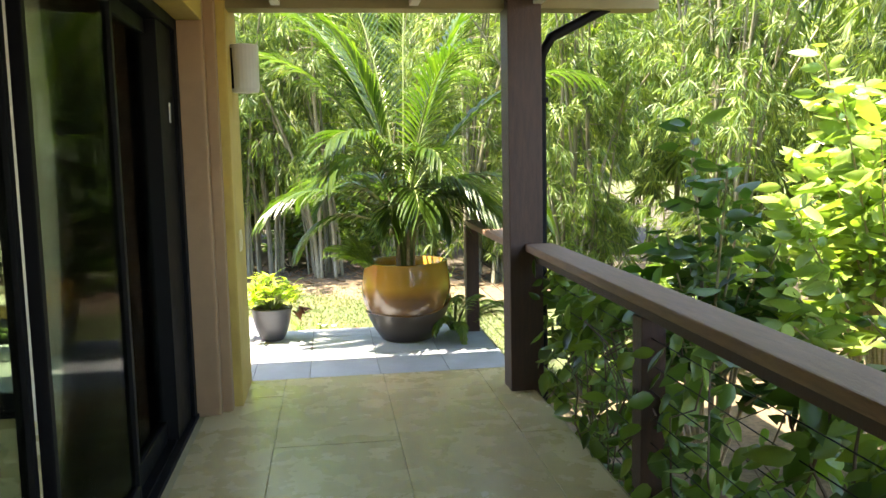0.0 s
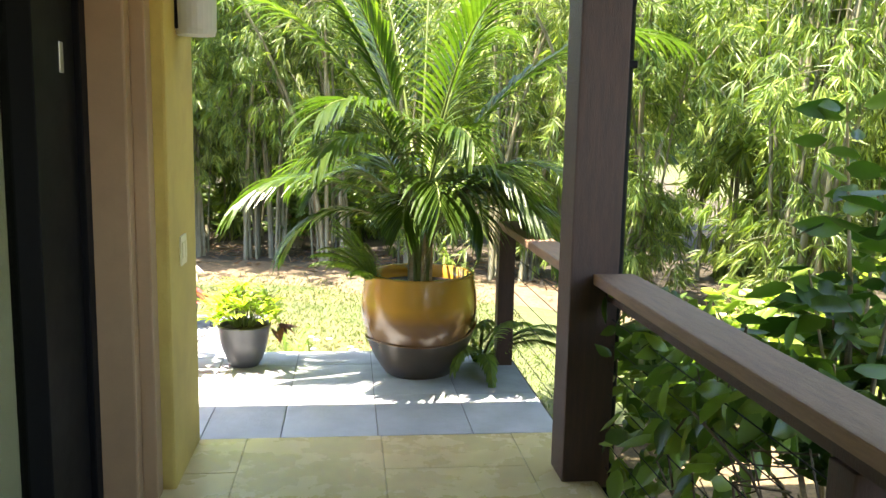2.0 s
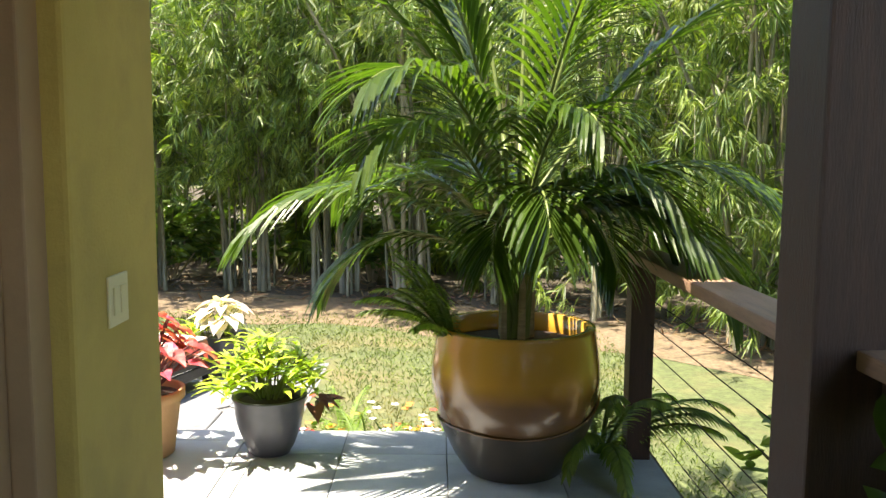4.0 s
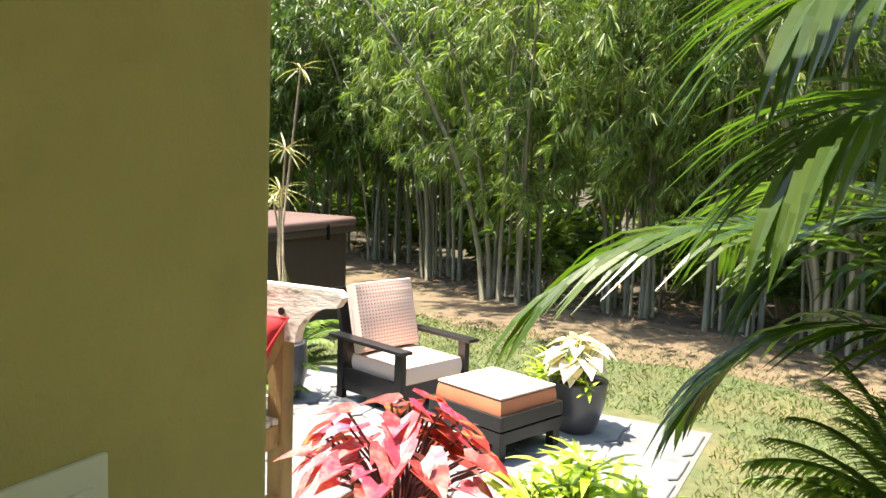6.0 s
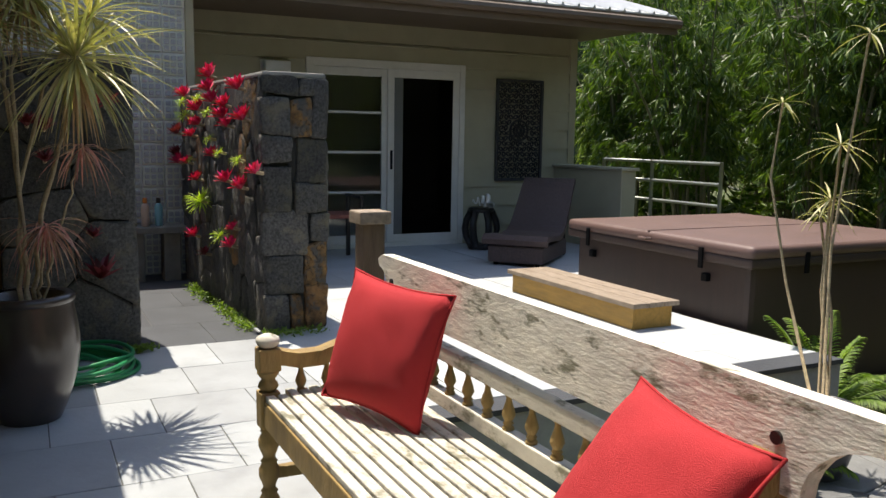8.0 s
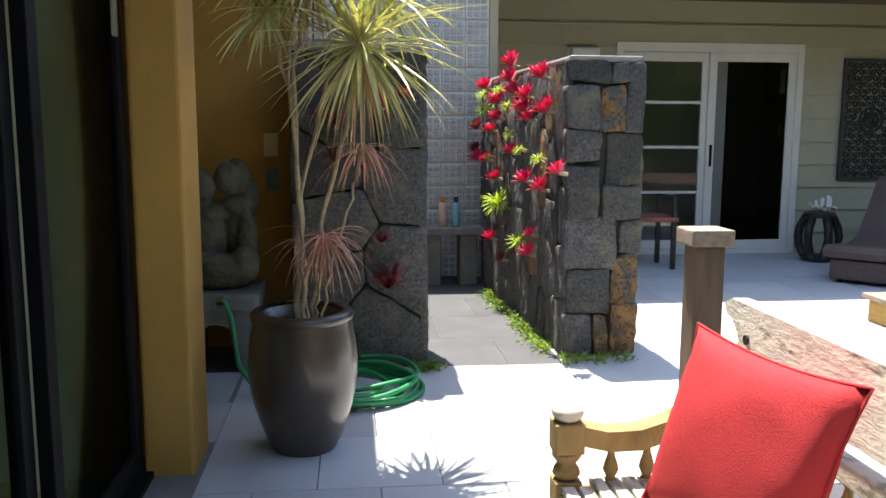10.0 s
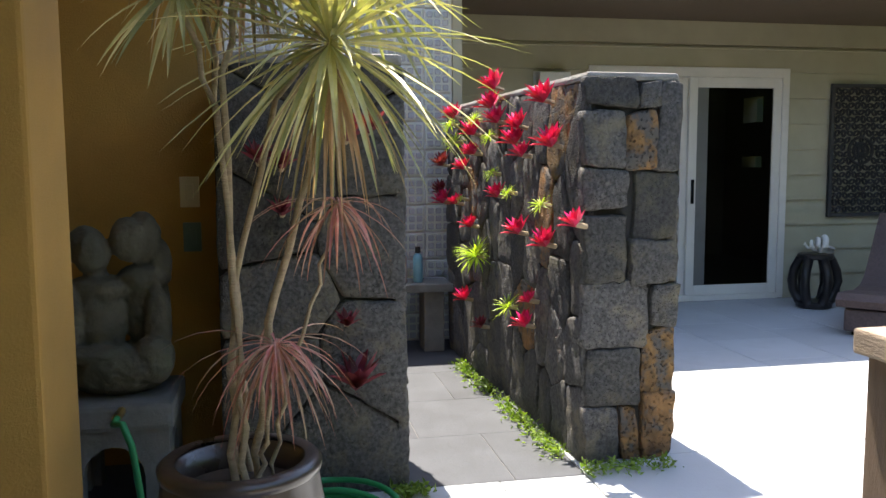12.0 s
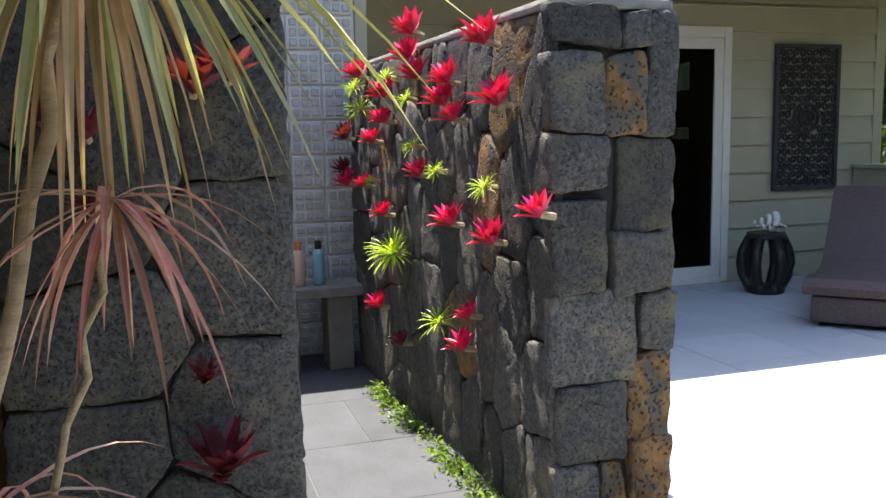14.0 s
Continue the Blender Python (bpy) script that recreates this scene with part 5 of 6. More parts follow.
for x in (-0.14, 0.18):
    part("leg", arched(0.2, 0.325, 0.11, 0.14, 0.08), M_DKCONC, ped).location = (x, 0, 0)
for y in (-0.17, 0.17):
    part("leg", arched(0.12, 0.325, 0.07, 0.14, 0.06), M_DKCONC, ped).matrix_basis = Matrix.Translation((0.02, y, 0)) @ Matrix.Rotation(radians(90), 4, "Z")
blobs = [
    ((0, 0, 0.09), (0.17, 0.2, 0.1)), ((0.1, 0.04, 0.12), (0.09, 0.17, 0.07)), ((0.02, -0.06, 0.29), (0.085, 0.095, 0.17)), ((0.02, -0.06, 0.405), (0.08, 0.125, 0.055)),
    ((0.03, -0.08, 0.545), (0.07, 0.068, 0.085)), ((0.0, -0.105, 0.565), (0.078, 0.07, 0.08)), ((0.08, -0.15, 0.28), (0.04, 0.042, 0.15)), ((0.12, -0.05, 0.17), (0.05, 0.13, 0.038)),
    ((-0.03, 0.1, 0.33), (0.085, 0.09, 0.18)), ((0.0, 0.1, 0.44), (0.075, 0.1, 0.055)), ((0.02, 0.055, 0.59), (0.068, 0.072, 0.088)), ((-0.02, 0.1, 0.59), (0.072, 0.068, 0.105)),
    ((-0.02, 0.155, 0.49), (0.05, 0.05, 0.1)), ((0.06, 0.155, 0.28), (0.042, 0.05, 0.14)), ((0.1, 0.14, 0.14), (0.08, 0.08, 0.09)), ((0.02, -0.07, 0.46), (0.04, 0.04, 0.06)),
]
bm = bmesh.new()
for (x, y, z), (a, b, c) in blobs:
    bmesh.ops.create_icosphere(bm, subdivisions=3, radius=1.0, matrix=Matrix.Translation((x, y, z)) @ Matrix.Diagonal((a, b, c, 1)))
stt = tagged(part("statue", bm, M_STATUE, smooth=True), "weathered dark stone garden statue on the pedestal", "statue")
stt.location = (-4.62, 5.36, 0.415)
md = stt.modifiers.new("remesh", "REMESH")
md.mode, md.voxel_size, md.use_smooth_shade = "VOXEL", 0.008, True
for size, amount in ((0.09, 0.014), (0.03, 0.007)):
    tx = bpy.data.textures.new("carving", "CLOUDS")
    tx.noise_scale, tx.noise_depth, tx.noise_type = size, 2, "HARD_NOISE"
    md = stt.modifiers.new("carving", "DISPLACE")
    md.texture, md.strength, md.mid_level, md.texture_coords = tx, -amount, 0.35, "LOCAL"
M_HOSE = mat("green hose", (0.012, 0.22, 0.075), 0.4, var=0.15, bump=0.05)
pts = []
for k in range(240):
    a = k * 0.17
    r = 0.27 + 0.06 * math.sin(k * 0.11) + 0.03 * math.sin(k * 0.031)
    pts.append((-4.03 + r * 1.0 * math.cos(a) + 0.05 * math.sin(k * 0.05), 6.02 + r * 1.15 * math.sin(a), 0.013 + 0.022 * (k // 37) * 0.5 + 0.008 * math.sin(k * 0.7)))
pts = [(p[0], p[1], max(0.013, p[2])) for p in pts]
hs = thing("garden_hose", "green garden hose coiled on the floor behind the pot", "hose")
part("coil", tube(pts, 0.012, 8), M_HOSE, hs, smooth=True)
part("riser", tube([(-3.95, 5.75, 0.02), (-4.0, 5.6, 0.03), (-4.02, 5.52, 0.15), (-4.03, 5.49, 0.38), (-4.05, 5.46, 0.45), (-4.12, 5.42, 0.43), (-4.3, 5.4, 0.40)], 0.012, 8), M_HOSE, hs, smooth=True)
M_BRASS = mat("brass", (0.5, 0.36, 0.12), 0.35, metal=0.9, var=0.1, bump=0.03)
part("nozzle", tube([(-4.27, 5.4, 0.405), (-4.4, 5.4, 0.40)], 0.016, 8), M_BRASS, hs)

# ---- bamboo grove ----
def bamboo(x, y, n_culm, height, spread, boughs, leaf, lean, low=0.3, label="clump of tall bamboo with hanging foliage", foliage=None, wide=0.1):
    b = thing("bamboo_clump", label, "bamboo", "bamboo grove", m=Matrix.Translation((x, y, LOW)))
    twig, pos, dr, ll = [], [], [], []
    for k in range(n_culm):
        a, r = rng.uniform(0, 2 * math.pi), spread * math.sqrt(rng.random())
        px, py = r * math.cos(a), r * math.sin(a)
        h = height * rng.uniform(0.7, 1.1)
        lx, ly = lean[0] + px * 1.3 + rng.normal(0, 0.65), lean[1] + py * 1.0 + rng.normal(0, 0.5)
        rad = rng.uniform(0.014, 0.04)
        pts, rr = [], []
        for q in range(9):
            t = q / 8
            pts.append((px + lx * t ** 1.8, py + ly * t ** 1.8, h * t - 0.12 * h * t ** 4))
            rr.append(rad * (1 - 0.75 * t))
        part("culm", tube(pts, rr, 6), M_CULM, b, smooth=True)
        P = np.array(pts)
        for q in range(boughs):
            t = low + (1 - low) * rng.random() ** 1.15
            f = t * 8
            i = min(7, int(f))
            c = P[i] + (P[i + 1] - P[i]) * (f - i)
            az = rng.uniform(0, 2 * math.pi)
            ln = rng.uniform(0.45, 1.15) * (0.55 + 0.6 * t)
            out = np.array([math.cos(az), math.sin(az), 0.0])
            bend = rng.uniform(0.35, 1.0)
            path = [c + out * ln * u + np.array([0, 0, 0.25 * ln * u - bend * ln * u * u]) for u in (0.0, 0.35, 0.7, 1.0)]
            twig.append(tube(path, [0.006, 0.004, 0.003, 0.002], 4))
            for w in range(rng.integers(8, 13)):
                u = 0.25 + 0.8 * rng.random() ** 0.8
                node = c + out * ln * u + np.array([0, 0, 0.25 * ln * u - bend * ln * u * u]) + rng.normal(0, 0.09, 3)
                m = int(rng.integers(10, 16))
                aim = out * 0.5 + rng.normal(0, 0.35, 3) + np.array([0, 0, -0.75])
                pos.append(node + rng.normal(0, 0.012, (m, 3)))
                dr.append(aim + rng.normal(0, 0.45, (m, 3)))
                ll.append(rng.uniform(0.65, 1.25, m) * leaf)
    tagged(part("twig", merge(twig), M_CULM, b), kind="stuff")
    pos, dr, ll = np.concatenate(pos), np.concatenate(dr), np.concatenate(ll)
    v, f = leaves_mesh(pos, dr, ll, ll * rng.uniform(0.75, 1.25, len(ll)) * wide)
    tagged(np_mesh("foliage", v, f, foliage or M_BAMBOO, b), kind="stuff")
    return b


FRONT = [(-9.6, 15.4), (-11.6, 15.8), (-7.4, 15.8), (5.6, 9.2), (6.6, 7.2), (4.6, 11.2), (3.5, 12.6), (2.4, 13.6), (1.2, 13.9), (0.1, 14.2), (-1.0, 14.4), (-2.4, 14.3), (-3.9, 15.4), (-5.4, 16.4), (-7.0, 17.0), (-8.8, 17.8), (-10.6, 18.6), (7.6, 5.0)]
for k, (x, y) in enumerate(FRONT):
    bamboo(x, y, 15, rng.uniform(5.2, 6.4), 0.38, 8, 0.175, (rng.normal(0, 0.3), -0.75 if x < 5 else -0.4), low=0.1 if x > 1.5 else 0.33, foliage=M_BROADBAM if x < -5 else None, wide=0.14 if x < -5 else 0.1)
FAR = [(11, 9), (9, 13), (6, 17), (2.5, 19), (-1, 20), (-5, 21.5), (-9, 23), (-13, 24), (12, 4)]
for x, y in FAR:
    bamboo(x, y, 11, rng.uniform(7, 9), 1.4, 7, 0.6, (0, 0), low=0.0, label="dense bamboo thicket deep in the grove")
BACK = [(8.6, 9.5), (6.8, 12.5), (4.4, 15.0), (1.8, 16.4), (-0.8, 17.0), (-3.4, 18.0), (-6.6, 19.6), (-9.8, 20.8), (-12.6, 21.0), (9.8, 5.8), (-12.5, 17.2)]
for x, y in BACK:
    bamboo(x, y, 12, rng.uniform(6.5, 8.0), 0.9, 7, 0.40, (0, -0.2), low=0.03, label="dense bamboo thicket deeper in the grove")
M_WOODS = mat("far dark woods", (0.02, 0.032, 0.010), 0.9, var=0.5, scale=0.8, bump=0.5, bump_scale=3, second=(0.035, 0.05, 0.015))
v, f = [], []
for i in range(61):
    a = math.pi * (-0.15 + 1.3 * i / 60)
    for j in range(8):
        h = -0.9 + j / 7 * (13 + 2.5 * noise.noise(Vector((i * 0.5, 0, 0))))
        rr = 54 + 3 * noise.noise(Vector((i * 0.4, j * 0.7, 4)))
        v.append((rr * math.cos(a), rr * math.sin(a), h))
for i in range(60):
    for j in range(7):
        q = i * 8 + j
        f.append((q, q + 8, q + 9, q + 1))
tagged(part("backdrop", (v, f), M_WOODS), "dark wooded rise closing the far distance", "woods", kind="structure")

# understorey along the foot of the bamboo
pos = np.stack([rng.uniform(-11, 7, 9000), rng.uniform(0, 1, 9000), np.zeros(9000)], 1)
edge = np.interp(pos[:, 0], [-11, -5.4, -2.4, 0.1, 3.5, 6.6], [17.6, 15.6, 13.6, 13.4, 11.8, 7.0])
pos[:, 1] = edge + pos[:, 1] ** 0.6 * 2.0
pos[:, 2] = LOW + rng.uniform(0, 0.04, 9000)
d = rng.normal(0, 1, (9000, 3)) * np.array([1, 1, 0.25])
ll = rng.uniform(0.08, 0.2, 9000)
M_LITTER = mat("dry bamboo leaf", (0.2, 0.13, 0.06), 0.8, var=0.3, bump=0, island=0.5)
v, f = leaves_mesh(pos, d, ll, ll * 0.14, 0.05)
o = np_mesh("leaf_litter", v, f, M_LITTER)
tagged(o, "dry fallen bamboo leaves scattered on bare earth", "leaf litter", kind="stuff")
mu = []
for i in range(41):
    x = -16 + i * 0.65
    e = float(np.interp(x, [-12, -5.4, -2.4, 0.1, 3.5, 6.6, 8], [17.6, 14.6, 12.7, 12.3, 10.9, 6.6, 5]))
    mu.append((x, e + 0.35 * noise.noise(Vector((x * 0.8, 0, 0))), e + 1.6))
v, f = [], []
for x, a, bb in mu:
    v += [(x, a, LOW + 0.004), (x, a + 0.5, LOW + 0.02), (x, bb, LOW + 0.03)]
for i in range(40):
    q = 3 * i
    f += [(q, q + 3, q + 4, q + 1), (q + 1, q + 4, q + 5, q + 2)]
tagged(part("ground_litter", (v, f), M_MULCH), "bare brown earth under the bamboo", "soil", kind="structure")
# Ground deep in the grove; the bamboo's shade is put into its dark colour.
v, f = [], []
for x, a, bb in mu:
    v += [(x, bb, LOW + 0.03), (x * 1.4, bb + 30, LOW + 0.04)]
for i in range(40):
    f.append((2 * i, 2 * i + 2, 2 * i + 3, 2 * i + 1))
tagged(part("ground_forest", (v, f), M_SHADEFLOOR), "forest floor deep in the grove with canopy shade in its colour", "soil", kind="structure")

# lawn blades
N = 60000
gx = rng.uniform(-4.5, 3.2, N)
gy = rng.uniform(7.3, 13.0, N)
keep = ~((gx > -2.75) & (gx < 0.62) & (gy < 10.75)) & ~((gx < -3.0) & (gy < 12.4) & (gx > -5.9)) & ~((gx < -2.5) & (gy < 10.3)) & (rng.random(N) < 0.9)
gx, gy = gx[keep], gy[keep]
n = len(gx)
pos = np.stack([gx, gy, np.full(n, LOW - 0.004)], 1)
d = rng.normal(0, 0.55, (n, 3)) + np.array([0, 0, 0.8])
ll = rng.uniform(0.03, 0.075, n)
M_GRASS = mat("grass blade", (0.09, 0.135, 0.03), 0.6, var=0.3, bump=0, island=0.5, trans=0.3, second=(0.19, 0.155, 0.075), amount=0.65, dirt_scale=1.2)
v, f = leaves_mesh(pos, d, ll, ll * 0.16, 0.2)
tagged(np_mesh("grass", v, f, M_GRASS), "short patchy lawn grass with dry spots", "grass", kind="stuff")


# ---- palms, dracaenas, ferns ----
def frond(root, az, elev, length, bend, leaflet, n=34, width=0.022, start=0.22, lift=0.25):
    """A pinnate leaf: arching rib with drooping leaflets on both sides. Returns rib and leaflets."""
    p = Vector(root)
    d = Vector((math.cos(az) * math.cos(elev), math.sin(az) * math.cos(elev), math.sin(elev)))
    pts, ds = [p.copy()], [d.copy()]
    S = 16
    for k in range(S):
        p = p + d * (length / S)
        d = (d + Vector((0, 0, -bend / S * (0.5 + 1.5 * k / S)))).normalized()
        pts.append(p.copy())
        ds.append(d.copy())
    lv = []
    for k in range(n):
        t = start + (1 - start) * k / (n - 1)
        i = min(S - 1, int(t * S))
        c = pts[i].lerp(pts[i + 1], t * S - i)
        dd = ds[i]
        sd = dd.cross(Vector((0, 0, 1))).normalized()
        ll = leaflet * (0.55 + 0.6 * math.sin(math.pi * min(1, t * 0.95)) ) * rng.uniform(0.85, 1.1)
        for s in (-1, 1):
            out = sd * s * (1.0 - 0.45 * t) + dd * (0.55 + 0.7 * t) + Vector((0, 0, lift - 0.25 * t + rng.normal(0, 0.06)))
            lv.append(blade(c, out, ll, width, droop=1.0, n=4, fold=0.35, shape=0.35))
    return tube(pts, [0.009 * (1 - 0.8 * k / S) + 0.0015 for k in range(S + 1)], 6), merge(lv)


M_RIB = mat("palm leaf stalk", (0.13, 0.17, 0.04), 0.45, var=0.2, bump=0.1)
palm = thing("palm", "feathery potted palm with long arching fronds", "palm", m=Matrix.Translation((1.80, 6.78, 0.5)))
FRONDS = [
    (178, 60, 1.75, 1.40, 0.46, 0.75), (25, 72, 1.60, 0.80, 0.46, 0.80), (5, 55, 1.80, 1.25, 0.46, 0.65), (195, 40, 1.05, 1.35, 0.38, 0.38),
    (-20, 45, 1.15, 1.90, 0.42, 0.45), (-40, 40, 0.95, 2.00, 0.38, 0.40), (160, 70, 1.50, 1.00, 0.46, 0.80),
    (120, 75, 1.50, 0.80, 0.46, 0.80), (80, 78, 1.60, 0.70, 0.46, 0.80), (60, 60, 1.50, 1.10, 0.44, 0.70), (-135, 60, 0.90, 1.90, 0.38, 0.50),
    (-60, 72, 1.20, 1.30, 0.42, 0.70), (-10, 75, 1.50, 0.90, 0.46, 0.85), (140, 45, 1.10, 1.50, 0.42, 0.40),
    (100, 45, 1.10, 1.50, 0.40, 0.40), (40, 40, 1.10, 1.60, 0.42, 0.40), (200, 75, 1.30, 1.20, 0.44, 0.80),
    (12, 32, 1.00, 1.60, 0.38, 0.35), (170, 28, 0.80, 1.60, 0.34, 0.35), (228, 62, 0.95, 1.70, 0.40, 0.60),
    (-60, 50, 0.60, 2.20, 0.32, 0.40), (-15, 50, 0.70, 2.10, 0.34, 0.40), (30, 55, 0.70, 2.00, 0.34, 0.40), (180, 55, 0.65, 2.00, 0.32, 0.45), (120, 60, 0.70, 2.00, 0.32, 0.45), (-85, 55, 0.65, 2.20, 0.34, 0.45), (-105, 55, 0.52, 2.20, 0.30, 0.38), (-20, 60, 0.60, 2.20, 0.32, 0.38), (-45, 55, 0.80, 2.10, 0.36, 0.45), (-70, 68, 0.75, 2.10, 0.36, 0.55),
]
for k, (az, el, ln, bend, lf, z) in enumerate(FRONDS):
    a = radians(az)
    base = (0.09 * math.cos(a), 0.09 * math.sin(a), z)
    rib, lv = frond(base, a, radians(el), ln, bend, lf, n=27, width=0.032, start=0.2, lift=0.22)
    fr = part("frond", lv, M_PALM, palm)
    part("rib", rib, M_RIB, fr, smooth=True)
    part("leaf_stalk", tube([(0.05 * math.cos(a * 3), 0.05 * math.sin(a * 3), -0.02), (0.06 * math.cos(a), 0.06 * math.sin(a), z * 0.6), base], [0.014, 0.011, 0.009], 6), M_RIB, fr, smooth=True)
for k in range(5):
    a = k * 1.26
    part("stem", tube([(0.06 * math.cos(a), 0.06 * math.sin(a), -0.02), (0.065 * math.cos(a), 0.065 * math.sin(a), 0.25), (0.05 * math.cos(a), 0.05 * math.sin(a), 0.5)], [0.018, 0.014, 0.009], 8), M_STEM, palm, smooth=True)


def fern(name, x, y, z, n, size, label, material=None, elev=(20, 65), az=(0, 360), bend=(1.0, 1.7)):
    fn = thing(name, label, "fern", m=Matrix.Translation((x, y, z)))
    ribs, lvs = [], []
    for k in range(n):
        a = radians(rng.uniform(*az))
        rib, lv = frond((0.03 * math.cos(a), 0.03 * math.sin(a), 0), a, radians(rng.uniform(*elev)), size * rng.uniform(0.75, 1.15), rng.uniform(*bend), size * 0.15, n=34, width=size * 0.03, start=0.12, lift=0.05)
        part("frond", merge([lv, rib]), material or M_FERN, fn)
    return fn


fern("fern", 1.56, 6.68, 0.54, 18, 0.40, "light green fern growing over the pot rim", elev=(40, 78), az=(120, 250), bend=(0.6, 1.1))
fern("fern", 2.2, 6.95, 0.0, 14, 0.6, "light green fern beside the amber pot", elev=(35, 80))
fern("fern", -2.55, 9.45, LOW, 24, 0.62, "lush fern clump in front of the hot tub", elev=(35, 80))
fern("fern", -2.95, 10.45, LOW, 24, 0.7, "lush fern clump in front of the hot tub", elev=(40, 80))
fern("fern", -2.42, 9.3, LOW, 16, 0.5, "lush fern clump in front of the dark pot", elev=(40, 80))
fern("fern", -2.15, 8.3, LOW, 12, 0.5, "low fern behind the bench")
fern("fern", -1.5, 7.75, LOW, 10, 0.45, "low fern behind the bench")
fern("fern", -1.95, 7.5, LOW, 10, 0.4, "low fern behind the bench")
fern("fern", 0.75, 7.75, LOW, 12, 0.5, "pale fern in the flower bed", M_FERN)
fern("fern", 1.15, 7.6, LOW, 14, 0.55, "pale fern in the flower bed", elev=(40, 80))
fern("fern", 0.95, 8.1, LOW, 12, 0.45, "pale fern in the flower bed", elev=(40, 80))
fern("fern", 0.3, 7.6, LOW, 12, 0.5, "pale fern in the flower bed", M_FERN)


def rosette(root, n, length, width, high=1.1, low=-1.2, droop=0.4):
    """A round tuft of narrow leaves, the inner ones upright, the outer ones hanging."""
    out = []
    for k in range(n):
        a, t = k * 2.39996, (k + 0.5) / n
        d = Vector((math.cos(a), math.sin(a), high + (low - high) * t + rng.normal(0, 0.1)))
        out.append(blade(root, d, length * rng.uniform(0.75, 1.12), width, droop=droop * rng.uniform(0.6, 1.4), n=6, fold=0.4, shape=0.3))
    return merge(out)


M_STRIPE = mat("cream striped leaf", (0.47, 0.43, 0.20), 0.45, var=0.3, scale=8, bump=0.05, island=0.4, trans=0.15, second=(0.17, 0.22, 0.07), amount=0.6, dirt_scale=5)
M_DRYLEAF = mat("withered tan leaf", (0.40, 0.28, 0.15), 0.7, var=0.3, bump=0.05, island=0.4, trans=0.1)
M_PINKLEAF = mat("dull red dracaena leaf", (0.42, 0.17, 0.12), 0.5, var=0.3, bump=0.05, island=0.4, trans=0.08, second=(0.55, 0.45, 0.30), amount=0.8, dirt_scale=9)
dr = thing("dracaena", "tall potted dracaena with cream striped and reddish leaf tufts", "plant", m=Matrix.Translation((-3.34, 5.88, 0.5)))
STEMS = [
    ((-0.02, 0.02), [(0.0, 0.06, 0.4), (0.05, 0.15, 0.7), (0.10, 0.22, 1.07)], 0.017, 110, 0.46, M_STRIPE),
    ((0.05, -0.03), [(0.06, -0.02, 0.5), (0.08, -0.02, 1.0), (-0.02, 0.04, 1.38)], 0.015, 70, 0.38, M_STRIPE),
    ((0.0, 0.06), [(0.02, 0.10, 0.25), (0.06, 0.17, 0.45), (0.10, 0.23, 0.70)], 0.009, 30, 0.24, M_PINKLEAF),
    ((-0.05, -0.03), [(-0.06, -0.02, 0.5), (-0.04, 0.1, 0.95), (-0.1, 0.3, 1.28)], 0.014, 55, 0.38, M_STRIPE),
    ((0.03, 0.03), [(0.05, 0.05, 0.14), (0.06, 0.07, 0.26), (0.07, 0.08, 0.36)], 0.011, 60, 0.27, M_PINKLEAF),
    ((-0.07, 0.0), [(-0.09, -0.02, 0.5), (-0.08, -0.05, 0.95), (-0.1, -0.08, 1.45)], 0.014, 60, 0.40, M_STRIPE),
    ((0.07, 0.0), [(0.08, -0.01, 0.4), (0.07, -0.03, 0.85), (0.05, -0.12, 1.2)], 0.014, 35, 0.30, M_STRIPE),
]
for (bx, by), ctrl, rad, nl, ln, material in STEMS:
    pts = [Vector((bx, by, -0.01))] + [Vector(c) for c in ctrl]
    fine = []
    for k in range(len(pts) - 1):
        for q in range(5):
            t = q / 5
            fine.append(pts[k].lerp(pts[k + 1], t) + Vector((0.008 * math.sin(7 * k + 2 * q), 0.008 * math.cos(5 * k + 3 * q), 0)))
    fine.append(pts[-1])
    s = part("stem", tube(fine, [rad * 0.6 * (1.1 - 0.35 * k / len(fine)) for k in range(len(fine))], 8), M_STEM, dr, smooth=True)
    part("leaf_tuft", rosette(pts[-1], nl, ln, 0.021 if material is M_STRIPE else 0.011, 1.2 if material is M_STRIPE else 0.4, -1.2, 0.5 if material is M_STRIPE else 1.3), material, s)
    if nl >= 60 and material is M_STRIPE:
        tagged(part("dry_skirt", rosette(pts[-1] - Vector((0, 0, 0.04)), 24, ln * 0.9, 0.014, -0.5, -3.0, 1.0), M_DRYLEAF, s, "withered tan leaves hanging below the tuft"), kind="stuff")

d2 = thing("dracaena", "spindly bare stemmed dracaena with pale leaf tufts", "plant", m=Matrix.Translation((-2.32, 9.66, LOW + 0.40)))
for (bx, by), ctrl, nl, ln in (((0.0, 0.0), [(-0.02, 0.0, 0.6), (0.0, 0.02, 1.16)], 14, 0.24), ((0.04, 0.03), [(-0.06, 0.03, 0.5), (-0.07, 0.06, 0.92)], 16, 0.26), ((-0.05, 0.02), [(-0.3, 0.04, 0.5), (-0.48, 0.06, 1.0), (-0.42, 0.05, 1.35)], 9, 0.2), ((0.05, -0.03), [(0.02, -0.02, 0.7), (0.06, 0.0, 1.1), (0.12, 0.02, 1.62)], 8, 0.22), ((0.02, 0.05), [(0.0, 0.05, 0.4), (-0.12, 0.05, 0.85)], 10, 0.18)):
    pts = [(bx, by, -0.03)] + [(x, y, z * 1.2) for x, y, z in ctrl]
    s = part("stem", tube(pts, [0.010, 0.008, 0.007, 0.006][: len(pts)], 8), M_STEM, d2, smooth=True)
    part("leaf_tuft", rosette(Vector(pts[-1]), nl, ln, 0.014, 0.8, -0.8, 0.5), M_STRIPE, s)


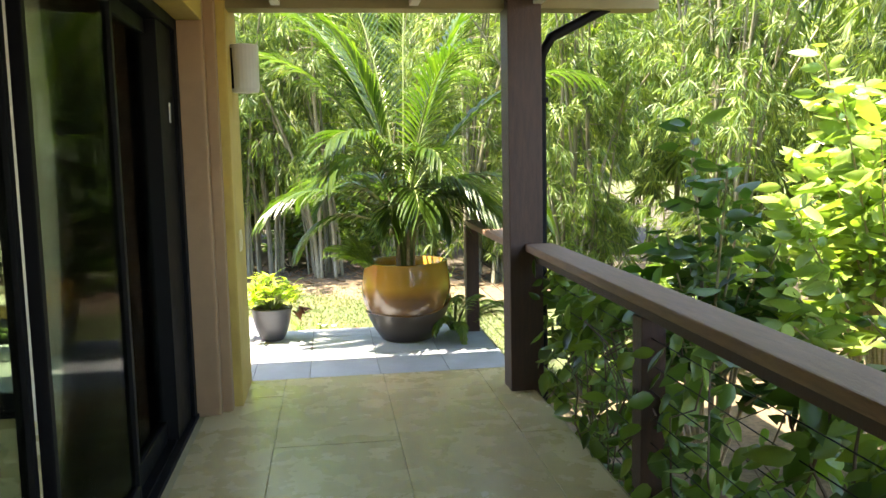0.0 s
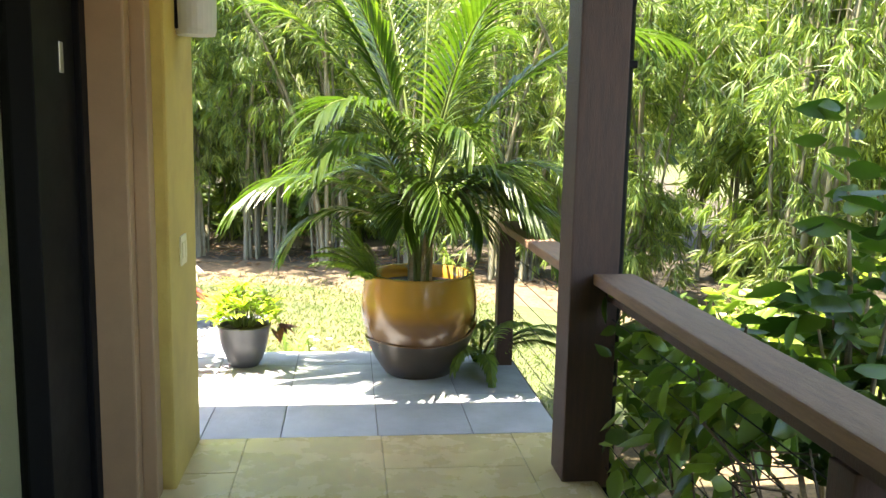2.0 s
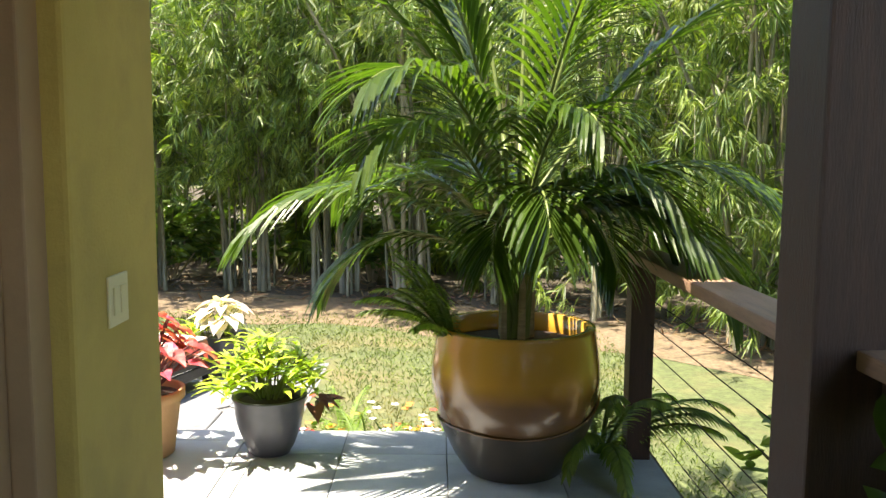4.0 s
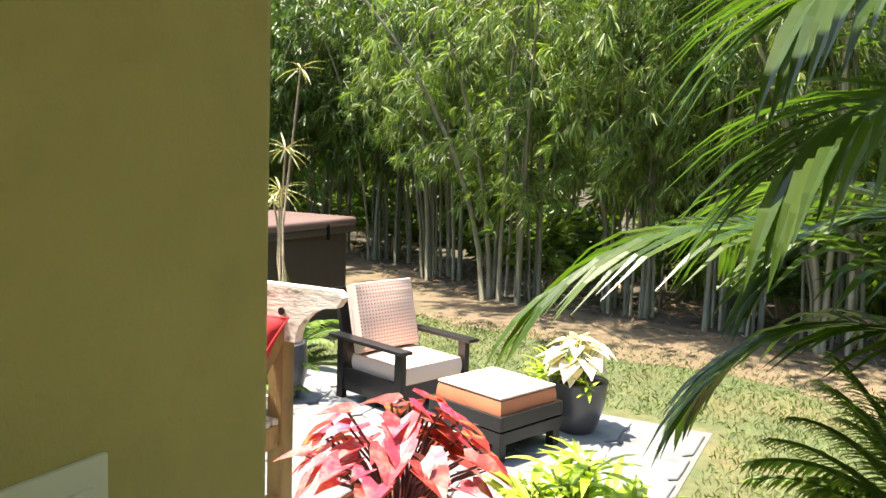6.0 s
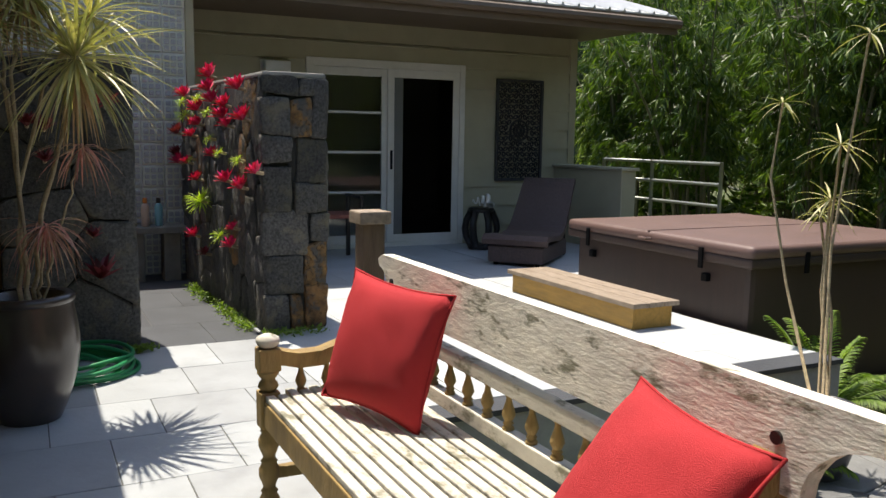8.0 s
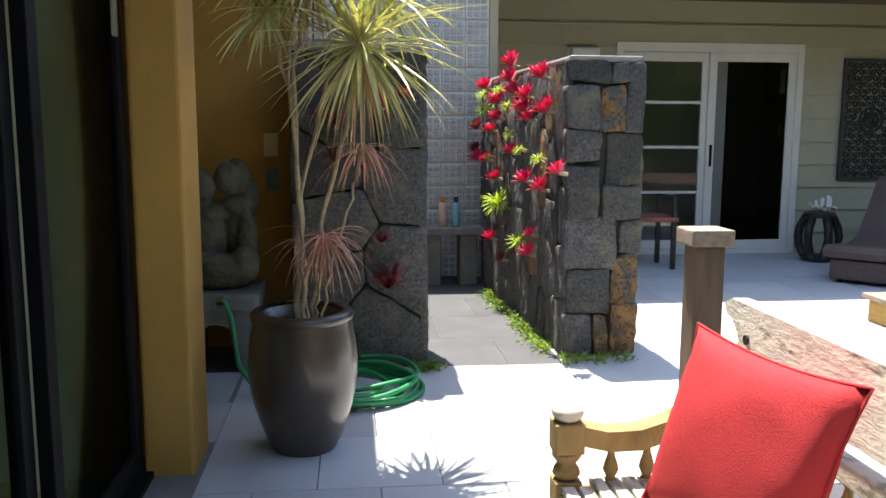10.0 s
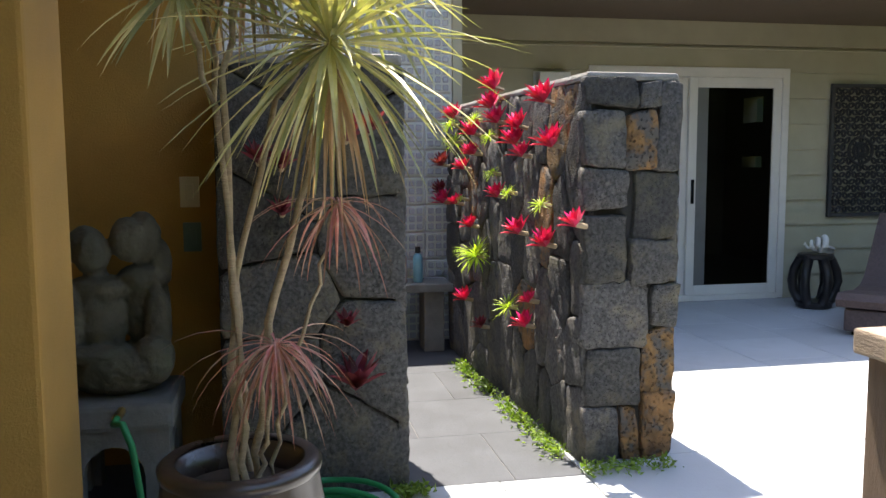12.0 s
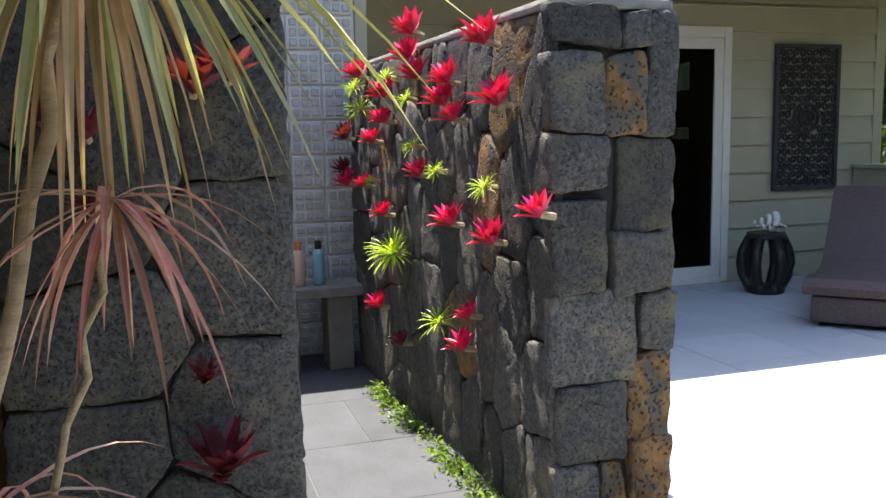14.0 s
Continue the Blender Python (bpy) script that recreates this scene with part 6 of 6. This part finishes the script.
# ---- leafy potted plants ----
def heart_leaf(c, direction, size, tilt=0.4):
    d = Vector(direction).normalized()
    sd = d.cross(Vector((0, 0, 1))).normalized()
    up = sd.cross(d)
    shp = [(0, 0), (-0.25, 0.32), (-0.05, 0.48), (0.3, 0.38), (0.7, 0.16), (1.0, 0), (0.7, -0.16), (0.3, -0.38), (-0.05, -0.48), (-0.25, -0.32)]
    v = [Vector(c) + d * (x * size) + sd * (y * size) + up * (abs(y) * size * 0.35 - 0.2 * size * max(0, x) ** 2) for x, y in shp]
    v.append(Vector(c) + d * (0.4 * size) - up * 0.04 * size)
    f = [(k, (k + 1) % 10, 10) for k in range(10)]
    return v, f


def leafy(name, x, y, z, n, r, h, size, material, label, stalk_mat=None, kind="heart", height_bias=0.5):
    p = thing(name, label, "plant", m=Matrix.Translation((x, y, z)))
    st, lv = [], []
    for k in range(n):
        a = rng.uniform(0, 2 * math.pi)
        q = math.sqrt(rng.random())
        top = Vector((r * q * math.cos(a), r * q * math.sin(a), h * (1 - height_bias * q * q) * rng.uniform(0.6, 1.05)))
        st.append(tube([(0.03 * math.cos(a), 0.03 * math.sin(a), -0.01), (top.x * 0.6, top.y * 0.6, top.z * 0.7), tuple(top)], 0.004, 5))
        d = Vector((math.cos(a), math.sin(a), rng.uniform(-0.7, 0.1)))
        if kind == "heart":
            lv.append(heart_leaf(top, d, size * rng.uniform(0.7, 1.2)))
        else:
            for _ in range(6):
                b = rng.uniform(0, 2 * math.pi)
                lv.append(blade(top - Vector((0, 0, rng.uniform(0, 0.08))), Vector((math.cos(b), math.sin(b), rng.uniform(0.1, 1.1))), size * rng.uniform(0.7, 1.2), size * 0.22, droop=0.7, n=4, fold=0.3, shape=0.4))
    part("stalk", merge(st), stalk_mat or M_RIB, p)
    part("leaves", merge(lv), material, p)
    return p


M_CALADIUM = mat("red caladium leaf", (0.42, 0.045, 0.06), 0.4, var=0.3, scale=25, bump=0.05, island=0.35, trans=0.35, second=(0.55, 0.30, 0.26), amount=0.8, dirt_scale=14)
M_WHITECAL = mat("white caladium leaf", (0.60, 0.52, 0.48), 0.5, var=0.12, bump=0.05, island=0.15, trans=0.3, second=(0.45, 0.25, 0.25), amount=0.4, dirt_scale=12)
M_MAROON = mat("maroon stalk", (0.11, 0.03, 0.03), 0.5, var=0.2, bump=0.05)
leafy("caladium", 0.23, 6.88, 0.27, 85, 0.27, 0.32, 0.095, M_CALADIUM, "red leaved caladium spilling over its pot", M_MAROON)
leafy("croton", 0.76, 6.92, 0.22, 46, 0.22, 0.3, 0.14, M_LIME, "bright lime green leafy plant in the grey pot", kind="blade")
leafy("caladium", -0.25, 10.12, LOW + 0.32, 26, 0.2, 0.36, 0.14, M_WHITECAL, "white leaved caladium in a dark pot")
leafy("croton", -0.32, 10.02, LOW + 0.30, 12, 0.2, 0.2, 0.16, M_LIME, "lime green plant beside the white caladium", kind="blade")
M_BROWNLEAF = mat("withered brown leaf", (0.20, 0.08, 0.04), 0.7, var=0.3, bump=0.1, island=0.3)
leafy("begonia", 0.93, 6.97, 0.17, 9, 0.12, 0.06, 0.08, M_BROWNLEAF, "withered reddish leaves hanging over the pot rim")

# flower bed below the terrace edge
M_FLOWER = [mat("red blossom", (0.55, 0.04, 0.03), 0.6, var=0.2, bump=0), mat("orange blossom", (0.65, 0.2, 0.03), 0.6, var=0.2, bump=0), mat("white blossom", (0.7, 0.68, 0.62), 0.6, var=0.1, bump=0), mat("pink blossom", (0.6, 0.25, 0.3), 0.6, var=0.2, bump=0)]
for i in range(40):
    x, y = 0.6 + 1.75 * rng.random(), 7.32 + 0.95 * rng.random()
    z = LOW
    p = thing("flowering_plant", "small bedding plant with bright blossoms", "flowers", "flower bed", m=Matrix.Translation((x, y, z)))
    pos = rng.normal(0, 0.075, (60, 3)) * np.array([1, 1, 0.6]) + np.array([0, 0, 0.12])
    pos[:, 2] = np.maximum(pos[:, 2], 0.0)
    d = rng.normal(0, 1, (60, 3)) + np.array([0, 0, 0.4])
    ll = rng.uniform(0.04, 0.08, 60)
    v, f = leaves_mesh(pos, d, ll, ll * 0.45)
    np_mesh("leaves", v, f, M_FERN if i % 2 else M_LEAF, p)
    items = []
    for _ in range(7):
        c = Vector(rng.normal(0, 0.075, 3)) + Vector((0, 0, 0.22))
        for q in range(5):
            a = q * 1.256
            items.append(blade(c, (math.cos(a), math.sin(a), 0.4), 0.03, 0.022, 0.6, 2, 0.1))
    part("blossoms", merge(items), M_FLOWER[i % 4], p)
for i in range(7):
    bm = bmesh.new()
    bmesh.ops.create_icosphere(bm, subdivisions=2, radius=1)
    for q in bm.verts:
        q.co *= 1 + 0.25 * noise.noise(q.co * 1.7 + Vector((i * 3, 0, 0)))
    s = rng.uniform(0.07, 0.13)
    bm.transform(Matrix.Diagonal((s * 1.3, s, s * 0.7, 1)))
    r = tagged(part("rock", bm, M_LAVA, smooth=True), "dark lava rock edging the flower bed", "rock", "bed edging")
    r.location = (0.9 + i * 0.22, 8.28 + 0.08 * math.sin(i * 2.1), LOW + s * 0.4)

# ---- shrubs and vine beside the walkway ----
def shrub(x, y, n_branch, h, spread, n_leaf, leaf, material, label, wide=0.45):
    p = thing("shrub", label, "shrub", m=Matrix.Translation((x, y, LOW)))
    br, pos, dr = [], [], []
    for k in range(n_branch):
        a, q = rng.uniform(0, 2 * math.pi), math.sqrt(rng.random())
        tip = Vector((spread * q * math.cos(a), spread * q * math.sin(a), h * (1 - 0.45 * q * q) * rng.uniform(0.55, 1.0)))
        mid = Vector((tip.x * 0.4, tip.y * 0.4, tip.z * 0.6))
        br.append(tube([(0.05 * math.cos(a), 0.05 * math.sin(a), -0.02), mid, tip], [0.014, 0.009, 0.004], 6))
        m = int(n_leaf / n_branch)
        for _ in range(m):
            t = 0.35 + 0.65 * rng.random()
            c = mid.lerp(tip, (t - 0.35) / 0.65)
            b = rng.uniform(0, 2 * math.pi)
            pos.append(np.array(c) + rng.normal(0, 0.05, 3))
            dr.append((math.cos(b) + 0.4 * math.cos(a), math.sin(b) + 0.4 * math.sin(a), rng.uniform(-0.5, 0.5)))
    part("branch", merge(br), M_STEM, p, smooth=True)
    pos, dr = np.array(pos), np.array(dr)
    ll = rng.uniform(0.65, 1.2, len(pos)) * leaf
    v, f = ovate_mesh(pos, dr, ll, ll * wide, 0.2)
    np_mesh("leaves", v, f, material, p)
    return p


shrub(3.4, 4.9, 20, 2.3, 0.65, 480, 0.17, M_LEAF, "glossy dark green shrub beyond the railing", 0.45)
shrub(4.6, 5.0, 50, 2.75, 1.3, 2600, 0.19, M_SUNLEAF, "green shrub with full sun put into its pale leaves", 0.42)
shrub(4.1, 3.2, 34, 1.75, 0.95, 1100, 0.15, M_LEAF, "dense green shrub beyond the railing", 0.48)
shrub(3.3, 6.9, 20, 1.1, 0.5, 700, 0.13, M_FERN, "low green shrub beside the walkway", 0.4)
shrub(4.6, 7.4, 30, 1.2, 0.8, 900, 0.15, M_SUNLEAF, "green shrub with full sun put into its pale leaves", 0.4)
shrub(3.8, 1.2, 36, 1.9, 1.0, 1200, 0.15, M_LEAF, "dense green shrub beyond the railing", 0.48)

for k, (x, y) in enumerate(FRONT):
    if x < 3:
        shrub(x + 0.5 * math.sin(k * 2.3), y + 1.0, 14, 1.5, 0.85, 520, 0.22, M_BROADBAM, "dark green undergrowth at the foot of the bamboo", 0.3)

vine = thing("climbing_vine", "dark leafy vine climbing over the railing cables", "vine")
st = []
for k in range(34):
    y0 = rng.uniform(1.5, 5.1)
    x0 = rng.uniform(2.44, 2.62)
    pts = [(x0 + rng.normal(0, 0.02), y0, LOW + 0.0)]
    for q in range(7):
        t = (q + 1) / 7
        pts.append((2.5 + rng.normal(0, 0.05), y0 + rng.normal(0, 0.16), LOW + t * rng.uniform(1.1, 1.4)))
    st.append(tube(pts, rng.uniform(0.002, 0.005), 5))
part("stem", merge(st), mat("woody vine stem", (0.10, 0.07, 0.04), 0.8, var=0.3, bump=0.3), vine)
N = 2300
pos = np.stack([2.57 + rng.normal(0, 0.08, N), rng.uniform(1.2, 5.25, N), LOW + 1.36 * rng.random(N) ** 0.8], 1)
top = 0.78 + 0.1 * np.sin(pos[:, 1] * 4)
pos[:, 2] = np.minimum(pos[:, 2], top)
dens = np.array([noise.noise(Vector((p[1] * 2.2, p[2] * 2.2, 3.0))) for p in pos])
pos = pos[dens > -0.08]
n = len(pos)
d = rng.normal(0, 0.6, (n, 3)) + np.array([-0.45, 0, -0.55])
ll = rng.uniform(0.07, 0.15, n)
v, f = ovate_mesh(pos, d, ll, ll * 0.55, 0.25)
np_mesh("leaves", v, f, mat("dark vine leaf", (0.10, 0.175, 0.03), 0.35, var=0.25, scale=6, bump=0.05, island=0.5, trans=0.3), vine)

# ---- bromeliads and air plants on the stone wall ----
M_BROM = mat("red bromeliad leaf", (0.58, 0.016, 0.085), 0.4, var=0.25, scale=20, bump=0.03, island=0.3, trans=0.1)
# Darker copy of the red leaf; shade on the plants is put into it.
M_BROMDK = mat("shade-darkened red bromeliad leaf", (0.16, 0.02, 0.03), 0.45, var=0.25, bump=0.03, island=0.3, trans=0.2)


def bromeliad(x, y, z, out, size, material, n=16, label="red bromeliad rooted in the stone wall", name="bromeliad"):
    p = thing(name, label, "bromeliad", "wall bromeliads", m=Matrix.Translation((x, y, z)))
    lv = []
    axis = (Vector(out) * 0.35 + Vector((0.12 * math.sin(x * 9), 0, 1.0))).normalized()
    q = axis.to_track_quat("Z", "Y")
    for k in range(n):
        a = k * 2.39996
        t = k / n
        d = q @ Vector((math.cos(a), math.sin(a), 2.3 - 1.5 * t if n == 16 else 1.6 - 2.0 * t))
        lv.append(blade((0, 0, 0), d, size * rng.uniform(0.8, 1.1), size * (0.34 if n == 16 else 0.085), droop=(0.25 + 0.5 * t) if n == 16 else 0.8, n=4, fold=0.5, shape=0.55))
    part("leaves", merge(lv), material, p)
    part("root", tube([Vector(out) * -0.05, (0, 0, 0.01)], 0.012, 6), M_STEM, p)
    return p


BROM = [(-5.62, 1.71), (-5.68, 1.61), (-5.57, 1.53), (-6.47, 1.6), (-6.03, 1.48), (-4.88, 1.59), (-5.23, 1.49), (-5.27, 1.41), (-5.17, 1.35), (-4.78, 1.39), (-6.02, 1.37), (-6.25, 1.28), (-6.79, 1.3), (-6.84, 1.12), (-6.78, 1.05), (-6.43, 1.06), (-5.57, 1.14), (-6.09, 0.94), (-5.22, 0.97), (-4.84, 0.945), (-4.5, 1.06), (-6.22, 0.48), (-5.06, 0.655), (-5.11, 0.525), (-5.87, 0.375), (-6.1, 1.37)]
AIR = [(-6.0, 1.54, 0.07), (-5.71, 1.43, 0.06), (-5.65, 1.235, 0.06), (-5.37, 1.14, 0.06), (-4.9, 1.10, 0.07), (-5.96, 0.75, 0.15), (-5.37, 0.55, 0.10), (-6.56, 1.53, 0.08), (-6.44, 1.42, 0.10), (-6.3, 1.07, 0.05)]


def face_y(x):
    """The planted face of the stone wall."""
    return 7.185 + (x + 4.53) * 0.0437


for k, (x, z) in enumerate(BROM):
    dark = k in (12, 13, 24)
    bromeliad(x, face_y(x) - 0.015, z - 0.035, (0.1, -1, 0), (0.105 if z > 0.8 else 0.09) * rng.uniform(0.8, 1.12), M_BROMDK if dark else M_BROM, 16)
for x, z, s in AIR:
    bromeliad(x, face_y(x) - 0.02, z - 0.01, (0.1, -1, 0), s, M_LIME, 70 if s > 0.12 else 34, "lime green air plant clinging to the stone wall", "air_plant")
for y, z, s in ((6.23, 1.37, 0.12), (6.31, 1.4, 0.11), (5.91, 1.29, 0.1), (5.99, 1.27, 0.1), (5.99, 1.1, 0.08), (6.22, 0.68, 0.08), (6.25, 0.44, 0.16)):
    bromeliad(-4.36, y, z, (1, 0, 0), s, M_BROMDK, 16, "deep red bromeliad with the stone wall's shade in its colour")

# weeds along the foot of the stone wall
pos, dr, ll = [], [], []
for k in range(1500):
    t = rng.random()
    x = -4.6 - 1.75 * t
    c = noise.noise(Vector((x * 4, 0.3, 0)))
    if c < -0.15 and rng.random() < 0.7:
        continue
    y = 7.19 + (x + 4.55) * 0.045 - abs(rng.normal(0, 0.04))
    pos.append((x, y, rng.uniform(0, 0.05)))
    dr.append((rng.normal(0, 0.7), rng.normal(-0.3, 0.6), rng.uniform(0.1, 1)))
    ll.append(rng.uniform(0.012, 0.04))
for k in range(160):
    pos.append((-4.36 + rng.normal(0, 0.03), 6.46 + rng.normal(0, 0.04), rng.uniform(0, 0.03)))
    dr.append((rng.normal(0, 0.7), rng.normal(0, 0.6), rng.uniform(0.1, 1)))
    ll.append(rng.uniform(0.02, 0.05))
for k in range(420):
    pos.append((-4.48 + abs(rng.normal(0, 0.05)), 7.2 + 0.4 * rng.random() ** 1.5, rng.uniform(0, 0.04)))
    dr.append((rng.normal(0.3, 0.7), rng.normal(0, 0.6), rng.uniform(0.1, 1)))
    ll.append(rng.uniform(0.012, 0.04))
ll = np.array(ll)
v, f = leaves_mesh(np.array(pos), np.array(dr), ll, ll * 0.4)
tagged(np_mesh("weeds", v, f, M_FERN), "small green weeds growing along the wall foot", "weeds", kind="stuff")
# ---- tiles, joints recessed ----
TILE_MESH = {}


def tile_field(parent, x0, x1, y0, y1, dx, dy, ox, oy, along, material, gap=0.004, name="tile", bond=True):
    """Rows of tiles in running bond; along: the axis the joints break across."""
    n = 0
    def cells(a0, a1, d, o):
        k = a0 - ((a0 - o) % d)
        out = []
        while k < a1 - 1e-6:
            s, e = max(k, a0), min(k + d, a1)
            if e - s > 0.03:
                out.append((s, e, round((k - o) / d)))
            k += d
        return out
    rows = cells(x0, x1, dx, ox) if along == "y" else cells(y0, y1, dy, oy)
    for s, e, r in rows:
        shift = 0.5 if r % 2 and bond else 0.0
        cols = cells(y0, y1, dy, oy + shift * dy) if along == "y" else cells(x0, x1, dx, ox + shift * dx)
        for a, b, _ in cols:
            xa, xb, ya, yb = (s, e, a, b) if along == "y" else (a, b, s, e)
            w, h = round(xb - xa - gap, 3), round(yb - ya - gap, 3)
            key = (w, h, material.name)
            if key not in TILE_MESH:
                bm = box(-w / 2, w / 2, -h / 2, h / 2, -0.012, 0.0, 0.002, seg=1)
                me = bpy.data.meshes.new(name)
                bm.to_mesh(me)
                bm.free()
                me.materials.append(material)
                TILE_MESH[key] = me
            o = new(name, TILE_MESH[key])
            o.location = ((xa + xb) / 2, (ya + yb) / 2, rng.uniform(-0.0012, 0.0008))
            o.parent = parent
            n += 1
    return n


tile_field(slab, 0.51, 2.41, -1.5, 5.69, 0.62, 1.8, 0.30, 5.30, "y", M_BEIGE, 0.003, name="beige_tile")
tile_field(slab, 0.704, 2.41, 5.69, 7.2, 0.455, 0.6, 0.615, 5.69, "y", M_SLATE, name="slate_tile", bond=False)
tile_field(slab, -4.43, 0.704, 5.5, 7.2, 0.505, 0.45, -4.43, 6.38, "y", M_PALE, name="stone_tile")
tile_field(slab, -4.43, -3.42, 4.6, 5.5, 0.505, 0.45, -4.43, 6.38, "y", M_PALE, name="stone_tile")
tile_field(slab, -7.19, -4.43, 5.0, 7.2, 0.6, 0.6, -4.43, 7.2, "y", M_PATH, name="path_tile")
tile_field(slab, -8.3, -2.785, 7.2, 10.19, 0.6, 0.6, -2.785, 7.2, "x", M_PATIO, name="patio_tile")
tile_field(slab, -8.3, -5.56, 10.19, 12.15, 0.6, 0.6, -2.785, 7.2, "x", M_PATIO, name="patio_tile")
